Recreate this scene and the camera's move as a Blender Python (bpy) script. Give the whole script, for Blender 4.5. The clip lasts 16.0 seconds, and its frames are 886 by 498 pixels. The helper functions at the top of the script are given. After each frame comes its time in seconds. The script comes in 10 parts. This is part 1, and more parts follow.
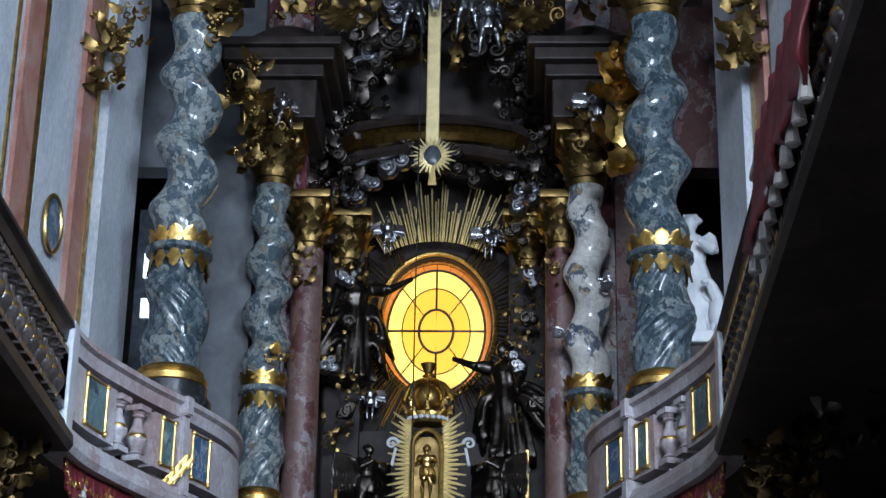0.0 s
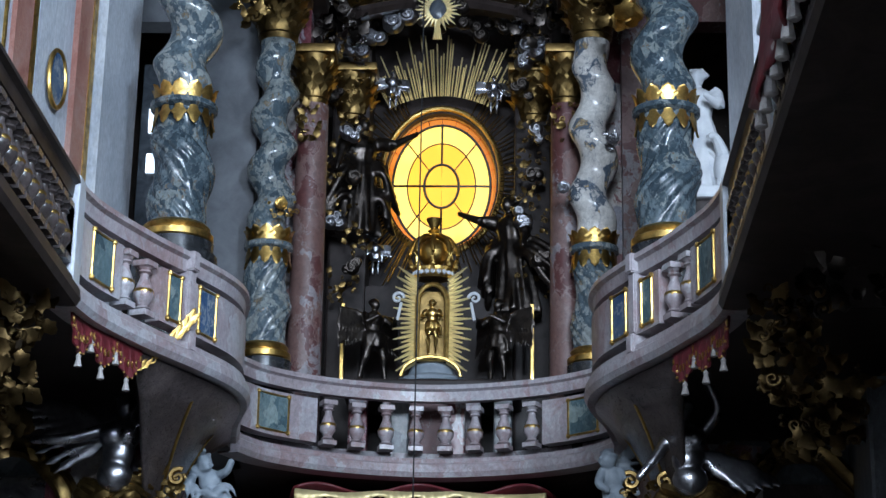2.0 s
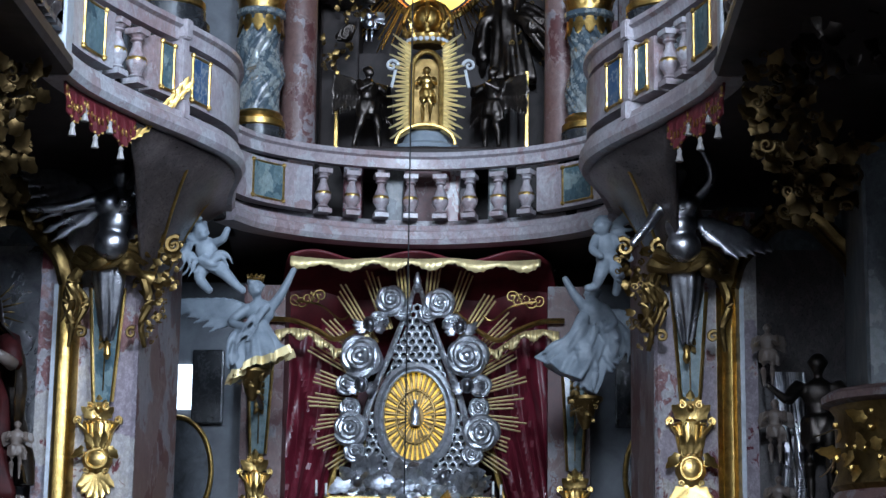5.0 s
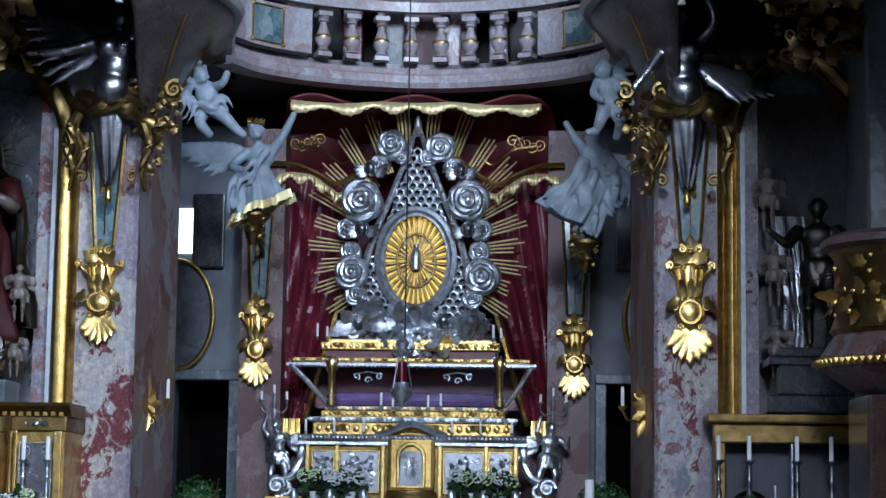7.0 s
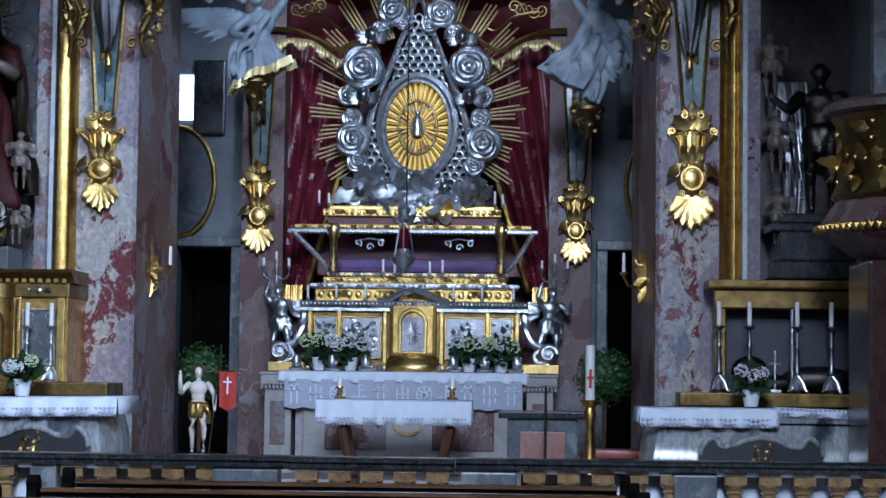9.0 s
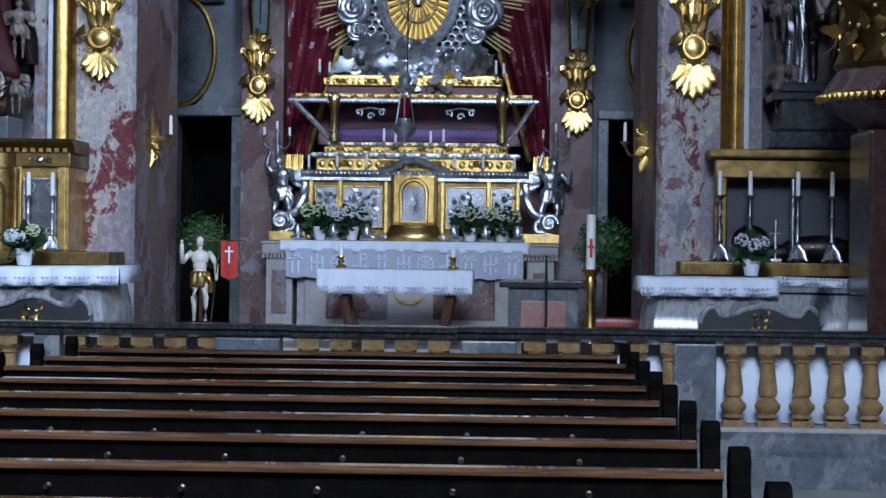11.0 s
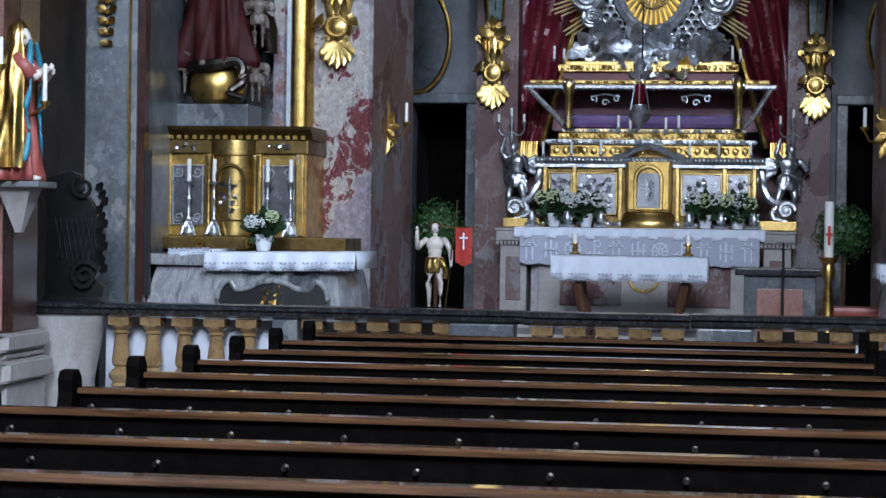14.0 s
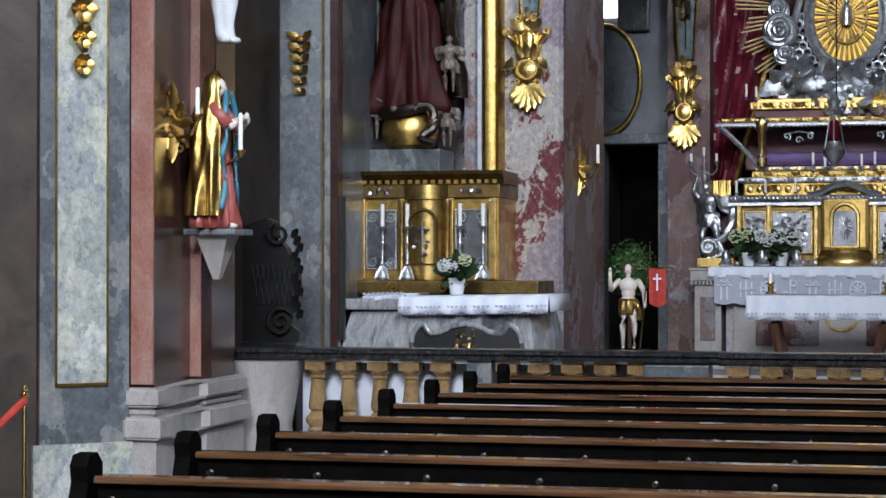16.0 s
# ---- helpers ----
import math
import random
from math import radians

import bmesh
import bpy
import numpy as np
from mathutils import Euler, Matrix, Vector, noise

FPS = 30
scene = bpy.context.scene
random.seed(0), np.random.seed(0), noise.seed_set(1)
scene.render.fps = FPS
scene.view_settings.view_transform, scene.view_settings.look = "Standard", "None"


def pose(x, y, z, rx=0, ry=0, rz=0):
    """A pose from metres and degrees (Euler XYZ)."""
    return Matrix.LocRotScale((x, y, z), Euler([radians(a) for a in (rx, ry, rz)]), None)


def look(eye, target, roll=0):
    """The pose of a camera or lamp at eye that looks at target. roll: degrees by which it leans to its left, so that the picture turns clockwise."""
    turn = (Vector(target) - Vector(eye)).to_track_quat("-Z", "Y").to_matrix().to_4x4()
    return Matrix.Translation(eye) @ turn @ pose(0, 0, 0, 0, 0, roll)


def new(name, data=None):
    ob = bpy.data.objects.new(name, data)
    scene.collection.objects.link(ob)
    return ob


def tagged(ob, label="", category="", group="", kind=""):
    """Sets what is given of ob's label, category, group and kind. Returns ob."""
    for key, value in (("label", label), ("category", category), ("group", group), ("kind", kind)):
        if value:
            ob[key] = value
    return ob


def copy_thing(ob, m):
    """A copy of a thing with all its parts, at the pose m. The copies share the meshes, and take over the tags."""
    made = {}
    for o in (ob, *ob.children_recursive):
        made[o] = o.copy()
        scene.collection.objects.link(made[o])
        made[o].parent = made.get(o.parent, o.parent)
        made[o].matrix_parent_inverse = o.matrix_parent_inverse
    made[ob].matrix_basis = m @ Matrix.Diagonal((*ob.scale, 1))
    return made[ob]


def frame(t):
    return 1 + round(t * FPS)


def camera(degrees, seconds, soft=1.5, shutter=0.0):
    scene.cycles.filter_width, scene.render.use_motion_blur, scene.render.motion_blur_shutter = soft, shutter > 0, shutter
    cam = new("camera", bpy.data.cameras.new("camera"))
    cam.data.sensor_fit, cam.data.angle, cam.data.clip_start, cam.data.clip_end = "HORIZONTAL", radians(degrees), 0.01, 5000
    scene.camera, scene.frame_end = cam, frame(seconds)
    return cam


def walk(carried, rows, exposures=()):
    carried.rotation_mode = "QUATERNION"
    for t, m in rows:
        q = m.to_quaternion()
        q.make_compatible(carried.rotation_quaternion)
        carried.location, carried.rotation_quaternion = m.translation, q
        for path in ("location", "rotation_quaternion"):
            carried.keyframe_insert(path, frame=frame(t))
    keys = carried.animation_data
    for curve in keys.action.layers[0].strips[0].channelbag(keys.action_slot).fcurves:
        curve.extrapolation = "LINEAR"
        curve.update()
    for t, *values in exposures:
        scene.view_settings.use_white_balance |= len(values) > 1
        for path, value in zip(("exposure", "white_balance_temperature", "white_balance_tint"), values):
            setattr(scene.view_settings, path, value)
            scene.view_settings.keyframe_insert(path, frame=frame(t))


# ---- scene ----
# ---------- camera: it turns on the spot, standing between the pews ----------
EYE = (0.0, 0.0, 1.62)
ROWS = [
    (0.0, 2.318, 22.693, 1.016),
    (0.5, 2.472, 21.373, 0.956),
    (1.0, 2.455, 20.330, 0.981),
    (1.5, 2.425, 19.247, 0.975),
    (2.0, 2.405, 18.538, 1.011),
    (2.5, 2.329, 17.539, 1.086),
    (3.0, 1.919, 16.473, 1.067),
    (3.5, 2.003, 15.256, 0.815),
    (4.0, 2.155, 14.160, 0.715),
    (6.5, 2.069, 8.462, 0.762),
    (7.0, 2.097, 7.422, 0.767),
    (7.5, 2.123, 6.375, 0.757),
    (8.0, 2.133, 5.456, 0.677),
    (8.5, 2.141, 4.565, 0.687),
    (9.0, 2.093, 3.597, 0.699),
    (9.5, 1.829, 2.648, 0.660),
    (12.0, 3.026, -0.956, 0.932),
    (12.5, 4.450, -0.870, 0.750),
    (13.0, 5.891, -0.717, 0.764),
    (13.5, 7.479, -0.648, 0.871),
    (14.0, 8.772, -0.612, 0.833),
    (14.5, 10.264, -0.473, 0.636),
    (15.0, 11.858, -0.097, 0.316),
    (15.5, 13.028, 0.233, 0.154),
    (16.0, 14.302, 0.566, 0.021),
]  # seconds, yaw, pitch, roll
cam = camera(25.0, 16.0)
walk(cam, [(t, pose(*EYE, 90 + p, 0, y) @ pose(0, 0, 0, 0, 0, r)) for t, y, p, r in ROWS],
     [(0.0, -0.30, 5950, 9), (2.0, -0.22, 5900, 9), (4.0, 0.04, 5850, 10), (7.0, -0.02, 5550, 10), (9.0, -0.12, 5350, 12), (12.5, -0.07, 5600, 12), (14.5, -0.05, 6100, 12), (16.0, -0.02, 6600, 13)])

# ---------- light ----------
CX = -1.05  # the church's middle line
world = bpy.data.worlds.new("world")
scene.world = world
world.use_nodes = True
sky = world.node_tree.nodes.new("ShaderNodeTexSky")
sky.sky_type, sky.sun_disc, sky.sun_elevation, sky.sun_rotation = "NISHITA", False, radians(35), radians(200)
world.node_tree.links.new(sky.outputs[0], world.node_tree.nodes["Background"].inputs[0])
world.node_tree.nodes["Background"].inputs[1].default_value = 0.1


def window_light(name, at, aim, w, h, watts, colour):
    lamp = bpy.data.lights.new(name, "AREA")
    lamp.shape, lamp.size, lamp.size_y, lamp.energy, lamp.color = "RECTANGLE", w, h, watts, colour
    new(name, lamp).matrix_world = look(at, aim)


window_light("west_window_light", (0.2, -7.6, 10.4), (CX, 19, 2.0), 4.4, 4.0, 4100, (0.82, 0.90, 1.0))
window_light("south_window_light", (3.3, 5.5, 9.0), (-4.8, 13.5, 4.0), 2.4, 4.0, 2500, (0.74, 0.86, 1.0))
window_light("north_window_light", (-5.4, 3.0, 10.0), (1.5, 16.0, 6.0), 2.2, 3.5, 350, (0.74, 0.86, 1.0))

# ---------- materials ----------
MATS = {}
DIM = 0.52  # polished old stone reads darker than its powder


def base_mat(name):
    m = bpy.data.materials.new(name)
    m.use_nodes = True
    nt = m.node_tree
    return m, nt, nt.nodes["Principled BSDF"], nt.nodes.new, nt.links.new


def ramp(nt, stops):
    r = nt.nodes.new("ShaderNodeValToRGB")
    el = r.color_ramp.elements
    while len(el) < len(stops):
        el.new(0.5)
    for e, (p, c) in zip(el, stops):
        e.position, e.color = p, (*c, 1)
    return r


def coords(nt, scale, stretch=(1, 1, 1)):
    mp = nt.nodes.new("ShaderNodeMapping")
    geo = nt.nodes.new("ShaderNodeNewGeometry")
    mp.inputs["Scale"].default_value = [scale * s for s in stretch]
    nt.links.new(geo.outputs["Position"], mp.inputs[0])
    return mp.outputs[0]


def tex_noise(nt, vec, scale, detail=6, rough=0.6, dist=0.0):
    n = nt.nodes.new("ShaderNodeTexNoise")
    n.inputs["Scale"].default_value, n.inputs["Detail"].default_value = scale, detail
    n.inputs["Roughness"].default_value, n.inputs["Distortion"].default_value = rough, dist
    nt.links.new(vec, n.inputs["Vector"])
    return n.outputs[0]


def bump(nt, bsdf, height, strength, dist=0.01):
    b = nt.nodes.new("ShaderNodeBump")
    b.inputs["Strength"].default_value, b.inputs["Distance"].default_value = strength, dist
    nt.links.new(height, b.inputs["Height"])
    nt.links.new(b.outputs[0], bsdf.inputs["Normal"])


def mix(nt, fac, a, b, mode="MIX"):
    m = nt.nodes.new("ShaderNodeMix")
    m.data_type, m.blend_type = "RGBA", mode
    for sock, v in ((m.inputs["Factor"], fac), (m.inputs["A"], a), (m.inputs["B"], b)):
        if hasattr(v, "node"):
            nt.links.new(v, sock)
        elif isinstance(v, tuple):
            sock.default_value = (*v, 1)
        else:
            sock.default_value = v
    return m.outputs["Result"]


def marble(name, stops, vein, scale=2.0, rough=0.25, stretch=(1, 1, 0.7), dist=1.2, vein_amt=0.7, vein_scale=1.7, dim=None):
    """Cloudy patches of several colours with thin veins, polished and slightly dull in places."""
    m, nt, bsdf, nn, ln = base_mat(name)
    vec = coords(nt, scale, stretch)
    big = tex_noise(nt, vec, 1.0, 8, 0.62, dist)
    r = ramp(nt, [(p, tuple(c * (dim or DIM) for c in col)) for p, col in stops])
    ln(big, r.inputs[0])
    v = tex_noise(nt, vec, vein_scale, 10, 0.66, 0.5)
    vr = ramp(nt, [(0.465, (0, 0, 0)), (0.498, (1, 1, 1)), (0.502, (1, 1, 1)), (0.525, (0, 0, 0))])
    ln(v, vr.inputs[0])
    amt = nn("ShaderNodeMath")
    amt.operation = "MULTIPLY"
    ln(vr.outputs[0], amt.inputs[0])
    amt.inputs[1].default_value = vein_amt
    col = mix(nt, amt.outputs[0], r.outputs[0], vein)
    fine = tex_noise(nt, vec, 28.0, 4, 0.7)
    fr = ramp(nt, [(0.3, (0.72, 0.72, 0.72)), (0.7, (1.12, 1.12, 1.12))])
    ln(fine, fr.inputs[0])
    col = mix(nt, 1.0, col, fr.outputs[0], "MULTIPLY")
    ln(col, bsdf.inputs["Base Color"])
    rr = nn("ShaderNodeMapRange")
    rr.inputs["To Min"].default_value, rr.inputs["To Max"].default_value = rough * 0.7, min(1, rough * 1.7)
    ln(fine, rr.inputs[0])
    ln(rr.outputs[0], bsdf.inputs["Roughness"])
    bump(nt, bsdf, fine, 0.08)
    MATS[name] = m
    return m


def breccia(name, stops, vein, cell=2.0, warp=0.55, rough=0.22, vein_w=0.02, stretch=(1, 1, 0.75)):
    """Broken stone: warped fragments of several colours with fine cracks between them, clouded inside."""
    m, nt, bsdf, nn, ln = base_mat(name)
    vec = coords(nt, 1.0, stretch)
    wn_ = nn("ShaderNodeTexNoise")
    wn_.inputs["Scale"].default_value, wn_.inputs["Detail"].default_value, wn_.inputs["Roughness"].default_value = 2.4, 9, 0.62
    ln(vec, wn_.inputs["Vector"])
    off = nn("ShaderNodeVectorMath")
    off.operation = "MULTIPLY_ADD"
    ln(wn_.outputs[1], off.inputs[0])
    off.inputs[1].default_value = (warp * 2,) * 3
    ln(vec, off.inputs[2])
    cells = []
    for feature in ("F1", "DISTANCE_TO_EDGE"):
        v = nn("ShaderNodeTexVoronoi")
        v.feature = feature
        v.inputs["Scale"].default_value = cell
        ln(off.outputs[0], v.inputs["Vector"])
        cells.append(v)
    sep = nn("ShaderNodeSeparateColor")
    ln(cells[0].outputs["Color"], sep.inputs[0])
    cloud_ = tex_noise(nt, vec, 4.5 * cell ** 0.5, 10, 0.72, 0.5)
    add = nn("ShaderNodeMath")
    add.operation = "MULTIPLY_ADD"
    ln(cloud_, add.inputs[0])
    add.inputs[1].default_value = 0.62
    share = nn("ShaderNodeMath")
    share.operation = "MULTIPLY_ADD"
    ln(sep.outputs[0], share.inputs[0])
    share.inputs[1].default_value, share.inputs[2].default_value = 0.72, -0.06
    ln(share.outputs[0], add.inputs[2])
    r = ramp(nt, stops)
    ln(add.outputs[0], r.inputs[0])
    vr = ramp(nt, [(0.0, (1, 1, 1)), (vein_w, (0, 0, 0))])
    ln(cells[1].outputs["Distance"], vr.inputs[0])
    half = nn("ShaderNodeMath")
    half.operation = "MULTIPLY"
    ln(vr.outputs[0], half.inputs[0])
    half.inputs[1].default_value = 0.55
    col = mix(nt, half.outputs[0], r.outputs[0], vein)
    fine = tex_noise(nt, vec, 22.0, 10, 0.8)
    fr = ramp(nt, [(0.32, (0.60, 0.60, 0.60)), (0.68, (1.25, 1.25, 1.25))])
    ln(fine, fr.inputs[0])
    ln(mix(nt, 1.0, col, fr.outputs[0], "MULTIPLY"), bsdf.inputs["Base Color"])
    rr = nn("ShaderNodeMapRange")
    rr.inputs["To Min"].default_value, rr.inputs["To Max"].default_value = rough * 0.7, rough * 1.7
    ln(fine, rr.inputs[0])
    ln(rr.outputs[0], bsdf.inputs["Roughness"])
    bump(nt, bsdf, fine, 0.06)
    MATS[name] = m
    return m


def metal(name, colour, rough, dark=0.35, scale=9.0, bumps=0.35, metallic=1.0):
    """Leaf metal: tarnish in patches, uneven gloss, hammered relief."""
    m, nt, bsdf, nn, ln = base_mat(name)
    vec = coords(nt, 1.0)
    n = tex_noise(nt, vec, scale, 6, 0.65, 0.6)
    r = ramp(nt, [(0.3, tuple(c * dark for c in colour)), (0.62, colour)])
    ln(n, r.inputs[0])
    ln(r.outputs[0], bsdf.inputs["Base Color"])
    bsdf.inputs["Metallic"].default_value = metallic
    rr = nn("ShaderNodeMapRange")
    rr.inputs["To Min"].default_value, rr.inputs["To Max"].default_value = rough * 1.5, rough * 0.7
    ln(n, rr.inputs[0])
    ln(rr.outputs[0], bsdf.inputs["Roughness"])
    bump(nt, bsdf, tex_noise(nt, vec, scale * 4, 5, 0.6), bumps, 0.012)
    MATS[name] = m
    return m


def plain(name, a, b, rough=0.6, scale=6.0, stretch=(1, 1, 1), bumps=0.15, dist=0.3, spec=0.5, coat=0.0):
    """Two close tones mottled at two scales."""
    m, nt, bsdf, nn, ln = base_mat(name)
    vec = coords(nt, 1.0, stretch)
    n = tex_noise(nt, vec, scale, 8, 0.65, dist)
    r = ramp(nt, [(0.32, a), (0.68, b)])
    ln(n, r.inputs[0])
    ln(r.outputs[0], bsdf.inputs["Base Color"])
    bsdf.inputs["Roughness"].default_value = rough
    bsdf.inputs["Specular IOR Level"].default_value = spec
    bsdf.inputs["Coat Weight"].default_value = coat
    if bumps:
        bump(nt, bsdf, tex_noise(nt, vec, scale * 5, 5, 0.6), bumps, 0.01)
    MATS[name] = m
    return m


def glow(name, colour, strength, spots=0.0):
    m, nt, bsdf, nn, ln = base_mat(name)
    n = tex_noise(nt, coords(nt, 1.0, (1, 1, 0.25)), 2.2, 2, 0.5)
    r = ramp(nt, [(0.35, tuple(c * (1 - spots) for c in colour)), (0.62, colour)])
    ln(n, r.inputs[0])
    ln(r.outputs[0], bsdf.inputs["Emission Color"])
    bsdf.inputs["Emission Strength"].default_value = strength
    bsdf.inputs["Base Color"].default_value = (*colour, 1)
    MATS[name] = m
    return m


PINKGREY = breccia("pink_grey_marble", [(0.1, (0.27, 0.25, 0.27)), (0.35, (0.36, 0.30, 0.31)), (0.55, (0.40, 0.38, 0.40)), (0.75, (0.30, 0.21, 0.21)), (0.95, (0.46, 0.45, 0.47))], (0.55, 0.54, 0.56), 2.2, 0.6, 0.26, 0.012)
PIER = breccia("red_white_breccia", [(0.10, (0.26, 0.22, 0.25)), (0.36, (0.34, 0.29, 0.32)), (0.38, (0.14, 0.035, 0.045)), (0.58, (0.17, 0.055, 0.06)), (0.60, (0.46, 0.42, 0.38)), (0.80, (0.40, 0.38, 0.40)), (0.82, (0.22, 0.10, 0.10)), (0.90, (0.30, 0.20, 0.19)), (0.92, (0.33, 0.30, 0.33)), (1.0, (0.24, 0.24, 0.28))], (0.50, 0.46, 0.43), 1.9, 0.30, 0.22, 0.028)
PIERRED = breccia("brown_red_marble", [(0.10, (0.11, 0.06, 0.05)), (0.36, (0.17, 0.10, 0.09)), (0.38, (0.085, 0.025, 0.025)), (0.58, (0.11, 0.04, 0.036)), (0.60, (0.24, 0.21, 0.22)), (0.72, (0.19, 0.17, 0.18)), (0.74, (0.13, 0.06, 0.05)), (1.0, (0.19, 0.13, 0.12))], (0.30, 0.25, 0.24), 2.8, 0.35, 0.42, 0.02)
WHITEBLUE = marble("bluish_white_marble", [(0.3, (0.42, 0.46, 0.52)), (0.5, (0.6, 0.64, 0.7)), (0.7, (0.72, 0.74, 0.78))], (0.3, 0.34, 0.4), 1.2, 0.35, (1, 1, 0.4), 0.8, 0.35, dim=0.85)
GREY = breccia("grey_marble", [(0.1, (0.06, 0.068, 0.077)), (0.4, (0.125, 0.14, 0.155)), (0.6, (0.08, 0.09, 0.10)), (0.8, (0.17, 0.185, 0.195)), (1.0, (0.23, 0.23, 0.22))], (0.2, 0.21, 0.22), 6.0, 0.45, 0.26, 0.012)
GREYPALE = breccia("pale_green_grey_marble", [(0.1, (0.20, 0.23, 0.26)), (0.4, (0.40, 0.42, 0.36)), (0.6, (0.50, 0.50, 0.42)), (0.8, (0.26, 0.29, 0.31)), (1.0, (0.56, 0.56, 0.52))], (0.2, 0.23, 0.25), 4.5, 0.45, 0.24, 0.01)
SLATE = marble("dark_slate_marble", [(0.3, (0.016, 0.018, 0.02)), (0.55, (0.04, 0.043, 0.048)), (0.8, (0.09, 0.095, 0.10))], (0.25, 0.25, 0.26), 5.0, 0.2, dist=0.4, vein_amt=0.15)
GREEN = breccia("blue_green_marble", [(0.1, (0.03, 0.055, 0.07)), (0.4, (0.08, 0.13, 0.15)), (0.7, (0.15, 0.21, 0.22)), (1.0, (0.26, 0.32, 0.31))], (0.22, 0.27, 0.27), 4.5, 0.4, 0.14, 0.03)
BLUEPANEL = marble("blue_stucco_marble", [(0.3, (0.05, 0.12, 0.28)), (0.5, (0.12, 0.22, 0.4)), (0.7, (0.3, 0.36, 0.42))], (0.35, 0.38, 0.4), 3.0, 0.2)
COLUMN = breccia("blue_white_scagliola", [(0.10, (0.04, 0.06, 0.078)), (0.34, (0.075, 0.10, 0.12)), (0.37, (0.25, 0.27, 0.26)), (0.54, (0.26, 0.29, 0.29)), (0.57, (0.06, 0.085, 0.105)), (0.76, (0.13, 0.165, 0.185)), (0.79, (0.30, 0.31, 0.29)), (0.94, (0.16, 0.19, 0.20)), (0.96, (0.22, 0.14, 0.05)), (1.0, (0.1, 0.13, 0.15))], (0.03, 0.045, 0.06), 13.0, 0.2, 0.13, 0.06)
COLUMNWHITE = breccia("white_blue_scagliola", [(0.10, (0.05, 0.07, 0.10)), (0.28, (0.14, 0.17, 0.21)), (0.31, (0.58, 0.56, 0.53)), (0.80, (0.68, 0.66, 0.62)), (0.83, (0.07, 0.09, 0.12)), (0.94, (0.12, 0.15, 0.19)), (0.96, (0.34, 0.22, 0.08)), (1.0, (0.5, 0.46, 0.38))], (0.22, 0.25, 0.29), 6.0, 0.2, 0.12, 0.03)
COLUMNDARK = breccia("blue_dark_scagliola", [(0.10, (0.018, 0.03, 0.04)), (0.40, (0.045, 0.065, 0.08)), (0.43, (0.12, 0.15, 0.165)), (0.56, (0.09, 0.12, 0.14)), (0.59, (0.03, 0.045, 0.06)), (0.84, (0.06, 0.085, 0.10)), (0.87, (0.22, 0.24, 0.23)), (0.95, (0.15, 0.18, 0.19)), (0.97, (0.16, 0.10, 0.04)), (1.0, (0.08, 0.10, 0.12))], (0.16, 0.19, 0.2), 13.0, 0.2, 0.13, 0.05)
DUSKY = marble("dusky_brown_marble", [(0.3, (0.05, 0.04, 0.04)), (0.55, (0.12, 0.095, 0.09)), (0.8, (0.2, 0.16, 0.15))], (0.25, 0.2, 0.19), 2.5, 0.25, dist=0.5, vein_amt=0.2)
REDPALE = marble("salmon_marble", [(0.3, (0.32, 0.12, 0.09)), (0.5, (0.44, 0.21, 0.165)), (0.7, (0.50, 0.34, 0.29))], (0.5, 0.36, 0.3), 2.5, 0.3, vein_amt=0.2, dim=0.8)
REDDARK = marble("dark_red_marble", [(0.3, (0.05, 0.022, 0.018)), (0.55, (0.10, 0.042, 0.033)), (0.8, (0.15, 0.08, 0.06))], (0.18, 0.11, 0.09), 3.0, 0.18, vein_amt=0.12)
STONE = marble("pale_limestone", [(0.3, (0.36, 0.33, 0.31)), (0.6, (0.5, 0.47, 0.45)), (0.8, (0.58, 0.55, 0.53))], (0.4, 0.34, 0.32), 4.0, 0.45, vein_amt=0.3, dim=0.85)
BANDED = marble("grey_white_banded_marble", [(0.34, (0.06, 0.065, 0.075)), (0.44, (0.28, 0.29, 0.31)), (0.52, (0.55, 0.55, 0.55)), (0.60, (0.34, 0.35, 0.37)), (0.68, (0.60, 0.60, 0.60))], (0.15, 0.16, 0.18), 1.5, 0.14, (1.9, 1, 0.6), 1.4, 0.2, dim=0.75)
ORANGE = marble("honey_marble", [(0.3, (0.20, 0.12, 0.05)), (0.55, (0.38, 0.24, 0.11)), (0.8, (0.5, 0.36, 0.2))], (0.5, 0.34, 0.16), 5.0, 0.12, vein_amt=0.25, dim=0.8)
GOLD = metal("gilding", (0.70, 0.46, 0.14), 0.30, 0.38, 9.0, 0.2)
GOLDBRIGHT = metal("bright_gilding", (0.80, 0.55, 0.19), 0.29, 0.42, 9.0, 0.2)
GOLDDARK = metal("dusty_gilding", (0.25, 0.165, 0.06), 0.38, 0.3, 6.0, 0.2)
# darker gilding: shade under the gallery and behind strips put into its colour
DUSKGOLD = metal("shade_dark_gilding", (0.13, 0.085, 0.035), 0.4, 0.35, 6.0, 0.2)
GOLDRAY = metal("ray_gilding", (0.90, 0.74, 0.38), 0.42, 0.72, 5.0, 0.1, 0.55)
SILVER = metal("silver", (0.76, 0.78, 0.82), 0.30, 0.32, 12.0, 0.3, 0.92)
SILVERDARK = metal("tarnished_silver", (0.44, 0.44, 0.47), 0.27, 0.4, 5.0, 0.15)
BRONZE = metal("blackened_bronze", (0.10, 0.085, 0.075), 0.36, 0.4, 6.0, 0.3)
BRASS = metal("brass", (0.75, 0.55, 0.22), 0.2, 0.6, 9.0, 0.1)
STUCCO = plain("white_stucco", (0.5, 0.52, 0.55), (0.68, 0.69, 0.7), 0.55, 5.0)
STUCCOGREY = plain("grey_blue_stucco", (0.16, 0.19, 0.22), (0.29, 0.33, 0.37), 0.5, 5.0)
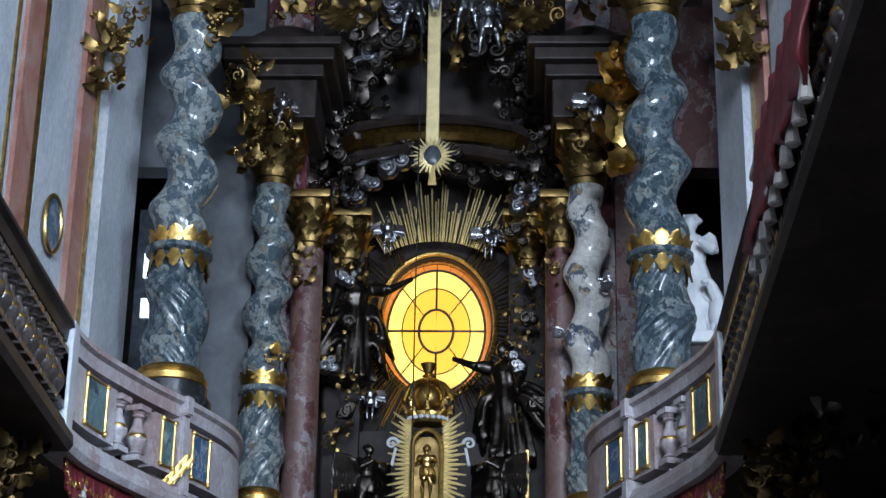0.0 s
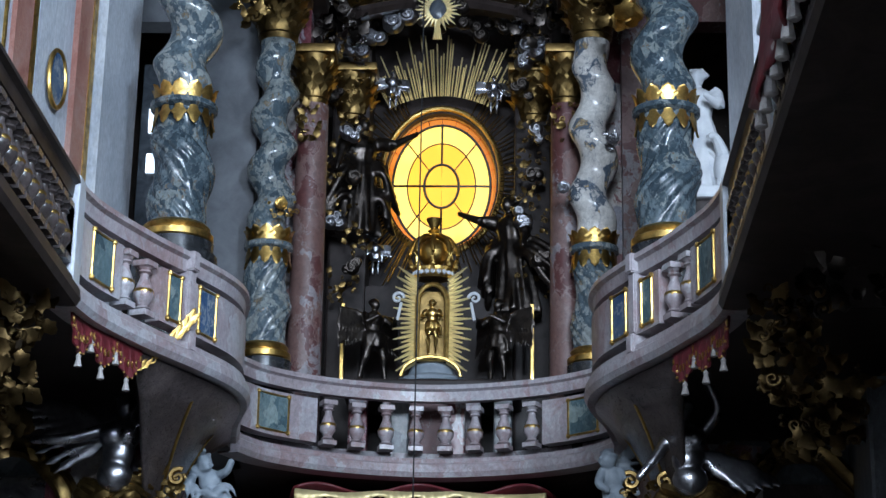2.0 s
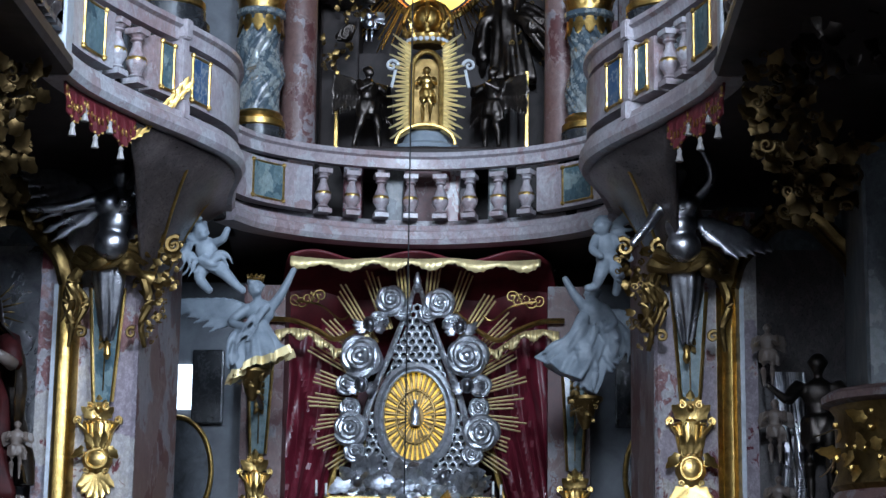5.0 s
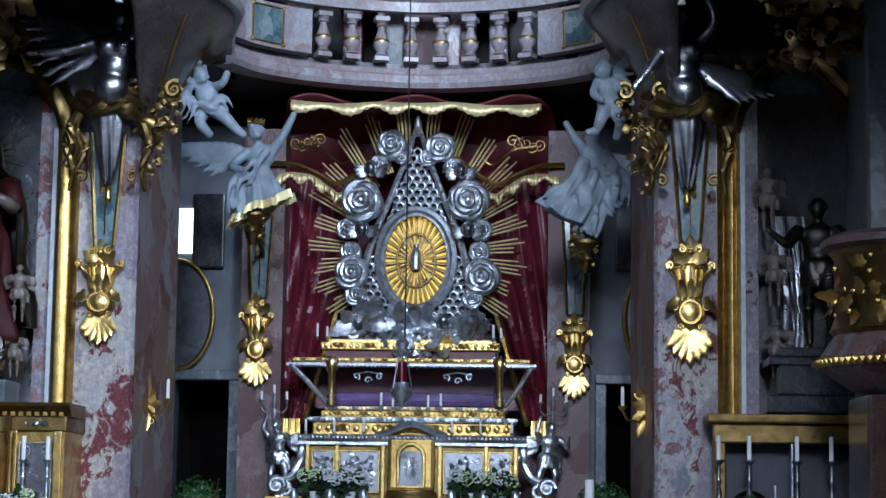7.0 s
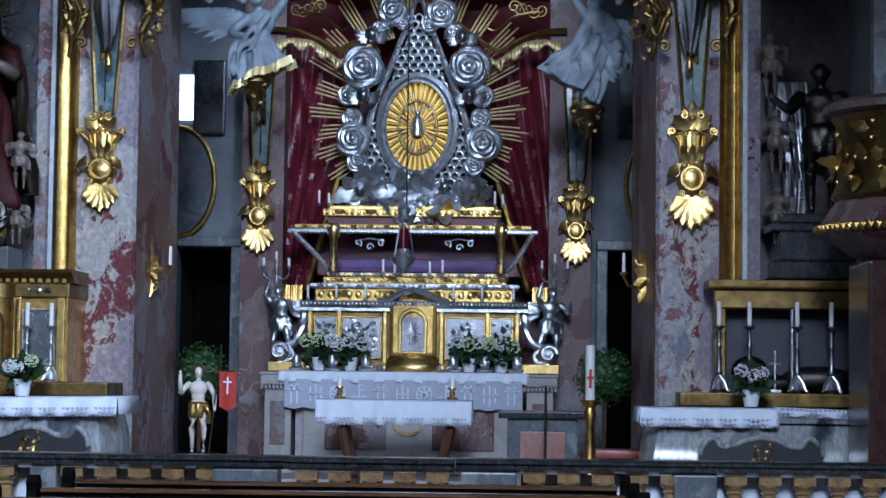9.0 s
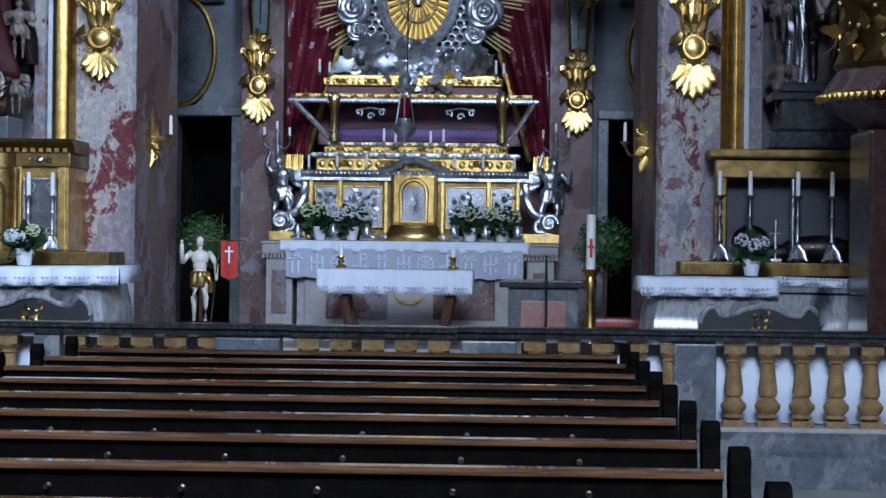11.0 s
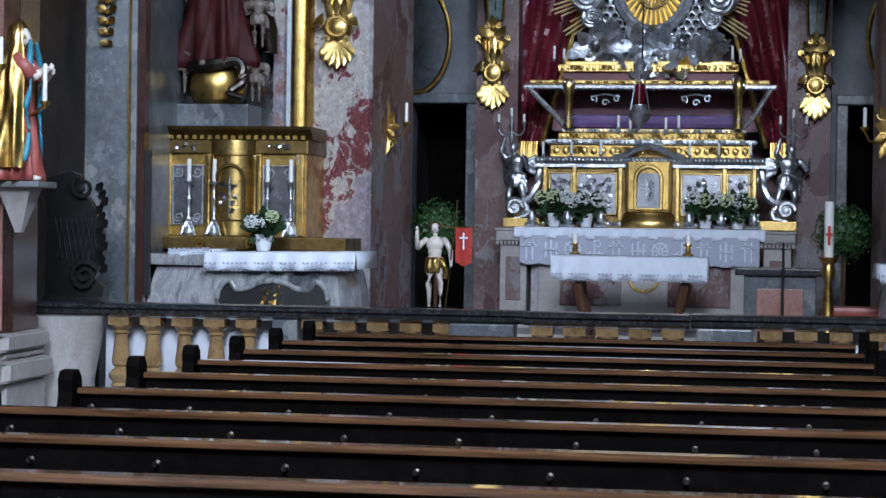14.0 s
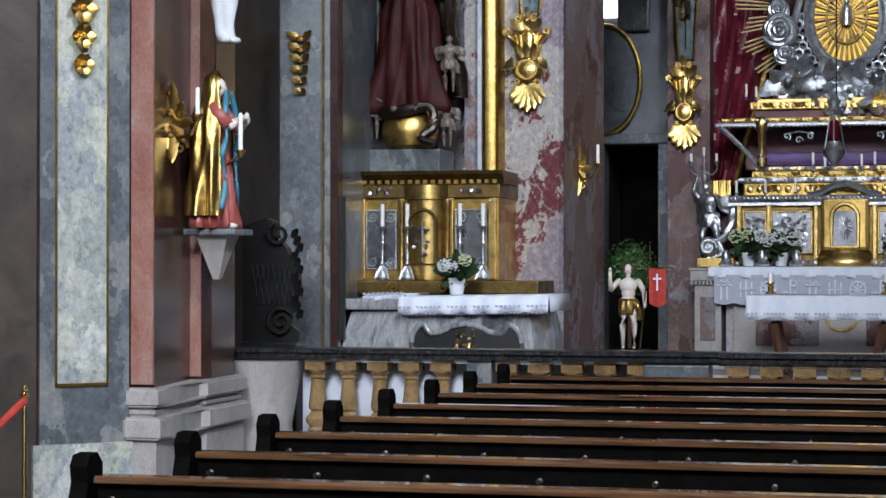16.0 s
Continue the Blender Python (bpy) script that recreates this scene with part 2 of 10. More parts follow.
RED = plain("crimson_lacquer_drapery", (0.075, 0.006, 0.013), (0.17, 0.016, 0.032), 0.42, 3.0, bumps=0.05, coat=0.08)
REDDULL = plain("dark_crimson_damask", (0.07, 0.008, 0.011), (0.14, 0.016, 0.022), 0.45, 8.0)
# white linen, tinted blue in its colour for the window light on it
CLOTH = plain("window_blue_linen", (0.74, 0.79, 0.90), (0.82, 0.86, 0.94), 0.85, 12.0, bumps=0.2)
LACE = plain("white_lace", (0.40, 0.42, 0.52), (0.52, 0.54, 0.62), 0.9, 60.0, bumps=0.3)
WAX = plain("candle_wax", (0.75, 0.74, 0.7), (0.85, 0.84, 0.8), 0.4, 10.0, bumps=0.0)
WOOD = plain("dark_polished_oak", (0.034, 0.015, 0.0065), (0.165, 0.08, 0.036), 0.2, 5.0, (0.5, 9, 9), 0.2, coat=0.8)
WOODBLACK = plain("black_stained_wood", (0.002, 0.0017, 0.0016), (0.006, 0.005, 0.0045), 0.8, 6.0, (2, 2, 2), 0.2, spec=0.03)
WOODTABLE = plain("walnut", (0.05, 0.024, 0.013), (0.12, 0.055, 0.03), 0.35, 6.0, (4, 4, 1), 0.1)
PLASTERDARK = plain("dark_fresco_plaster", (0.015, 0.012, 0.010), (0.075, 0.052, 0.04), 0.55, 1.6, (1, 1, 1), 0.1, 1.0)
PLASTERGREY = plain("grey_painted_plaster", (0.07, 0.075, 0.085), (0.15, 0.16, 0.175), 0.6, 2.5, (1, 1, 1), 0.1)
# stone kept near black so undersides and vault carry shade in their colour
SHADOWSTONE = plain("shade_dark_stucco_marble", (0.012, 0.009, 0.008), (0.045, 0.034, 0.031), 0.45, 2.0, (1, 1, 1), 0.15, 1.0, spec=0.15)
EBONY = plain("waxed_black_wood", (0.006, 0.006, 0.006), (0.018, 0.016, 0.015), 0.38, 6.0, (2, 2, 2), 0.3)
LEAF = plain("box_leaves", (0.015, 0.045, 0.012), (0.05, 0.12, 0.03), 0.5, 30.0, bumps=0.0)
LEAFDARK = plain("dark_leaves", (0.012, 0.032, 0.012), (0.035, 0.075, 0.025), 0.5, 30.0, bumps=0.0)
FLOWERWHITE = plain("white_petals", (0.66, 0.68, 0.66), (0.85, 0.86, 0.84), 0.7, 30.0)
FLOWERGREEN = plain("pale_green_petals", (0.5, 0.58, 0.3), (0.72, 0.78, 0.52), 0.7, 30.0)
FLOWERPINK = plain("pale_pink_petals", (0.62, 0.5, 0.6), (0.82, 0.72, 0.8), 0.7, 30.0)
POT = plain("white_glazed_pot", (0.7, 0.72, 0.75), (0.8, 0.81, 0.84), 0.3, 5.0, bumps=0.0)
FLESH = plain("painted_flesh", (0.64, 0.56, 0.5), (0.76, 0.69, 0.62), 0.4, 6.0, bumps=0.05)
# darker copy of the painted flesh, carrying the niches' shade in its colour
SHADEDFLESH = plain("shaded_painted_flesh", (0.10, 0.078, 0.066), (0.19, 0.15, 0.125), 0.4, 6.0, bumps=0.05)
ROBEDARK = plain("dark_red_brown_robe", (0.022, 0.004, 0.004), (0.065, 0.010, 0.010), 0.6, 6.0, spec=0.2)
REDCLOTH = plain("red_cloth", (0.38, 0.03, 0.02), (0.55, 0.06, 0.04), 0.8, 20.0)
REDROBE = plain("painted_red_robe", (0.28, 0.06, 0.05), (0.42, 0.12, 0.1), 0.35, 8.0)
BLUEROBE = plain("painted_blue_lining", (0.02, 0.15, 0.24), (0.05, 0.26, 0.36), 0.35, 8.0)
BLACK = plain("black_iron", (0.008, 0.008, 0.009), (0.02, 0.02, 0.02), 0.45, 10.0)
DARKOIL = plain("dark_oil_painting", (0.012, 0.015, 0.02), (0.10, 0.115, 0.135), 0.3, 2.6, (1, 1, 1), 0.05, 1.5)
TILE = plain("nave_floor_stone", (0.22, 0.21, 0.2), (0.36, 0.35, 0.33), 0.35, 2.0)
WINDOWGOLD = glow("yellow_window_glass", (1.0, 0.50, 0.02), 1.25, 0.2)
WINDOWPALE = glow("pale_yellow_window_glass", (1.0, 0.66, 0.11), 1.7, 0.35)
DAYLIGHT = glow("bright_daylight_glass", (0.8, 0.9, 1.0), 3.5, 0.1)
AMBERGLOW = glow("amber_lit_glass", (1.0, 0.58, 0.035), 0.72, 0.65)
# emissive orange for the window's glow on the gilt reveal
RIMGLOW = glow("orange_rim_glow", (0.9, 0.24, 0.005), 0.7, 0.6)
REDGLASS = plain("ruby_glass", (0.06, 0.0, 0.004), (0.13, 0.004, 0.01), 0.1, 5.0, bumps=0.0)
mg, nt_, b_, _, _ = base_mat("casket_glass")
b_.inputs["Transmission Weight"].default_value, b_.inputs["Roughness"].default_value, b_.inputs["Base Color"].default_value = 1.0, 0.03, (0.8, 0.78, 0.85, 1)
b_.inputs["IOR"].default_value = 1.12
GLASS = mg


# ---------- mesh helpers ----------
def part(name, bm, material, parent=None, label="", smooth=False):
    """Links a bmesh as one mesh object under a thing or a part."""
    me = bpy.data.meshes.new(name)
    bmesh.ops.recalc_face_normals(bm, faces=bm.faces)
    bm.to_mesh(me)
    bm.free()
    me.materials.append(material)
    if smooth:
        for p in me.polygons:
            p.use_smooth = True
        me.set_sharp_from_angle(angle=radians(40))
    ob = new(name, me)
    if parent:
        ob.parent = parent
        ob.matrix_parent_inverse = parent.matrix_basis.inverted() if parent.parent is None else Matrix()
    if label:
        ob["label"] = label
    return ob


def thing(name, at, label, category, group="", kind=""):
    e = new(name)
    e.empty_display_size = 0.1
    e.matrix_basis = Matrix.Translation(at)
    return tagged(e, label, category, group, kind)


def structure(name, bm, material, label, category, smooth=False):
    return tagged(part(name, bm, material, smooth=smooth), label, category, kind="structure")


def box(bm, x0, x1, y0, y1, z0, z1, bevel=0.0):
    r = bmesh.ops.create_cube(bm, size=1, matrix=Matrix.Translation(((x0 + x1) / 2, (y0 + y1) / 2, (z0 + z1) / 2)) @ Matrix.Diagonal((abs(x1 - x0), abs(y1 - y0), abs(z1 - z0), 1)))
    if bevel:
        es = {e for v in r["verts"] for e in v.link_edges}
        bmesh.ops.bevel(bm, geom=list(es), offset=bevel, segments=2, affect="EDGES", profile=0.6)
    return bm


def B(*a, **k):
    return box(bmesh.new(), *a, **k)


def lathe(bm, prof, seg=16, m=Matrix(), squash=1.0):
    """Turned body: profile of (radius, height) about z, placed by m."""
    rings = []
    for r, z in prof:
        rings.append([bm.verts.new(m @ Vector((r * math.cos(a), r * squash * math.sin(a), z))) for a in (2 * math.pi * i / seg for i in range(seg))])
    for a, b in zip(rings, rings[1:]):
        for i in range(seg):
            bm.faces.new((a[i], a[(i + 1) % seg], b[(i + 1) % seg], b[i]))
    bm.faces.new(rings[0][::-1])
    bm.faces.new(rings[-1])
    return bm


def frames_along(pts, closed=False, up=Vector((0, 0, 1))):
    out = []
    n = len(pts)
    for i, p in enumerate(pts):
        a = pts[(i - 1) % n] if (closed or i) else p
        b = pts[(i + 1) % n] if (closed or i < n - 1) else p
        t = (b - a).normalized()
        side = t.cross(up)
        if side.length < 1e-4:
            side = t.cross(Vector((0, 1, 0)))
        side.normalize()
        out.append((p, side, side.cross(t).normalized()))
    return out


def sweep(bm, pts, section, closed=False, up=Vector((0, 0, 1))):
    """Sweeps a closed section of (side, up) along the points."""
    pts = [Vector(p) for p in pts]
    rings = [[bm.verts.new(p + s * u + w * v) for u, v in section] for p, s, w in frames_along(pts, closed, up)]
    n, k = len(rings), len(section)
    for i in range(n if closed else n - 1):
        a, b = rings[i], rings[(i + 1) % n]
        for j in range(k):
            bm.faces.new((a[j], a[(j + 1) % k], b[(j + 1) % k], b[j]))
    if not closed:
        bm.faces.new(rings[0][::-1])
        bm.faces.new(rings[-1])
    return bm


def tube(bm, pts, radius, seg=8, closed=False, up=Vector((0, 0, 1))):
    """Round bar along the points; radius a number or a function of 0..1."""
    pts = [Vector(p) for p in pts]
    n = len(pts)
    rings = []
    for i, (p, s, w) in enumerate(frames_along(pts, closed, up)):
        r = radius(i / max(1, n - 1)) if callable(radius) else radius
        rings.append([bm.verts.new(p + (s * math.cos(a) + w * math.sin(a)) * r) for a in (2 * math.pi * j / seg for j in range(seg))])
    for i in range(n if closed else n - 1):
        a, b = rings[i], rings[(i + 1) % n]
        for j in range(seg):
            bm.faces.new((a[j], a[(j + 1) % seg], b[(j + 1) % seg], b[j]))
    if not closed:
        bm.faces.new(rings[0][::-1])
        bm.faces.new(rings[-1])
    return bm


def ball(bm, at, r, sub=2, scale=(1, 1, 1), rot=Matrix()):
    m = Matrix.Translation(at) @ rot @ Matrix.Diagonal((r * scale[0], r * scale[1], r * scale[2], 1))
    bmesh.ops.create_icosphere(bm, subdivisions=sub, radius=1, matrix=m)
    return bm


def prism(bm, plan, z0, z1):
    """Upright block over a plan of (x, y)."""
    a = [bm.verts.new((x, y, z0)) for x, y in plan]
    b = [bm.verts.new((x, y, z1)) for x, y in plan]
    n = len(plan)
    for i in range(n):
        bm.faces.new((a[i], a[(i + 1) % n], b[(i + 1) % n], b[i]))
    bm.faces.new(a[::-1])
    bm.faces.new(b)
    return bm


def leaf(bm, base, along, out, length, width, curl=0.5):
    """An acanthus leaf: a ribbed tongue that rises and curls outward, with thickness."""
    base, along, out = Vector(base), Vector(along).normalized(), Vector(out).normalized()
    side = along.cross(out).normalized()
    n, rows = 6, []
    for i in range(n):
        t = i / (n - 1)
        c = base + along * length * (t - 0.25 * curl * t ** 3) + out * length * curl * t ** 2
        w = width * 0.5 * (0.65 + 0.7 * math.sin(math.pi * min(1, t * 1.05))) * (1 - 0.75 * t ** 4)
        w *= 1 + 0.18 * (-1) ** i
        rows.append([bm.verts.new(c + side * w * s + out * (0.12 * width * (1 - abs(s)) + d)) for s, d in ((-1, 0), (0, 0), (1, 0), (0, -0.25 * width))])
    for a, b in zip(rows, rows[1:]):
        for j in range(4):
            bm.faces.new((a[j], a[(j + 1) % 4], b[(j + 1) % 4], b[j]))
    bm.faces.new(rows[0][::-1])
    bm.faces.new(rows[-1])


def spiral(c, x, y, r0, r1, turns, start=0.0, n=18, drift=Vector((0, 0, 0))):
    c, x, y = Vector(c), Vector(x), Vector(y)
    pts = []
    for i in range(n):
        t = i / (n - 1)
        a, r = start + turns * 2 * math.pi * t, r0 + (r1 - r0) * t
        pts.append(c + x * r * math.cos(a) + y * r * math.sin(a) + drift * t)
    return pts


def scroll(bm, c, x, y, r, thick, turns=1.4, start=0.0):
    tube(bm, spiral(c, x, y, r, r * 0.15, turns, start), lambda t: thick * (1 - 0.45 * t), 6, up=Vector(x).cross(Vector(y)))


def cluster(bm, rng, c, size, n, out=(0, -1, 0), leafy=0.6):
    """A mass of carved leaves, scrolls, rosettes and berries round a point."""
    c, out = Vector(c), Vector(out).normalized()
    for _ in range(n):
        p = c + Vector([rng.uniform(-1, 1) * s for s in size])
        k = rng.random()
        d = Vector((rng.uniform(-1, 1), rng.uniform(-0.4, 0.4), rng.uniform(-1, 1)))
        s = rng.uniform(0.6, 1.25) * max(size) * 0.42
        if k < leafy:
            leaf(bm, p, d, out + d * 0.3, s, s * 0.5, rng.uniform(0.3, 0.8))
        elif k < leafy + 0.2:
            x = d.normalized()
            y = x.cross(out)
            scroll(bm, p, x, y.normalized() if y.length > 0.01 else Vector((0, 0, 1)), s * 0.4, s * 0.1, 1.3, rng.uniform(0, 6))
        else:
            for q in range(5):
                ball(bm, p + Vector([rng.uniform(-1, 1) * s * 0.22 for _ in range(3)]), s * 0.13, 1)


def arc(cx, cy, r, a0, a1, n):
    return [(cx + r * math.cos(radians(a0 + (a1 - a0) * i / (n - 1))), cy + r * math.sin(radians(a0 + (a1 - a0) * i / (n - 1)))) for i in range(n)]


def smooth_path(pts, n=8):
    """Points of a soft curve through the given plan points."""
    pts = [Vector(p) for p in pts]
    out = []
    for i in range(len(pts) - 1):
        p0, p1, p2, p3 = pts[max(0, i - 1)], pts[i], pts[i + 1], pts[min(len(pts) - 1, i + 2)]
        for k in range(n):
            t = k / n
            out.append(0.5 * (2 * p1 + (p2 - p0) * t + (2 * p0 - 5 * p1 + 4 * p2 - p3) * t * t + (3 * p1 - p0 - 3 * p2 + p3) * t ** 3))
    return out + [pts[-1]]


MIR = Matrix.Translation((2 * CX, 0, 0)) @ Matrix.Diagonal((-1, 1, 1, 1))


def mirrored(x):
    return 2 * CX - x

# ---------- the shell of the church ----------
structure("floor", B(-6.2, 4.1, -8.2, 13.6, -0.12, 0.0), TILE, "grey stone floor of the nave", "floor")
structure("sanctuary_floor", B(-6.2, 4.1, 13.62, 24.2, -0.1, 0.40), STONE, "raised pale stone floor of the sanctuary", "floor")
structure("altar_step", B(-3.0, 0.9, 18.9, 21.2, 0.404, 0.62, bevel=0.01), STONE, "stone step before the high altar", "step")
structure("wall_west", B(-6.2, 4.1, -8.5, -8.2, -0.1, 15.4), PLASTERGREY, "grey plaster wall at the entrance end", "wall")
structure("wall_north", B(-6.2, -5.62, -8.2, 24.2, -0.1, 15.4), PLASTERDARK, "dark frescoed side wall", "wall")
structure("wall_south", B(3.52, 4.1, -8.2, 24.2, -0.1, 15.4), PLASTERDARK, "dark frescoed side wall", "wall")
structure("wall_east", B(-6.2, 4.1, 23.6, 24.2, -0.1, 15.4), PLASTERDARK, "dark end wall behind the altar", "wall")
structure("ceiling", B(-6.2, 4.1, -8.5, 24.2, 15.4, 15.7), PLASTERDARK, "dark frescoed ceiling", "ceiling")

# chancel piers of the lower storey, one on each side
PIER_PLAN = [(-3.83, 17.2), (-3.33, 17.15), (-3.30, 17.2), (-3.20, 18.65), (-3.62, 18.75), (-4.2, 18.3), (-4.2, 17.25)]
for side, name in ((0, "pier_north"), (1, "pier_south")):
    plan = [(mirrored(x) if side else x, y) for x, y in PIER_PLAN]
    p = structure(name, prism(bmesh.new(), plan, 0.40, 5.6), PIER, "tall pier of red and white mottled marble", "pier")
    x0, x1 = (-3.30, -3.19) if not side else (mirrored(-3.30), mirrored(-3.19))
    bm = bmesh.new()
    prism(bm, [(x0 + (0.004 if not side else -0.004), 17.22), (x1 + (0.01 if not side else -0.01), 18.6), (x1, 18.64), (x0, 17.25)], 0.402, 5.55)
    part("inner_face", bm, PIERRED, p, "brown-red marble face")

# flat strips of wall beside the high altar
for sgn, nm in ((0, "wall_altar_north"), (1, "wall_altar_south")):
    f = (lambda x: mirrored(x)) if sgn else (lambda x: x)
    a, b = sorted((f(-2.88), f(-2.44)))
    structure(nm + "_1", B(a, b, 20.8, 21.3, 0.4, 5.6), PIERRED, "slender marble pilaster wall beside the altar", "wall")
    a, b = sorted((f(-3.62), f(-2.90)))
    bm = bmesh.new()
    box(bm, *sorted((f(-5.6), f(-3.62))), 21.2, 21.5, 0.4, 5.7)
    box(bm, a, b, 21.2, 21.5, 2.95, 5.7)
    box(bm, *sorted((f(-3.02), f(-2.88))), 21.2, 21.5, 0.4, 2.95)
    structure(nm + "_2", bm, PLASTERGREY, "grey marbled wall with a doorway", "wall")
structure("wall_behind_altar", B(-2.44, 0.34, 21.9, 22.1, 0.4, 5.7), REDDULL, "dark crimson wall behind the altar", "wall")

# nave pier on the north side with its projecting pilasters
NP = [(-5.62, 10.9), (-5.36, 11.15), (-4.97, 11.55), (-4.95, 11.6), (-4.81, 11.6), (-4.83, 11.75), (-4.93, 12.5), (-4.985, 12.55), (-4.87, 12.56), (-4.85, 12.7), (-4.87, 13.2), (-5.62, 13.25)]
structure("nave_pier_north", prism(bmesh.new(), NP, 0.0, 5.7), REDDARK, "dark red marble nave pier", "pier")
structure("nave_pier_south", prism(bmesh.new(), [(mirrored(x), y) for x, y in NP], 0.0, 5.7), REDDARK, "dark red marble nave pier", "pier")

# side altar back walls
for sgn, nm in ((0, "side_altar_wall_north"), (1, "side_altar_wall_south")):
    f = (lambda x: mirrored(x)) if sgn else (lambda x: x)
    bm = bmesh.new()
    prism(bm, [(f(-5.6), 17.5), (f(-3.9), 17.5), (f(-3.9), 17.8), (f(-5.6), 17.8)], 0.4, 5.7)
    structure(nm, bm, GREY, "grey marble wall of the side altar", "wall")
    bm = bmesh.new()
    prism(bm, [(f(-5.62), 15.0), (f(-5.26), 15.15), (f(-4.82), 15.25), (f(-4.80), 15.3), (f(-5.0), 17.5), (f(-5.62), 17.5)], 0.4, 5.7)
    structure(nm + "_return", bm, GREY, "grey marble return wall with gilt edging", "wall")

# ---------- gallery running along both sides and across the apse ----------
CG = -0.93
GZ0, GZ1 = 5.93, 6.92  # underside and rail top
NORTH = [(-3.45, 14.25), (-3.36, 14.75), (-3.08, 15.5), (-2.80, 16.1), (-2.58, 16.7), (-2.56, 17.25), (-2.74, 18.0), (-2.86, 18.75)]
CENTRE = [(-2.88, 19.15), (-2.64, 19.6), (-2.15, 20.0), (-1.55, 20.25), (CG, 20.35)]
CENTRE = CENTRE + [(2 * CG - x, y) for x, y in CENTRE[-2::-1]]
RAIL_TOP = [(-0.09, 0.0), (-0.10, -0.05), (-0.06, -0.07), (-0.05, -0.17), (0.05, -0.17), (0.06, -0.07), (0.10, -0.05), (0.09, 0.0)]
RAIL_FOOT = [(-0.12, 0.30), (-0.12, 0.20), (0.09, 0.20), (0.10, 0.15), (0.13, 0.13), (0.14, 0.05), (0.11, 0.0), (-0.12, 0.0)]


def lifted(plan, z):
    return [Vector((x, y, z)) for x, y in plan]


def curve2(plan, n=6):
    return [(v.x, v.y) for v in smooth_path([(x, y, 0) for x, y in plan], n)]


def baluster_mesh(h, r, material, name="baluster", profile=None):
    """Square plinth, pear-shaped belly, slim neck and square cap."""
    bm = bmesh.new()
    box(bm, -r, r, -r, r, 0, 0.10 * h)
    prof = [(a * r, b * h) for a, b in profile] if profile else [(0.55 * r, 0.10 * h), (0.95 * r, 0.14 * h), (0.6 * r, 0.19 * h), (0.75 * r, 0.25 * h), (1.12 * r, 0.34 * h), (1.15 * r, 0.42 * h), (0.85 * r, 0.55 * h), (0.5 * r, 0.7 * h), (0.48 * r, 0.77 * h), (0.8 * r, 0.80 * h), (0.6 * r, 0.84 * h), (0.95 * r, 0.9 * h)]
    lathe(bm, prof, 12)
    box(bm, -r, r, -r, r, 0.9 * h, h)
    me = bpy.data.meshes.new(name)
    bmesh.ops.recalc_face_normals(bm, faces=bm.faces)
    bm.to_mesh(me)
    bm.free()
    me.materials.append(material)
    for p in me.polygons:
        p.use_smooth = True
    me.set_sharp_from_angle(angle=radians(35))
    return me


def placed(name, me, parent, m):
    ob = new(name, me)
    ob.parent = parent
    ob.matrix_basis = m
    return ob


GAL_BAL = baluster_mesh(0.47, 0.075, PINKGREY)
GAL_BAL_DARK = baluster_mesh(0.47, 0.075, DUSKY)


def along(plan, s):
    """Point and heading at distance s along a plan line."""
    for (x0, y0), (x1, y1) in zip(plan, plan[1:]):
        d = math.hypot(x1 - x0, y1 - y0)
        if s <= d:
            t = s / d
            return x0 + (x1 - x0) * t, y0 + (y1 - y0) * t, math.atan2(y1 - y0, x1 - x0)
        s -= d
    return x1, y1, math.atan2(y1 - y0, x1 - x0)


def plan_length(plan):
    return sum(math.hypot(b[0] - a[0], b[1] - a[1]) for a, b in zip(plan, plan[1:]))


def sub_plan(plan, s0, s1, n):
    return [along(plan, s0 + (s1 - s0) * i / (n - 1))[:2] for i in range(n)]


def cup(parent, x, y, z, r):
    bm = lathe(bmesh.new(), [(0.5 * r, 0), (1.1 * r, 0.06), (1.22 * r, 0.1), (1.1 * r, 0.12)], 10, Matrix.Translation((x, y, z)))
    part("gilt_cup", bm, GOLD, parent, "gilt leaf cup", True)


def panel_on(gal, plan, s0, s1, z0, z1, mat, off, flip=1):
    """A sunk marble field with a gilt border on the gallery's front."""
    pts = sub_plan(plan, s0, s1, 5)
    bm = bmesh.new()
    sweep(bm, lifted(pts, z0), [(off * flip, 0), (off * flip, z1 - z0), (off * flip * 0.8, z1 - z0), (off * flip * 0.8, 0)])
    part("panel", bm, mat, gal, "polished blue-green marble field")
    ring = [Vector((x, y, z0)) for x, y in pts] + [Vector((x, y, z1)) for x, y in pts[::-1]]
    mid = along(plan, (s0 + s1) / 2)
    out = Vector((math.sin(mid[2]), -math.cos(mid[2]), 0)) * off * flip
    bm = bmesh.new()
    tube(bm, [p + out * 1.04 for p in ring], 0.012, 6, True, Vector((out.x, out.y, 0)))
    for p in (ring[0], ring[4], ring[5], ring[9]):
        ball(bm, p + out * 1.05, 0.028, 1)
    part("gilt_border", bm, GOLD, gal, "thin gilt border", True)


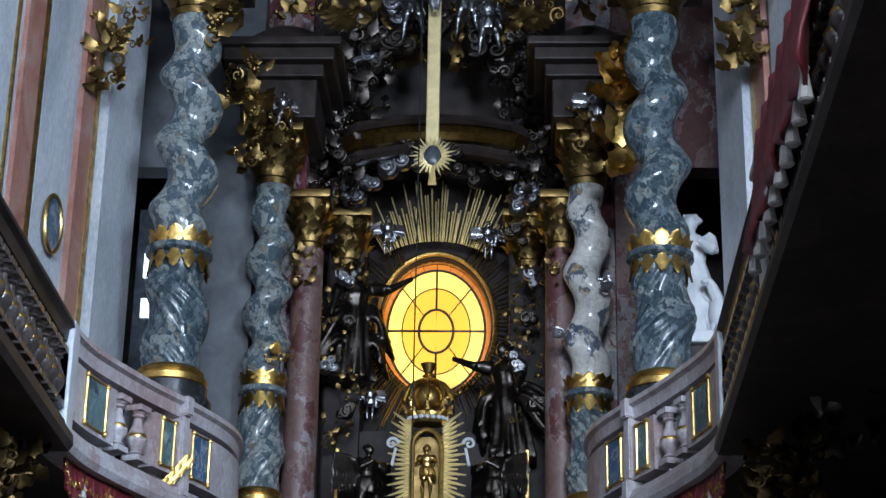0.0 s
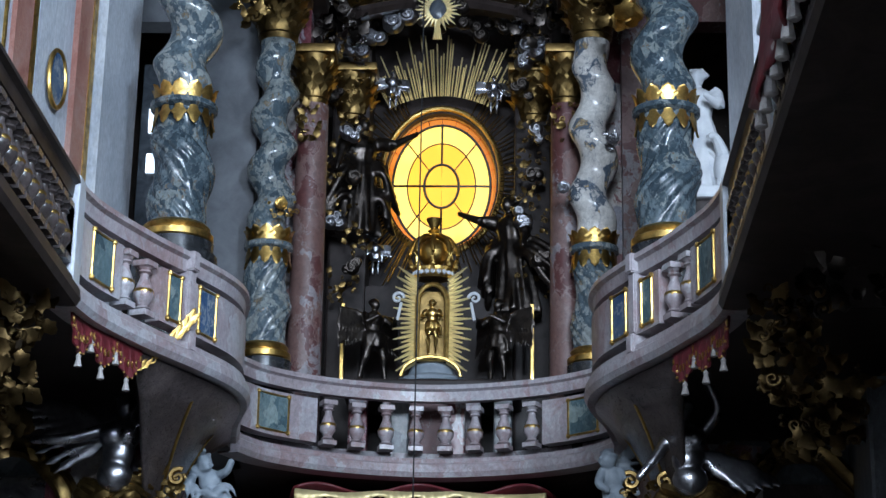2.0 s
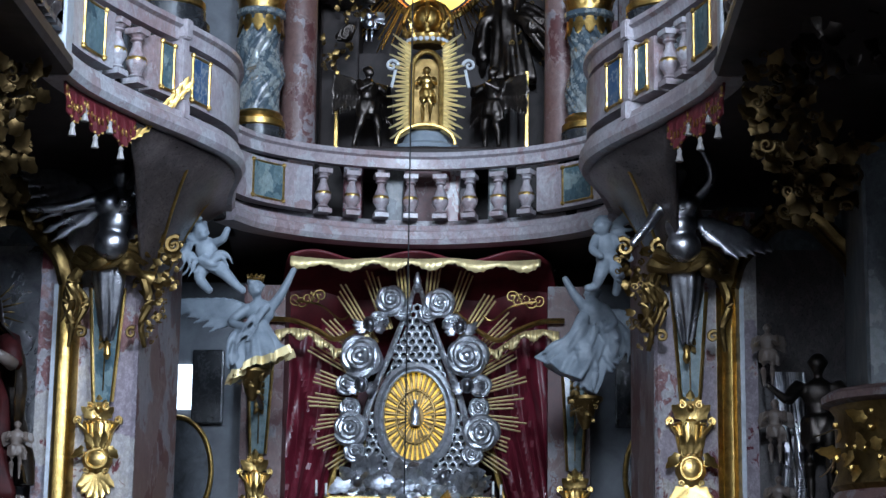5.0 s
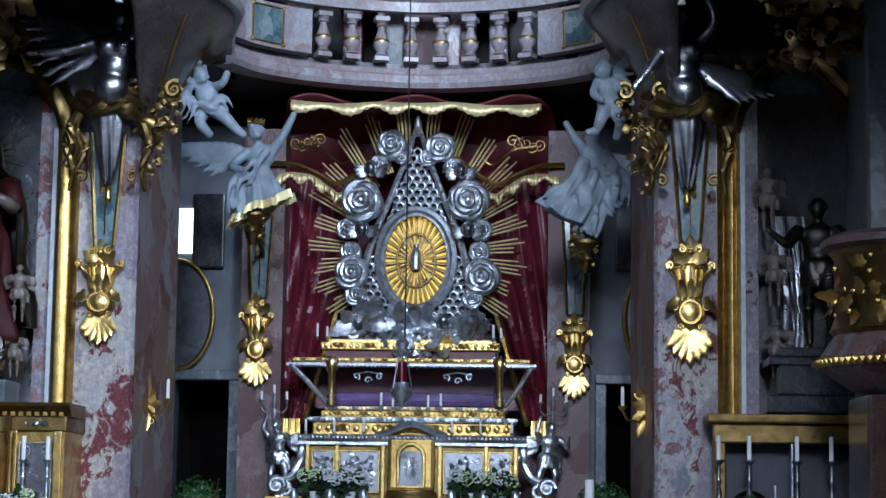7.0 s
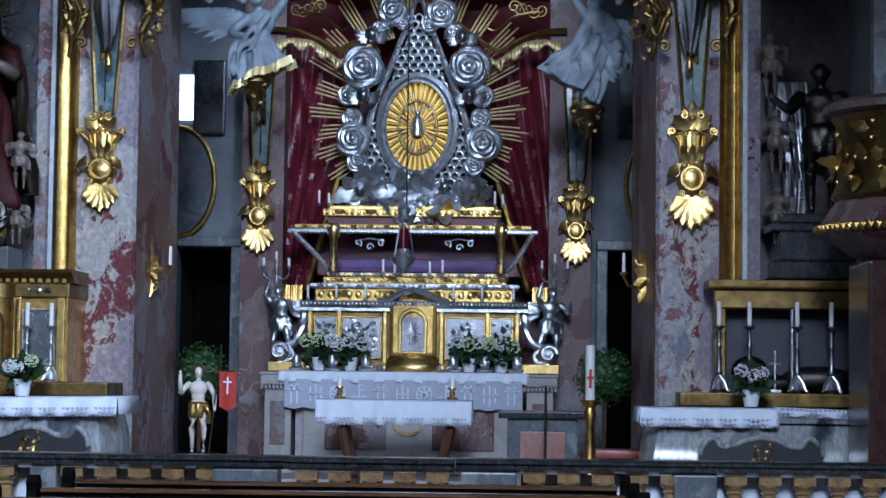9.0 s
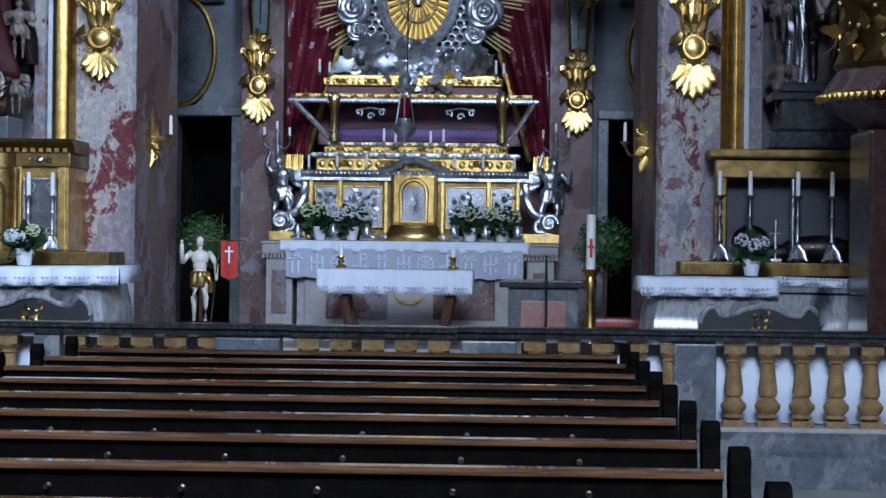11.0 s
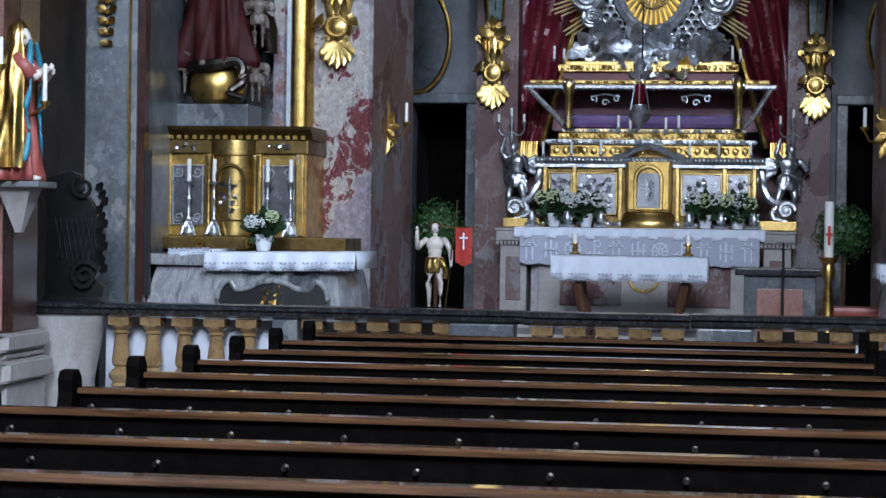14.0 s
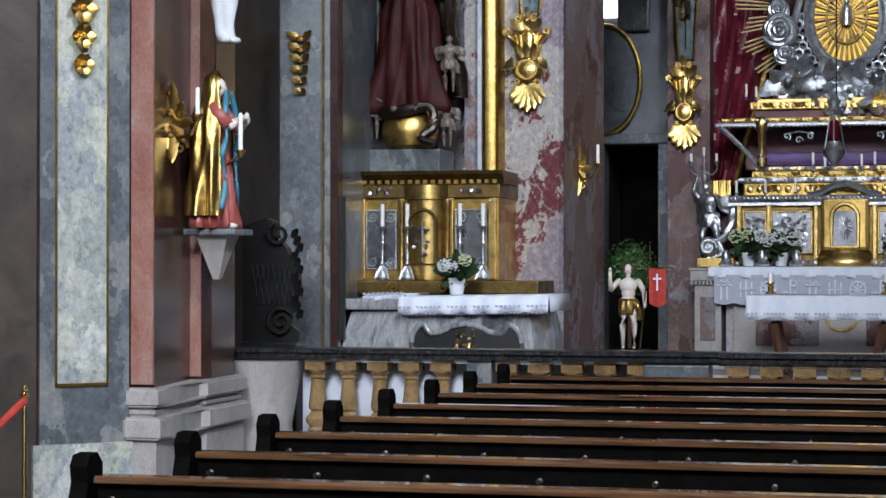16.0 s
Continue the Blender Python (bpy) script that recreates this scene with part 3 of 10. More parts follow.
def gallery(name, plan, label, solid, opens, panels, spacing, depth_pts, flip=1, stone=None):
    stone = stone or PINKGREY
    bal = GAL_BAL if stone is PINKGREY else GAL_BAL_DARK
    gal = thing(name, (plan[0][0], plan[0][1], GZ0), label, "gallery", kind="structure")
    part("top_rail", sweep(bmesh.new(), lifted(plan, GZ1), [(u * flip, v) for u, v in RAIL_TOP]), stone, gal)
    part("foot_moulding", sweep(bmesh.new(), lifted(plan, GZ0), [(u * flip, v) for u, v in RAIL_FOOT]), stone, gal)
    for s0, s1 in solid:
        bm = sweep(bmesh.new(), lifted(sub_plan(plan, s0, s1, max(3, int((s1 - s0) / 0.12))), GZ0 + 0.295), [(0.07, 0), (0.07, 0.46), (-0.07, 0.46), (-0.07, 0)])
        part("parapet_block", bm, stone, gal)
    for s0, s1 in opens:
        n = max(1, round((s1 - s0) / spacing))
        for i in range(n):
            x, y, a = along(plan, s0 + (s1 - s0) * (i + 0.5) / n)
            placed("baluster", bal, gal, gal.matrix_basis.inverted() @ pose(x, y, GZ0 + 0.29, 0, 0, math.degrees(a)))
            cup(gal, x, y, GZ0 + 0.40, 0.072)
    for s0, s1, z0, z1, mat in panels:
        panel_on(gal, plan, s0, s1, z0, z1, mat, 0.078, flip)
    # the underside's shade comes from its dark stone colour
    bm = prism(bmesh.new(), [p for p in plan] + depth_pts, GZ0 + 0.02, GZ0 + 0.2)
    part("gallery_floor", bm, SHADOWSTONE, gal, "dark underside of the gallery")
    return gal


cl = curve2(CENTRE)
Lc = plan_length(cl)
a0, a1 = 1.16, Lc - 1.20
gallery("gallery_centre", cl, "curved pink-grey marble gallery with balusters above the altar", [(0, a0), (a1, Lc)], [(a0, a1)],
        [(0.40, 0.80, 6.27, 6.64, GREEN), (Lc - 0.86, Lc - 0.46, 6.27, 6.64, GREEN)], (a1 - a0) / 8, [(1.2, 21.6), (-3.1, 21.6)])
nl = curve2(NORTH)
Ln = plan_length(nl)
sl = [(2 * CG - x, y) for x, y in nl]
for plan, nm, fl, back in ((nl, "gallery_north", 1, -5.6), (sl, "gallery_south", -1, 3.5)):
    gallery(nm, plan, "swelling pink-grey marble gallery with gilt-framed panels", [(0, 0.84), (1.43, Ln)], [(0.84, 1.43)],
            [(0.34, 0.68, 6.27, 6.66, GREEN), (1.53, 1.70, 6.27, 6.66, GREEN), (1.97, 2.24, 6.27, 6.66, BLUEPANEL)], 0.295,
            [(plan[-1][0], 20.0), (back, 20.0), (back, 14.25)], fl)
    bx_, by_, ba_ = along(plan, 1.84)
    for z0_, z1_, w_ in ((GZ0 + 0.13, GZ0 + 0.30, 0.13), (GZ0 + 0.30, GZ1 - 0.16, 0.10), (GZ1 - 0.16, GZ1 + 0.012, 0.13)):
        bm = bmesh.new()
        bmesh.ops.create_cube(bm, size=1, matrix=pose(bx_, by_, (z0_ + z1_) / 2, 0, 0, math.degrees(ba_)) @ Matrix.Diagonal((0.10, 2 * w_, z1_ - z0_ - 0.004, 1)))
        bmesh.ops.bevel(bm, geom=list(bm.edges), offset=0.012, segments=2, affect="EDGES")
        part("pilaster_block", bm, PINKGREY, bpy.data.objects[nm], "projecting marble pilaster")
    x = plan[0][0]
    run = [(x, 14.22), (x, 4.0)]
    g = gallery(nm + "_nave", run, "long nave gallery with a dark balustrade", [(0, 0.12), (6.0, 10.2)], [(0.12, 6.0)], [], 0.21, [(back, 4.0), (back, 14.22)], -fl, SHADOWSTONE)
    bm = B(x - 0.1, x + 0.1, 14.1, 14.32, GZ0 + 0.1, GZ1 + 0.02, bevel=0.02)
    part("corner_post", bm, WHITEBLUE, g, "pale marble corner post")


# ---------- twisted columns ----------
def twisted_column(x, y, z0, zring, z1, r, mat, lowmat, turns, hand, label, pedestal):
    col = thing("twisted_column", (x, y, z0 - pedestal), label, "column", "twisted columns")
    seg, n = 28, 110
    base = Matrix.Translation((x, y, z0))
    part("base", lathe(bmesh.new(), [(1.15 * r, 0), (1.28 * r, 0.03), (1.28 * r, 0.09), (1.08 * r, 0.12), (1.16 * r, 0.16), (1.05 * r, 0.19)], 24, base), GOLD, col, "gilt moulded base", True)
    part("plinth", lathe(bmesh.new(), [(1.5 * r, -pedestal), (1.45 * r, -0.12), (1.3 * r, -0.1), (1.3 * r, 0.01)], 24, base), SLATE, col, "dark plinth", True)

    def shaft(za, zb, fluted, amp):
        bm = bmesh.new()
        rings = []
        for i in range(n + 1):
            t = i / n
            z = za + (zb - za) * t
            w = hand * 2 * math.pi * turns * (z - z0) / (z1 - z0)
            env = min(1, t * 5) * min(1, (1 - t) * 5) if not fluted else min(1, t * 3) * min(1, (1 - t) * 3)
            cx, cy = x + amp * env * math.cos(w), y + amp * env * math.sin(w)
            rr = r * (1.0 - 0.14 * (z - z0) / (z1 - z0)) * (1.0 if not fluted else 0.97 + 0.08 * math.sin(math.pi * min(1, 1.3 * t)))
            ring = []
            k = seg if not fluted else 84
            for j in range(k):
                a = 2 * math.pi * j / k
                q = rr
                if fluted:
                    q = rr * (0.95 + 0.085 * abs(math.cos(7 * (a - hand * 3.4 * t))) ** 0.7)
                ring.append(bm.verts.new((cx + q * math.cos(a), cy + q * math.sin(a), z)))
            rings.append(ring)
        for a_, b_ in zip(rings, rings[1:]):
            k = len(a_)
            for j in range(k):
                bm.faces.new((a_[j], a_[(j + 1) % k], b_[(j + 1) % k], b_[j]))
        bm.faces.new(rings[0][::-1])
        bm.faces.new(rings[-1])
        return bm

    part("fluted_shaft", shaft(z0 + 0.18, zring, True, 0.16 * r), lowmat, col, "spirally fluted lower shaft", True)
    part("smooth_shaft", shaft(zring + 0.05, z1, False, 0.30 * r), mat, col, "smooth twisted upper shaft", True)
    bm = lathe(bmesh.new(), [(1.0 * r, zring - 0.03), (1.18 * r, zring), (1.18 * r, zring + 0.05), (1.0 * r, zring + 0.07)], 24, Matrix.Translation((x, y, 0)))
    part("ring", bm, lowmat, col, "", True)
    bm = bmesh.new()
    rng = random.Random(int(1000 * (x + 10)))
    for j in range(12):
        a = 2 * math.pi * j / 12
        o = Vector((math.cos(a), math.sin(a), 0))
        leaf(bm, Vector((x, y, zring + 0.06)) + o * r * 0.98, (0, 0, 1), o, 0.17, 0.14, 0.25)
        leaf(bm, Vector((x, y, zring - 0.02)) + o * r * 1.0, (0, 0, -1), o, 0.2, 0.1, 0.12)
    part("leaf_collar", bm, GOLD, col, "gilt leaf collar", True)
    cap(col, x, y, z1, r, rng)
    return col


def cap(col, x, y, z, r, rng, mat=None):
    """Composite capital: two tiers of acanthus, corner volutes and a moulded block."""
    bm = bmesh.new()
    c = Vector((x, y, z))
    lathe(bm, [(0.9 * r, 0), (1.0 * r, 0.06), (0.85 * r, 0.1), (0.95 * r, 0.4), (1.3 * r, 0.58)], 16, Matrix.Translation(c))
    for tier, (h, ln_, k) in enumerate(((0.08, 0.26, 10), (0.22, 0.30, 10))):
        for j in range(k):
            a = 2 * math.pi * (j + 0.5 * tier) / k
            o = Vector((math.cos(a), math.sin(a), 0))
            leaf(bm, c + o * r * 0.92 + Vector((0, 0, h)), (0, 0, 1), o, ln_, 0.16, 0.5)
    for sx in (-1, 1):
        for sy in (-1, 1):
            o = Vector((sx, sy, 0)).normalized()
            scroll(bm, c + o * r * 1.45 + Vector((0, 0, 0.5)), o, Vector((0, 0, 1)), 0.12, 0.04, 1.6, 1.2)
    box(bm, x - 1.5 * r, x + 1.5 * r, y - 1.5 * r, y + 1.5 * r, z + 0.58, z + 0.68, 0.02)
    part("capital", bm, mat or GOLDDARK, col, "dusty gilt leafy capital", True)


twisted_column(-2.72, 20.22, 7.13, 8.38, 10.8, 0.225, COLUMN, COLUMN, 6.0, 1, "twisted dark blue marble column with gilt base, on the gallery", 0.95)
twisted_column(0.76, 20.22, 7.10, 8.36, 10.8, 0.225, COLUMNWHITE, COLUMN, 4.8, -1, "twisted white and blue marble column with gilt base, on the gallery", 0.95)
twisted_column(-3.26, 17.7, 7.58, 8.94, 11.5, 0.275, COLUMN, COLUMNDARK, 5.3, -1, "tall twisted blue-white marble column, spirally fluted below", 1.55)
twisted_column(1.36, 17.7, 7.55, 8.90, 11.5, 0.275, COLUMNDARK, COLUMNDARK, 5.0, 1, "tall twisted dark blue marble column, spirally fluted below", 1.55)

# ---------- upper storey walls ----------
UZ = 6.1
for sgn, nm in ((0, "north"), (1, "south")):
    f = (lambda x: 2 * CG - x) if sgn else (lambda x: x)
    wall = structure("upper_wall_" + nm, prism(bmesh.new(), [(f(-5.6), 13.6), (f(-4.95), 13.9), (f(-4.05), 18.6), (f(-4.15), 18.8), (f(-5.6), 18.8)], UZ, 15.3), PLASTERGREY if sgn else WHITEBLUE, "bluish stucco marble wall above the gallery", "wall")
    # strips of coloured marble and gilt relief on the slanting wall
    for (t0, t1, mat, th, lab) in ((0.06, 0.14, GREYPALE, 0.03, "pale marble strip"), (0.20, 0.30, GOLDDARK, 0.03, "gilt relief strip"), (0.31, 0.40, WHITEBLUE, 0.04, "white marble strip"), (0.42, 0.425, GOLD, 0.03, "thin gilt fillet"), (0.45, 0.52, REDPALE, 0.05, "salmon marble strip"), (0.525, 0.54, GOLD, 0.055, "thin gilt fillet"), (0.56, 0.70, WHITEBLUE, 0.02, "white marble panel"), (0.725, 0.785, REDPALE, 0.06, "salmon marble strip"), (0.785, 0.805, GOLD, 0.07, "beaded gilt moulding"), (0.82, 1.0, WHITEBLUE, 0.14, "white marble pilaster")):
        xa, ya = -4.95 + 0.9 * t0, 13.9 + 4.7 * t0
        xb, yb = -4.95 + 0.9 * t1, 13.9 + 4.7 * t1
        nx, ny = 4.7 / 4.785 * th, -0.9 / 4.785 * th
        bm = prism(bmesh.new(), [(f(xa), ya), (f(xa + nx), ya + ny), (f(xb + nx), yb + ny), (f(xb), yb)], UZ, 14.5 if t1 < 0.81 else 12.6)
        part("wall_strip", bm, mat, wall, lab)
    w2 = bmesh.new()
    box(w2, *sorted((f(-3.62), f(-2.95))), 20.5, 20.8, UZ, 14.5)
    box(w2, *sorted((f(-4.15), f(-3.62))), 20.5, 20.8, UZ, 7.6)
    box(w2, *sorted((f(-5.6), f(-4.4))), 20.5, 20.8, UZ, 14.5)
    box(w2, *sorted((f(-4.4), f(-3.62))), 20.5, 20.8, 11.2, 14.5)
    structure("apse_wall_" + nm, w2, PIERRED if sgn else PLASTERGREY, "grey stucco marble apse wall with a tall opening", "wall")
    w3 = bmesh.new()
    box(w3, *sorted((f(-2.96), f(-2.42))), 20.75, 22.3, UZ, 14.5)
    structure("apse_pier_" + nm, w3, PIER, "mottled red and white marble pier", "pier")
    w4 = thing("smooth_column", (f(-2.34), 20.6, UZ), "polished grey-red marble column beside the window niche", "column", "smooth columns")
    part("shaft", lathe(bmesh.new(), [(0.19, UZ), (0.19, 7.2), (0.17, 10.2)], 24, Matrix.Translation((f(-2.34), 20.6, 0))), PIERRED, w4, "", True)
    cap(w4, f(-2.34), 20.6, 10.2, 0.16, random.Random(3), GOLDDARK)
    e = thing("entablature", (f(-2.7), 20.2, 11.2), "brown marble entablature block over the columns", "cornice", "entablatures")
    for i, (d, z0, z1) in enumerate(((0.42, 11.28, 11.75), (0.50, 11.75, 11.9), (0.62, 11.9, 12.05), (0.70, 12.05, 12.15))):
        x = f(-2.66)
        part("moulding", B(x - d, x + d, 20.2 - d, 20.9, z0 + 0.2, z1 + 0.2, bevel=0.02), SHADOWSTONE, e)
    e = thing("entablature", (f(-3.3), 17.7, 12.2), "brown marble entablature block over the columns", "cornice", "entablatures")
    for i, (d, z0, z1) in enumerate(((0.5, 12.18, 12.7), (0.6, 12.7, 12.9), (0.75, 12.9, 13.1))):
        x = f(-3.3)
        part("moulding", B(x - d, x + d, 17.7 - d, 18.6, z0, z1, bevel=0.02), SHADOWSTONE, e)

# niche wall round the oval window
WY = 22.4
bm = bmesh.new()
WXC, WZC, WRX, WRZ = -0.98, 10.0, 0.585, 0.78
k = 48
inner = [(WXC + 1.14 * WRX * math.cos(2 * math.pi * i / k), WZC + 1.12 * WRZ * math.sin(2 * math.pi * i / k)) for i in range(k)]
outer = []
for i in range(k):
    c, s = math.cos(2 * math.pi * i / k), math.sin(2 * math.pi * i / k)
    m_ = min(1.55 / max(1e-6, abs(c)), 4.3 / max(1e-6, abs(s)))
    outer.append((WXC + c * m_, WZC + s * m_))
va = [[bm.verts.new((x, yy, z)) for x, z in ring] for ring, yy in ((inner, WY), (outer, WY), (outer, WY + 0.3), (inner, WY + 0.3))]
for a_, b_ in ((0, 1), (1, 2), (2, 3), (3, 0)):
    for i in range(k):
        bm.faces.new((va[a_][i], va[a_][(i + 1) % k], va[b_][(i + 1) % k], va[b_][i]))
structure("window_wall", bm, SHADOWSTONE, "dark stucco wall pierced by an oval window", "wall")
win = thing("window_1", (WXC, WY + 0.2, WZC - WRZ), "glowing yellow oval stained-glass window with dark leading", "window", kind="structure")


def oval(rx, rz, y, n=48, a0=0.0, a1=360.0):
    return [Vector((WXC + rx * math.cos(radians(a0 + (a1 - a0) * i / n)), y, WZC + rz * math.sin(radians(a0 + (a1 - a0) * i / n)))) for i in range(n if a1 - a0 >= 360 else n + 1)]


def pane(r0, r1, a0, a1, mat):
    bm = bmesh.new()
    n = 8
    rings = [[bm.verts.new((WXC + r * WRX * math.cos(radians(a0 + (a1 - a0) * i / n)), yy, WZC + r * WRZ * math.sin(radians(a0 + (a1 - a0) * i / n)))) for i in range(n + 1)] for r, yy in ((r0, WY + 0.2), (r1, WY + 0.2), (r1, WY + 0.22), (r0, WY + 0.22))]
    for p, q in zip(rings, rings[1:] + rings[:1]):
        for i in range(n):
            bm.faces.new((p[i], p[i + 1], q[i + 1], q[i]))
    part("pane", bm, mat, win)


for i in range(8):
    pane(0.36, 0.70, 45 * i + 1, 45 * i + 44, WINDOWGOLD)
    pane(0.71, 1.02, 45 * i + 1, 45 * i + 44, WINDOWPALE)
# added ring that imitates window light on the gilt reveal
for i in range(24):
    pane(1.03, 1.125, 15 * i + 0.4, 15 * i + 14.6, RIMGLOW)
for i in range(4):
    pane(0.01, 0.35, 90 * i + 1, 90 * i + 89, WINDOWGOLD)
bm = bmesh.new()
for r, th in ((0.355, 0.016), (0.705, 0.008), (1.01, 0.016)):
    tube(bm, oval(r * WRX, r * WRZ, WY + 0.19), th, 6, True, Vector((0, 1, 0)))
for i in range(8):
    a = radians(45 * i)
    c, s = math.cos(a), math.sin(a)
    r0 = 0.0 if i in (0, 4) else 0.36
    tube(bm, [(WXC + r0 * WRX * c, WY + 0.19, WZC + r0 * WRZ * s), (WXC + WRX * c, WY + 0.19, WZC + WRZ * s)], 0.014 if i % 2 == 0 else 0.006, 5, up=Vector((0, 1, 0)))
part("leading", bm, BLACK, win, "dark iron leading")
bm = bmesh.new()
ra = [[bm.verts.new(v) for v in oval(k_ * WRX, q_ * WRZ, y_, 64)] for k_, q_, y_ in ((1.125, 1.11, WY + 0.17), (1.15, 1.13, WY + 0.06), (1.19, 1.16, WY - 0.04), (1.22, 1.18, WY - 0.01))]
for a_, b_ in zip(ra, ra[1:]):
    for i in range(64):
        bm.faces.new((a_[i], a_[(i + 1) % 64], b_[(i + 1) % 64], b_[i]))
part("reveal", bm, GOLDRAY, win, "splayed gilt reveal", True)
part("gilt_frame", tube(bmesh.new(), oval(1.24 * WRX, 1.19 * WRZ, WY - 0.02), 0.035, 8, True, Vector((0, 1, 0))), GOLD, win, "gilt oval frame", True)

# ---------- pews ----------
PEW_X0, PEW_X1 = -2.74, 0.68


def pew(y):
    p = thing("pew", (CX, y, 0), "long dark oak pew with a rounded back rail", "pew", "pews")
    bm = sweep(bmesh.new(), [(PEW_X0 + 0.05, y, 0.95), (PEW_X1 - 0.05, y, 0.95)], [(0.045, -0.010), (0.035, 0.0), (-0.035, 0.0), (-0.045, -0.010), (-0.045, -0.022), (-0.02, -0.034), (0.02, -0.034), (0.045, -0.022)])
    part("back_rail", bm, WOOD, p, "", True)
    part("back_panel", B(PEW_X0 + 0.05, PEW_X1 - 0.05, y - 0.012, y + 0.02, 0.18, 0.92), WOODBLACK, p)
    part("seat", B(PEW_X0 + 0.05, PEW_X1 - 0.05, y - 0.42, y - 0.01, 0.42, 0.46, bevel=0.008), WOODBLACK, p)
    part("kneeler", B(PEW_X0 + 0.1, PEW_X1 - 0.1, y + 0.12, y + 0.3, 0.12, 0.17, bevel=0.01), WOODBLACK, p)
    for x in (PEW_X0, PEW_X1):
        bm = bmesh.new()
        prof = [(0.03, 0), (0.03, 0.7), (0.05, 0.84), (0.075, 0.92), (0.07, 0.985), (0.03, 1.02), (-0.03, 1.015), (-0.055, 0.98), (-0.045, 0.93), (-0.07, 0.86), (-0.12, 0.75), (-0.30, 0.66), (-0.42, 0.62), (-0.45, 0.55), (-0.40, 0.4), (-0.43, 0)]
        va = [bm.verts.new((x - 0.03, y + u, v)) for u, v in prof]
        vb = [bm.verts.new((x + 0.03, y + u, v)) for u, v in prof]
        for i in range(len(prof)):
            bm.faces.new((va[i], va[(i + 1) % len(prof)], vb[(i + 1) % len(prof)], vb[i]))
        bm.faces.new(va[::-1])
        bm.faces.new(vb)
        part("end_panel", bm, WOODBLACK, p, "carved black-stained end panel")
    for i in range(8):
        x = -2.64 + 0.41 * i
        bm = lathe(bmesh.new(), [(0.016, 0), (0.016, 0.006), (0.006, 0.01), (0.006, 0.03), (0.012, 0.036), (0.010, 0.045)], 8, pose(x, y - 0.012, 0.872, 90, 0, 0) @ Matrix.Scale(0.75, 4))
        part("coat_knob", bm, BRONZE, p, "small worn metal knob", True)
    return p


PEW_DY = 0.893
first = pew(12.28)
for i in range(1, 9):
    copy_thing(first, Matrix.Translation((CX, 12.28 - PEW_DY * i, 0)))

# ---------- communion rail ----------
RY = 13.7
rail = thing("communion_rail", (CX, RY, 0), "dark marble communion rail on honey-coloured stone balusters", "railing", kind="structure")
RB = baluster_mesh(0.565, 0.075, ORANGE, profile=[(0.55, 0.10), (1.0, 0.13), (0.75, 0.17), (1.15, 0.23), (1.2, 0.28), (0.8, 0.34), (0.62, 0.37), (0.85, 0.40), (0.9, 0.45), (0.6, 0.78), (0.85, 0.80), (0.62, 0.83), (0.98, 0.88), (1.0, 0.90)])
TOP = [(-0.15, 0.0), (-0.17, -0.012), (-0.17, -0.03), (-0.135, -0.045), (-0.135, -0.07), (-0.10, -0.09), (0.10, -0.09), (0.135, -0.07), (0.135, -0.045), (0.17, -0.03), (0.17, -0.012), (0.15, 0.0)]
for x0, x1, dy in ((-5.3, -1.53, 0.0), (-1.515, -0.405, -0.12), (-0.39, 3.4, 0.0)):
    part("rail_top", sweep(bmesh.new(), [(x0, RY + dy, 1.055), (x1, RY + dy, 1.055)], TOP), SLATE, rail, "moulded dark marble rail", True)
    part("rail_plinth", sweep(bmesh.new(), [(x0, RY + dy, 0.37), (x1, RY + dy, 0.37)], [(0.13, 0.0), (0.16, -0.04), (0.16, -0.12), (0.2, -0.16), (0.2, -0.369), (-0.2, -0.369), (-0.2, -0.16), (-0.16, -0.12), (-0.16, -0.04), (-0.13, 0.0)]), GREY, rail)
for x0, x1 in ((-2.05, -1.60), (-0.36, 0.02), (1.08, 1.37)):
    part("rail_pier", B(x0, x1, RY - 0.11, RY + 0.11, 0.372, 0.963, bevel=0.012), GREY, rail, "grey marble pier with a sunk panel")
bm = lathe(bmesh.new(), [(0.34, 0.02), (0.34, 0.12), (0.26, 0.16), (0.24, 0.5), (0.30, 0.85), (0.32, 0.96)], 20, Matrix.Translation((-4.85, RY - 0.05, 0)))
part("end_pedestal", bm, STONE, rail, "pale stone end pedestal", True)
bx = [-4.42 + 0.232 * i for i in range(5)] + [-3.02 + 0.232 * i for i in range(5)] + [-1.40 + 0.222 * i for i in range(5)] + [0.14 + 0.232 * i for i in range(5)] + [1.5 + 0.232 * i for i in range(8)]
for x in bx:
    dy = -0.12 if -1.5 < x < -0.42 else 0
    placed("baluster", RB, rail, rail.matrix_basis.inverted() @ Matrix.Translation((x, RY + dy, 0.39)))
part("rail_pier", B(-3.30, -3.12, RY - 0.1, RY + 0.1, 0.372, 0.963, bevel=0.012), GREY, rail)
for x0, x1 in ((-4.6, -2.1), (0.05, 3.3)):
    bm = bmesh.new()
    n = int((x1 - x0) / 0.05)
    fr = [bm.verts.new((x0 + (x1 - x0) * i / n, RY + 0.2 + 0.018 * math.sin(i * 1.3) + 0.01 * math.sin(i * 0.37), z)) for z in (0.94, 0.66, 0.41) for i in range(n + 1)]
    for r_ in range(2):
        for i in range(n):
            bm.faces.new((fr[r_ * (n + 1) + i], fr[r_ * (n + 1) + i + 1], fr[(r_ + 1) * (n + 1) + i + 1], fr[(r_ + 1) * (n + 1) + i]))
    ob = part("rail_cloth", bm, CLOTH, None, "", True)
    ob.modifiers.new("thick", "SOLIDIFY").thickness = 0.006
    tagged(ob, "white linen communion cloth hanging behind the rail", "cloth", "rail cloths")

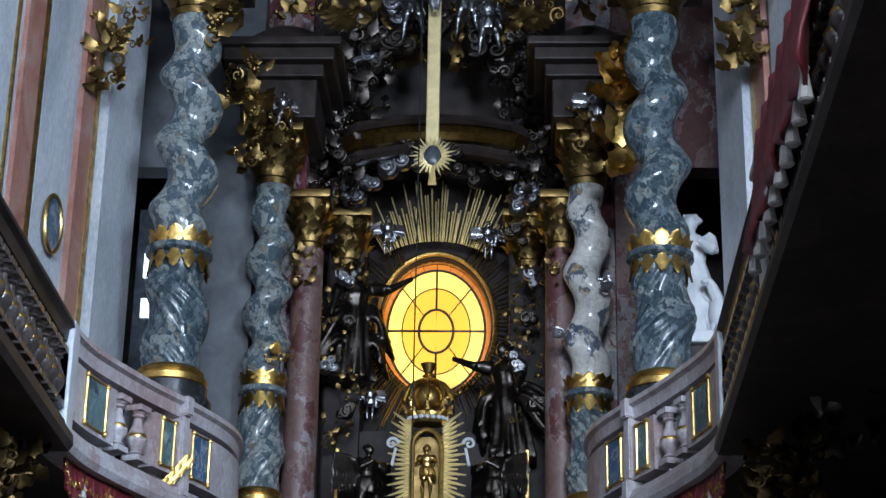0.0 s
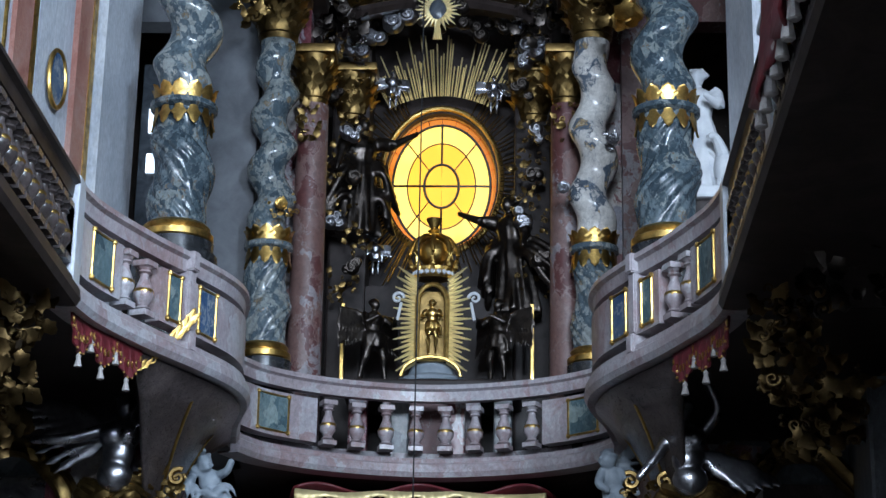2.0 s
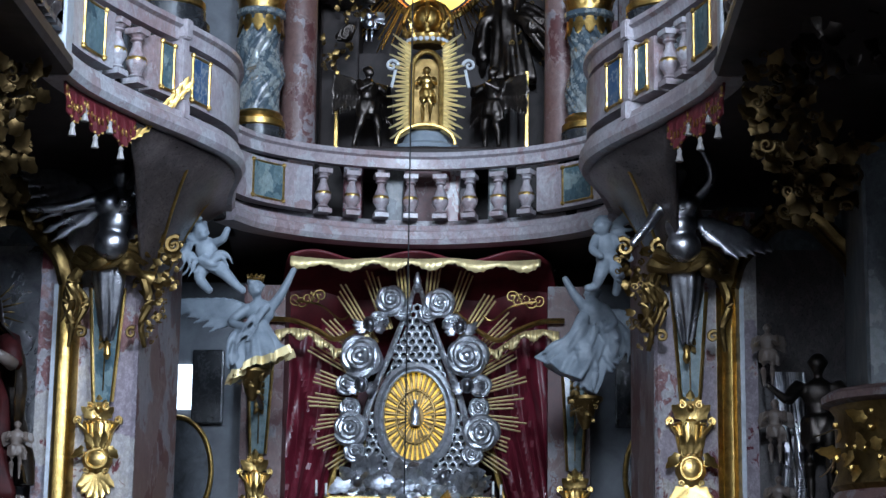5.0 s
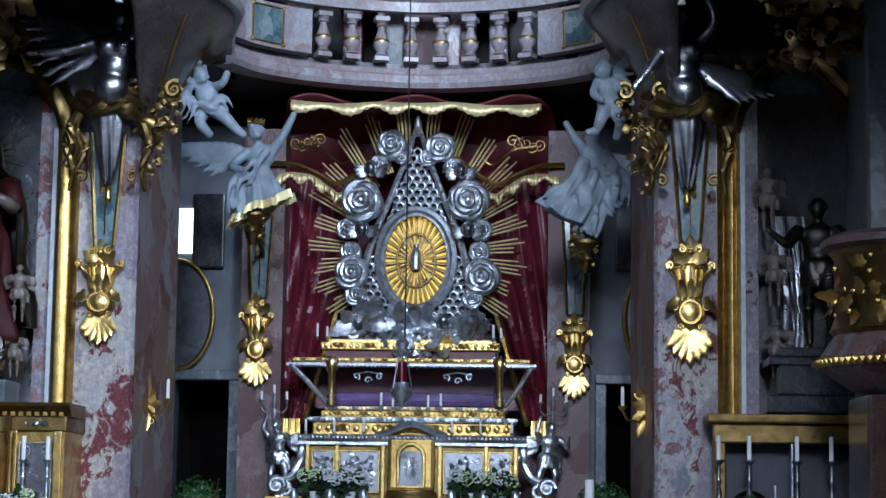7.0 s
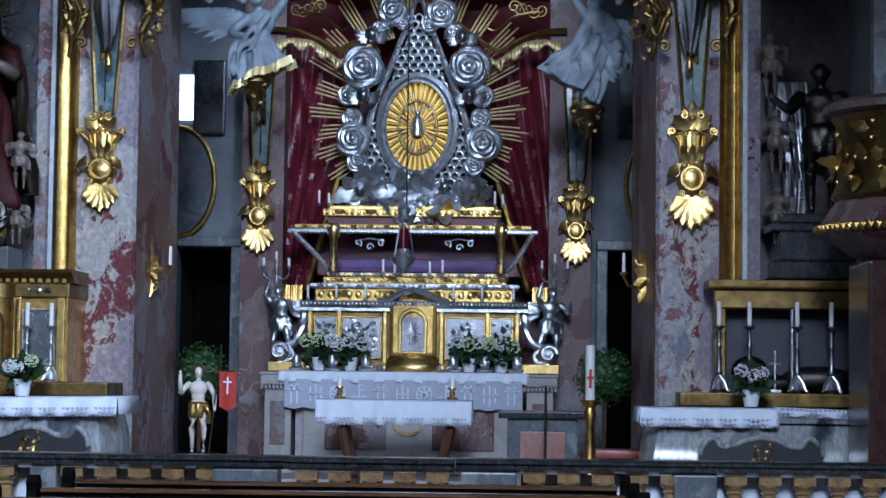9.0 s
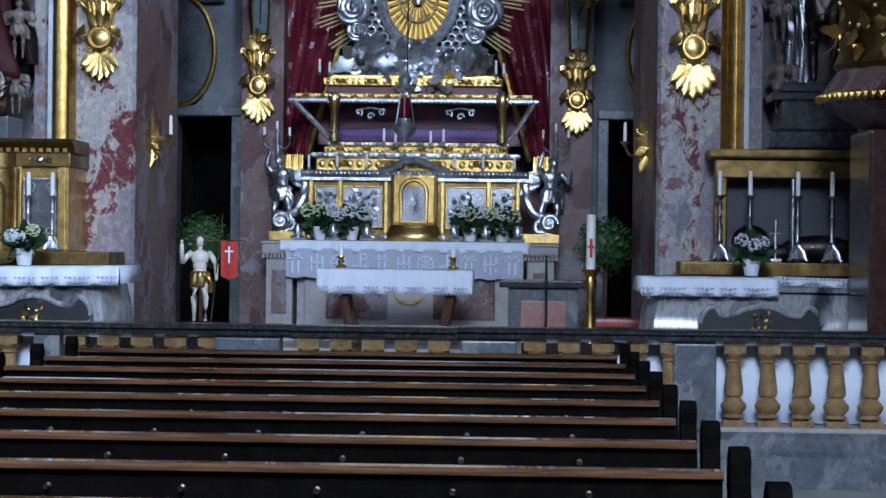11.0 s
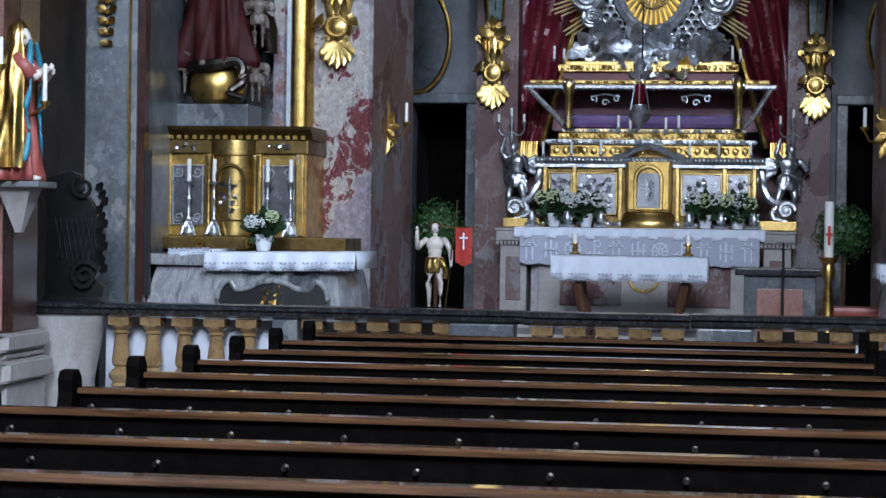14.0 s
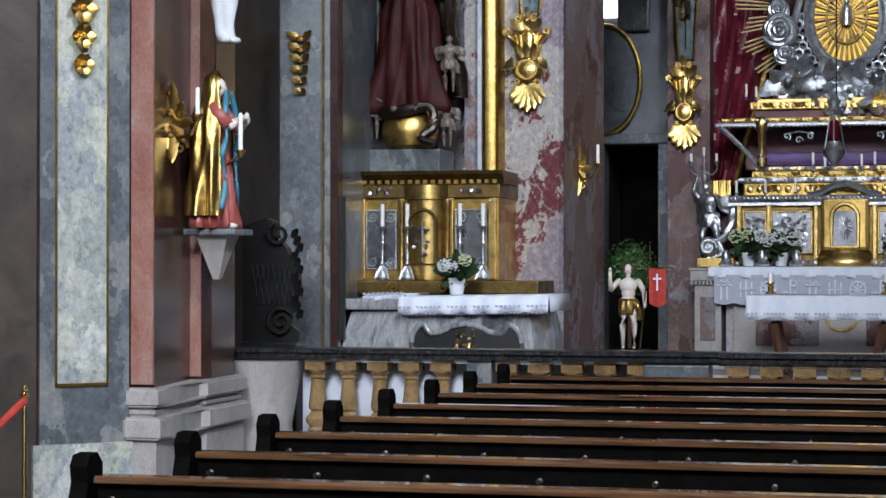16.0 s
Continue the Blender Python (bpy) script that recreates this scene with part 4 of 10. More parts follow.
# ---------- figures, each one plain mesh ----------
def mark(bm, idx):
    for f in bm.faces:
        if not f.tag:
            f.material_index, f.tag = idx, True


def folds(bm, prof, squash, k, amp, twist, rng, a0=0.0, a1=2 * math.pi, lift=0.0, seg=56):
    """Hanging cloth round a body: radius by height, with pleats that drift round."""
    full = a1 - a0 > 6.2
    n = seg if full else seg + 1
    ph = [rng.uniform(0, 6.28) for _ in range(3)]
    rings = []
    for r, z, dx, dy in prof:
        ring = []
        for j in range(n):
            a = a0 + (a1 - a0) * j / seg
            d = math.sin(k * a + twist * z + ph[0]) + 0.6 * math.sin((k * 1.7 // 1) * a - 1.4 * twist * z + ph[1]) + 0.35 * math.sin(3 * a + 5 * z + ph[2])
            q = r * (1 + amp * d * (1.15 - z))
            ring.append(bm.verts.new((dx + q * math.cos(a), dy + q * squash * math.sin(a), z + lift * 0.02 * d)))
        rings.append(ring)
    for p, q in zip(rings, rings[1:]):
        for j in range(seg if full else seg):
            if full:
                bm.faces.new((p[j], p[(j + 1) % n], q[(j + 1) % n], q[j]))
            else:
                bm.faces.new((p[j], p[j + 1], q[j + 1], q[j]))
    if full:
        bm.faces.new(rings[0][::-1])
        bm.faces.new(rings[-1])


def wing(bm, root, tip, drop, n=9):
    root, tip = Vector(root), Vector(tip)
    tube(bm, [root, root.lerp(tip, 0.4) + Vector((0, 0, 0.04)), tip], lambda t: 0.035 * (1 - 0.6 * t), 6)
    for row, (l, w) in enumerate(((0.95, 0.075), (0.5, 0.06))):
        for i in range(n):
            t = (i + 0.5) / n
            p = root.lerp(tip, t) + Vector((0, -0.012 * row, 0))
            leaf(bm, p, Vector((0.25 * (tip.x - root.x) * t, 0, -1)), (0, -1, 0), drop * l * (0.55 + 0.6 * t), w, 0.08)


def figure(name, at, h, yaw, mats, label, category, arms=(((-0.17, -0.1, 0.66), (-0.1, -0.2, 0.7)), ((0.17, -0.1, 0.66), (0.1, -0.2, 0.7))), robe=True, wings=None,
           mantle=False, lean=(0, 0), bare=False, group="", tilt=0.0, seed=1, stout=1.0, legs=((-0.06, 0, 0.0), (0.07, -0.02, 0.0)), halo=False, hem=None, amp=0.085, flutter=0, lining=False):
    """mats: flesh, robe, mantle, hair/trim."""
    rng = random.Random(seed)
    bm = bmesh.new()
    lx, ly = lean
    W = stout

    def sk(z):
        return lx * z, ly * z
    # head, neck, hair
    hx, hy = sk(0.92)
    ball(bm, (hx, hy - 0.01, 0.925), 0.062 * W ** 0.3, 2, (0.82, 0.95, 1.12))
    ball(bm, (hx, hy - 0.062, 0.915), 0.014, 1)
    tube(bm, [(sk(0.8)[0], sk(0.8)[1], 0.80), (hx, hy, 0.90)], 0.03 * W, 8)
    mark(bm, 0)
    for i in range(14):
        a = 2 * math.pi * i / 14
        ball(bm, (hx + 0.05 * math.cos(a), hy + 0.012 + 0.048 * math.sin(a), 0.945 + 0.028 * math.sin(a)), 0.026, 1)
    ball(bm, (hx, hy + 0.012, 0.955), 0.056, 2)
    mark(bm, 3)
    # torso
    mid, hip = sk(0.68), sk(0.54)
    ball(bm, (*sk(0.74), 0.735), 0.115 * W, 2, (1.0, 0.68, 0.95))
    ball(bm, (*mid, 0.65), 0.095 * W, 2, (0.95, 0.7, 1.2))
    ball(bm, (*hip, 0.55), 0.105 * W, 2, (1.0, 0.75, 0.8))
    mark(bm, 0 if bare else 1)
    for s, (el, hand) in zip((-1, 1), arms):
        sh = Vector((sk(0.78)[0] + s * 0.12 * W, sk(0.78)[1], 0.785))
        el, hand = Vector(el) + Vector((*sk(0.7), 0)), Vector(hand) + Vector((*sk(0.7), 0))
        tube(bm, [sh, sh.lerp(el, 0.5) + Vector((0, 0.005, 0.012)), el], lambda t: (0.042 - 0.010 * t) * W * (1.0 if bare else 1.35), 8)
        ball(bm, sh, 0.043 * W, 1)
        mark(bm, 0 if bare else 1)
        tube(bm, [el, el.lerp(hand, 0.5), hand], lambda t: (0.034 - 0.012 * t) * W, 8)
        ball(bm, hand + (hand - el).normalized() * 0.02, 0.026, 1, (0.8, 0.8, 1.2))
        mark(bm, 0)
    if robe:
        f = [(0.165 * W, 0.0), (0.17 * W, 0.04), (0.145 * W, 0.2), (0.125 * W, 0.36), (0.118 * W, 0.5), (0.088 * W, 0.61), (0.108 * W, 0.72)]
        folds(bm, [(r, z, *sk(z)) for r, z in f], 0.78, 9, amp, 4.0, rng)
        mark(bm, 1)
        for sx in (-0.06, 0.05):
            ball(bm, (sx, -0.125 * W, 0.015), 0.035, 1, (0.7, 1.4, 0.6))
        mark(bm, 0)
    else:
        for s, foot in zip((-1, 1), legs):
            hp = Vector((hip[0] + s * 0.052 * W, hip[1], 0.52))
            ft = Vector(foot) + Vector((0, 0, 0.03))
            kn = hp.lerp(ft, 0.5) + Vector((s * 0.01, -0.035, 0.0))
            tube(bm, [hp, hp.lerp(kn, 0.5) + Vector((0, -0.012, 0)), kn, kn.lerp(ft, 0.35) + Vector((0, 0.018, 0)), ft], lambda t: (0.062 - 0.04 * t) * W, 8)
            ball(bm, ft + Vector((0, -0.03, -0.012)), 0.03, 1, (0.7, 1.5, 0.6))
        mark(bm, 0)
        folds(bm, [(0.118 * W, 0.40, *hip), (0.125 * W, 0.46, *hip), (0.122 * W, 0.54, *hip), (0.108 * W, 0.585, *hip)], 0.85, 6, 0.10, 14.0, rng)
        tube(bm, [(hip[0] + 0.1 * W, hip[1] - 0.05, 0.56), (hip[0] + 0.15 * W, hip[1] - 0.04, 0.46), (hip[0] + 0.14 * W, hip[1] - 0.02, 0.34)], lambda t: 0.03 + 0.015 * math.sin(7 * t), 8)
        mark(bm, 2)
    if mantle:
        f = [(0.225 * W, 0.08), (0.22 * W, 0.2), (0.205 * W, 0.4), (0.20 * W, 0.56), (0.19 * W, 0.7), (0.165 * W, 0.8), (0.105, 0.87), (0.098, 0.93), (0.088, 0.99), (0.03, 1.03)]
        folds(bm, [(r, z, *sk(z)) for r, z in f], 0.85, 9, 0.13, 5.0, rng, radians(-28), radians(208))
        mark(bm, 2)
    if lining:
        for a_ in (radians(-24), radians(204)):
            run = smooth_path([(0.19 * W * math.cos(a_) * q_ + sk(z_)[0], 0.17 * W * math.sin(a_) - 0.03 * b_, z_) for z_, q_, b_ in ((0.12, 1.15, 0.6), (0.3, 0.9, 1.2), (0.46, 1.05, 0.7), (0.6, 0.8, 1.3), (0.76, 0.75, 1.0), (0.9, 0.42, 0.6))], 6)
            tube(bm, run, lambda t: 0.015 + 0.006 * math.sin(17 * t), 8)
        mark(bm, 4)
    for k_ in range(flutter):
        s_ = -1 if k_ % 2 else 1
        t0 = rng.uniform(0.35, 0.62)
        e = Vector((s_ * rng.uniform(0.28, 0.5), rng.uniform(0.0, 0.15), t0 - rng.uniform(0.15, 0.45)))
        p0 = Vector((*sk(t0), t0)) + Vector((s_ * 0.07, -0.06, 0))
        pts = smooth_path([p0, p0.lerp(e, 0.35) + Vector((0, -0.08, 0.05)), p0.lerp(e, 0.7) + Vector((0, -0.05, -0.03)), e], 5)
        for q_ in range(3):
            o_ = Vector((0, 0.02 * q_, 0.035 * (q_ - 1)))
            tube(bm, [p_ + o_ * (1 + 1.5 * i_ / len(pts)) for i_, p_ in enumerate(pts)], lambda t: 0.026 * W * (0.8 + 0.6 * t) * (1.0 - 0.8 * t ** 5), 6)
    if flutter:
        mark(bm, 1)
    if hem:
        for i in range(26):
            a = 2 * math.pi * i / 26
            ball(bm, (0.165 * W * math.cos(a), 0.13 * W * math.sin(a), 0.03), 0.026, 1)
        mark(bm, 3)
    if wings:
        for s in (-1, 1):
            wing(bm, (s * 0.05, 0.07, 0.76), (s * wings[0], 0.13, 0.76 + wings[1]), wings[2])
        mark(bm, 1 if len(mats) < 5 else 4)
    if halo:
        for i in range(24):
            a = 2 * math.pi * i / 24
            d = Vector((math.cos(a), 0, math.sin(a)))
            tube(bm, [Vector((hx, hy + 0.03, 0.94)) + d * 0.09, Vector((hx, hy + 0.03, 0.94)) + d * (0.2 if i % 2 else 0.15)], lambda t: 0.007 * (1 - 0.7 * t), 5)
        mark(bm, 3)
    me = bpy.data.meshes.new(name)
    bmesh.ops.recalc_face_normals(bm, faces=bm.faces)
    bm.to_mesh(me)
    bm.free()
    for m_ in mats:
        me.materials.append(m_)
    for p in me.polygons:
        p.use_smooth = True
    ob = new(name, me)
    if len({m_.name for m_ in mats}) == 1:  # one-coloured carving: fused into one soft body
        rm = ob.modifiers.new("fuse", "REMESH")
        rm.mode, rm.voxel_size, rm.use_smooth_shade = "VOXEL", 0.0135, True
        sm = ob.modifiers.new("soften", "SMOOTH")
        sm.factor, sm.iterations = 0.5, 2
    ob.matrix_basis = pose(*at, 0, tilt, yaw) @ Matrix.Scale(h, 4)
    return tagged(ob, label, category, group)


def sculpted(name, base, bm, mat, label, group="", voxel=0.014, soft=1):
    """Fuses overlapping forms into one carved body standing at its base point."""
    base = Vector(base)
    for v in bm.verts:
        v.co -= base
    me = bpy.data.meshes.new(name)
    bmesh.ops.recalc_face_normals(bm, faces=bm.faces)
    bm.to_mesh(me)
    bm.free()
    me.materials.append(mat)
    ob = new(name, me)
    ob.matrix_basis = Matrix.Translation(base)
    rm = ob.modifiers.new("fuse", "REMESH")
    rm.mode, rm.voxel_size, rm.use_smooth_shade = "VOXEL", voxel, True
    sm = ob.modifiers.new("soften", "SMOOTH")
    sm.factor, sm.iterations = 0.4, soft
    return tagged(ob, label, "statue", group)


def limb(bm, pts, radii, seg=10):
    """Arm or leg through its joints, swelling and thinning by the given radii."""
    fine = smooth_path(pts, 5)
    k = len(radii) - 1

    def rad(t):
        u = min(k - 1e-6, t * k)
        i = int(u)
        return radii[i] + (radii[i + 1] - radii[i]) * (u - i)
    tube(bm, fine, rad, seg)
    for p_, r_ in ((pts[0], radii[0]), (pts[-1], radii[-1] * 1.1)):
        ball(bm, p_, r_, 2)


def carved_head(bm, c, r, turn=0.0, curls=True):
    c = Vector(c)
    f = Vector((math.sin(radians(turn)), -math.cos(radians(turn)), 0))
    sd = Vector((-f.y, f.x, 0))
    ball(bm, c, r, 3, (0.84, 0.92, 1.1))
    ball(bm, c + f * r * 0.45 + Vector((0, 0, -r * 0.45)), r * 0.55, 2)
    tube(bm, [c + f * r * 0.85 + Vector((0, 0, r * 0.2)), c + f * r * 1.12 + Vector((0, 0, -r * 0.2))], r * 0.13, 6)
    ball(bm, c + f * r * 0.85 + Vector((0, 0, -r * 0.65)), r * 0.2, 2)
    for q in (-1, 1):
        ball(bm, c + f * r * 0.72 + sd * r * 0.4 * q + Vector((0, 0, -r * 0.25)), r * 0.26, 2)
    if curls:
        for i in range(26):
            a, b = i * 2.4, 0.15 + 0.9 * ((i * 0.618) % 1.0)
            d = Vector((math.cos(a) * math.cos(b), math.sin(a) * math.cos(b), math.sin(b)))
            if d.dot(f) > 0.62 and d.z < 0.6:
                continue
            ball(bm, c + Vector((d.x * r * 0.86, d.y * r * 0.9, d.z * r * 1.08)), r * 0.27, 1)


def skirt(bm, spine, radii, depth, pleats, deep, slope, rng, seg=96):
    """Cloth falling along a bent spine in deep pleats, with a slanting hem."""
    ph = [rng.uniform(0, 6.28) for _ in range(4)]
    rings = []
    n = len(spine)
    for i, (c, r) in enumerate(zip(spine, radii)):
        t = i / (n - 1)
        ring = []
        for j in range(seg):
            a = 2 * math.pi * j / seg
            d = math.sin(pleats * a + 2.5 * t + ph[0]) + 0.6 * math.sin((pleats * 2 - 1) * a - 3 * t + ph[1]) + 0.5 * math.sin(3 * a + 4 * t + ph[2])
            q = r * (1 + deep * d * t ** 0.7)
            x = q * math.cos(a)
            ring.append(bm.verts.new((c[0] + x, c[1] + q * depth * math.sin(a), c[2] + slope * x * t + 0.02 * math.sin(5 * a + ph[3]) * t)))
        rings.append(ring)
    for a_, b_ in zip(rings, rings[1:]):
        for j in range(seg):
            bm.faces.new((a_[j], a_[(j + 1) % seg], b_[(j + 1) % seg], b_[j]))
    bm.faces.new(rings[0][::-1])
    bm.faces.new(rings[-1])
    return [v.co.copy() for v in rings[-1]]


def streamer(bm, pts, width, rng, strands=4):
    """Flying cloth end: side-by-side rolls that fan out and curl."""
    pts = [Vector(p_) for p_ in pts]
    fine = smooth_path(pts, 6)
    for q in range(strands):
        o = (q / (strands - 1) - 0.5)
        ph = rng.uniform(0, 6)
        run = []
        for i, p_ in enumerate(fine):
            t = i / (len(fine) - 1)
            tan = (fine[min(i + 1, len(fine) - 1)] - fine[max(0, i - 1)]).normalized()
            sd = tan.cross(Vector((0, 1, 0)))
            run.append(p_ + sd * o * width * (0.35 + 0.9 * t) + Vector((0, -0.02 * math.sin(6 * t + ph), 0.012 * math.sin(8 * t + ph))))
        tube(bm, run, lambda t: width * (0.24 + 0.1 * math.sin(9 * t + ph)) * (1 - 0.75 * t ** 4), 7)


def plumed_wing(bm, root, tip, sweep_to, rows=3, n=8, thick=0.03):
    """Feathered wing: a strong leading edge and overlapping rows of quills."""
    root, tip, down = Vector(root), Vector(tip), Vector(sweep_to)
    bow = root.lerp(tip, 0.5) - (down - root).normalized() * 0.16 * (tip - root).length
    lead = smooth_path([root, bow, tip], 8)
    tube(bm, lead, lambda t: thick * (1.2 - 0.7 * t), 8)
    L = (down - root).length
    for row in range(rows):
        for i in range(n):
            t = (i + 0.5) / n
            p_ = lead[min(len(lead) - 1, int(t * (len(lead) - 1)))] + Vector((0, -0.014 * (rows - row), 0))
            d = (down - root).normalized().lerp((tip - root).normalized(), 0.25 + 0.45 * t)
            ln_ = L * (0.95 - 0.27 * row) * (0.75 + 0.45 * math.sin(math.pi * (0.25 + 0.6 * t)))
            leaf(bm, p_, d, (0.0, -1, 0.0), ln_, 0.15 * L + 0.03, 0.06)


def candle_holder(name, at, h, candle, mats, label, group=""):
    """Baluster candlestick on a tripod foot with a drip pan and a candle."""
    c = thing(name, at, label, "candlestick", group)
    m_ = Matrix.Translation(at)
    bm = bmesh.new()
    for i in range(3):
        a = radians(90 + 120 * i)
        o = Vector((math.cos(a), math.sin(a), 0))
        tube(bm, [m_ @ (o * 0.01 + Vector((0, 0, 0.25 * h))), m_ @ (o * 0.10 * h + Vector((0, 0, 0.15 * h))), m_ @ (o * 0.13 * h + Vector((0, 0, 0.05 * h))), m_ @ (o * 0.16 * h + Vector((0, 0, 0.015 * h)))], lambda t: 0.035 * h * (1.1 - 0.4 * t), 8)
        ball(bm, m_ @ (o * 0.16 * h + Vector((0, 0, 0.03 * h))), 0.03 * h, 1)
    lathe(bm, [(0.09 * h, 0.0), (0.11 * h, 0.05 * h), (0.06 * h, 0.16 * h), (0.03 * h, 0.24 * h)], 12, m_)
    part("foot", bm, mats[0], c, "three-footed scrolled foot", True)
    part("stem", lathe(bmesh.new(), [(0.03 * h, 0.23 * h), (0.055 * h, 0.3 * h), (0.03 * h, 0.36 * h), (0.05 * h, 0.48 * h), (0.022 * h, 0.62 * h), (0.045 * h, 0.68 * h), (0.022 * h, 0.74 * h), (0.035 * h, 0.82 * h), (0.02 * h, 0.9 * h), (0.03 * h, 0.94 * h)], 12, m_), mats[0], c, "", True)
    part("drip_pan", lathe(bmesh.new(), [(0.03 * h, 0.93 * h), (0.085 * h, 0.98 * h), (0.09 * h, 1.0 * h), (0.03 * h, 0.985 * h)], 14, m_), mats[0], c, "", True)
    part("candle", lathe(bmesh.new(), [(0.0185, 0.98 * h), (0.0185, h + candle - 0.004), (0.012, h + candle)], 10, m_), WAX, c, "plain white candle", True)
    return c


def bouquet(at, r, mats, label, seed, group="flower pots"):
    """White pot with dark leaves and round flower heads."""
    rng = random.Random(seed)
    p = thing("flower_pot", at, label, "potted flowers", group)
    part("pot", lathe(bmesh.new(), [(0.05, 0), (0.055, 0.01), (0.075, 0.12), (0.08, 0.135), (0.07, 0.135), (0.06, 0.11)], 16, Matrix.Translation(at)), POT, p, "white pot", True)
    c = Vector(at) + Vector((0, 0, 0.20))
    bm = bmesh.new()
    for i in range(110):
        d = Vector((rng.gauss(0, 1), rng.gauss(0, 0.7), rng.gauss(0, 0.55))).normalized()
        leaf(bm, c + d * r * rng.uniform(0.2, 0.7), d + Vector((0, 0, 0.1)), (d.x * 0.3, -1, 0.3), rng.uniform(0.06, 0.11), 0.05, 0.3)
    part("leaves", bm, LEAFDARK, p, "dark green leaves")
    for k_ in range(3):
        hc = c + Vector(((k_ - 1) * r * 0.62 + rng.uniform(-0.02, 0.02), rng.uniform(-0.14, -0.08), r * 0.42 + rng.uniform(-0.03, 0.03)))
        bm = bmesh.new()
        for i in range(70):
            d = Vector((rng.gauss(0, 1), rng.gauss(0, 1), rng.gauss(0, 0.8))).normalized()
            ball(bm, hc + d * r * 0.36, r * 0.075, 1, (1, 1, 0.7))
        part("flower_head", bm, mats[k_ % len(mats)], p, "", True)
    return p


def draped_cloth(name, x0, x1, y0, y1, z, drop, label, edge=True, wave=0.008, skew=0.0):
    """A cloth over a table: top sheet, hanging front and ends with soft waves."""
    bm = bmesh.new()
    n = max(12, int((x1 - x0) / 0.03))
    rows = [(y1, z), (y0 + 0.01, z), (y0 - 0.008, z - 0.012), (y0 - 0.015, z - 0.4 * drop), (y0 - 0.022, z - 0.8 * drop), (y0 - 0.024, z - drop)]
    grid = []
    for r_, (y, zz) in enumerate(rows):
        row = []
        for i in range(n + 1):
            t = i / n
            w = wave * (r_ - 1) * math.sin(i * 0.9 + 0.7 * math.sin(i * 0.31)) if r_ > 1 else 0
            row.append(bm.verts.new((x0 + (x1 - x0) * t, y + w, zz - (0.018 * abs(math.sin(i * 0.55)) if r_ == 5 else 0) + skew * t)))
        grid.append(row)
    for a_, b_ in zip(grid, grid[1:]):
        for i in range(n):
            bm.faces.new((a_[i], a_[i + 1], b_[i + 1], b_[i]))
    for xs, i in ((-1, 0), (1, n)):
        v = [bm.verts.new((grid[r_][i].co.x + xs * 0.012, y, z - drop * 0.9)) for r_, y in ((0, y1), (1, y0 + 0.01))]
        bm.faces.new((grid[0][i], grid[1][i], v[1], v[0]))
    c = part(name, bm, CLOTH, None, "", True)
    c.modifiers.new("thick", "SOLIDIFY").thickness = 0.004
    tagged(c, label, "tablecloth", "altar cloths")
    if edge:
        bm = bmesh.new()
        m_ = int((x1 - x0) / 0.035)
        for i in range(m_):
            x = x0 + (x1 - x0) * (i + 0.5) / m_
            zz = z - drop + skew * (i / m_)
            tube(bm, [(x + 0.014 * math.cos(a), y0 - 0.034, zz - 0.004 + 0.016 * math.sin(a)) for a in [2 * math.pi * q / 8 for q in range(8)]], 0.0035, 4, True, Vector((0, 1, 0)))
            box(bm, x - 0.012, x + 0.012, y0 - 0.037, y0 - 0.031, zz + 0.035, zz + 0.05)
        part("lace_edge", bm, LACE, c, "scalloped lace edge")
    return c


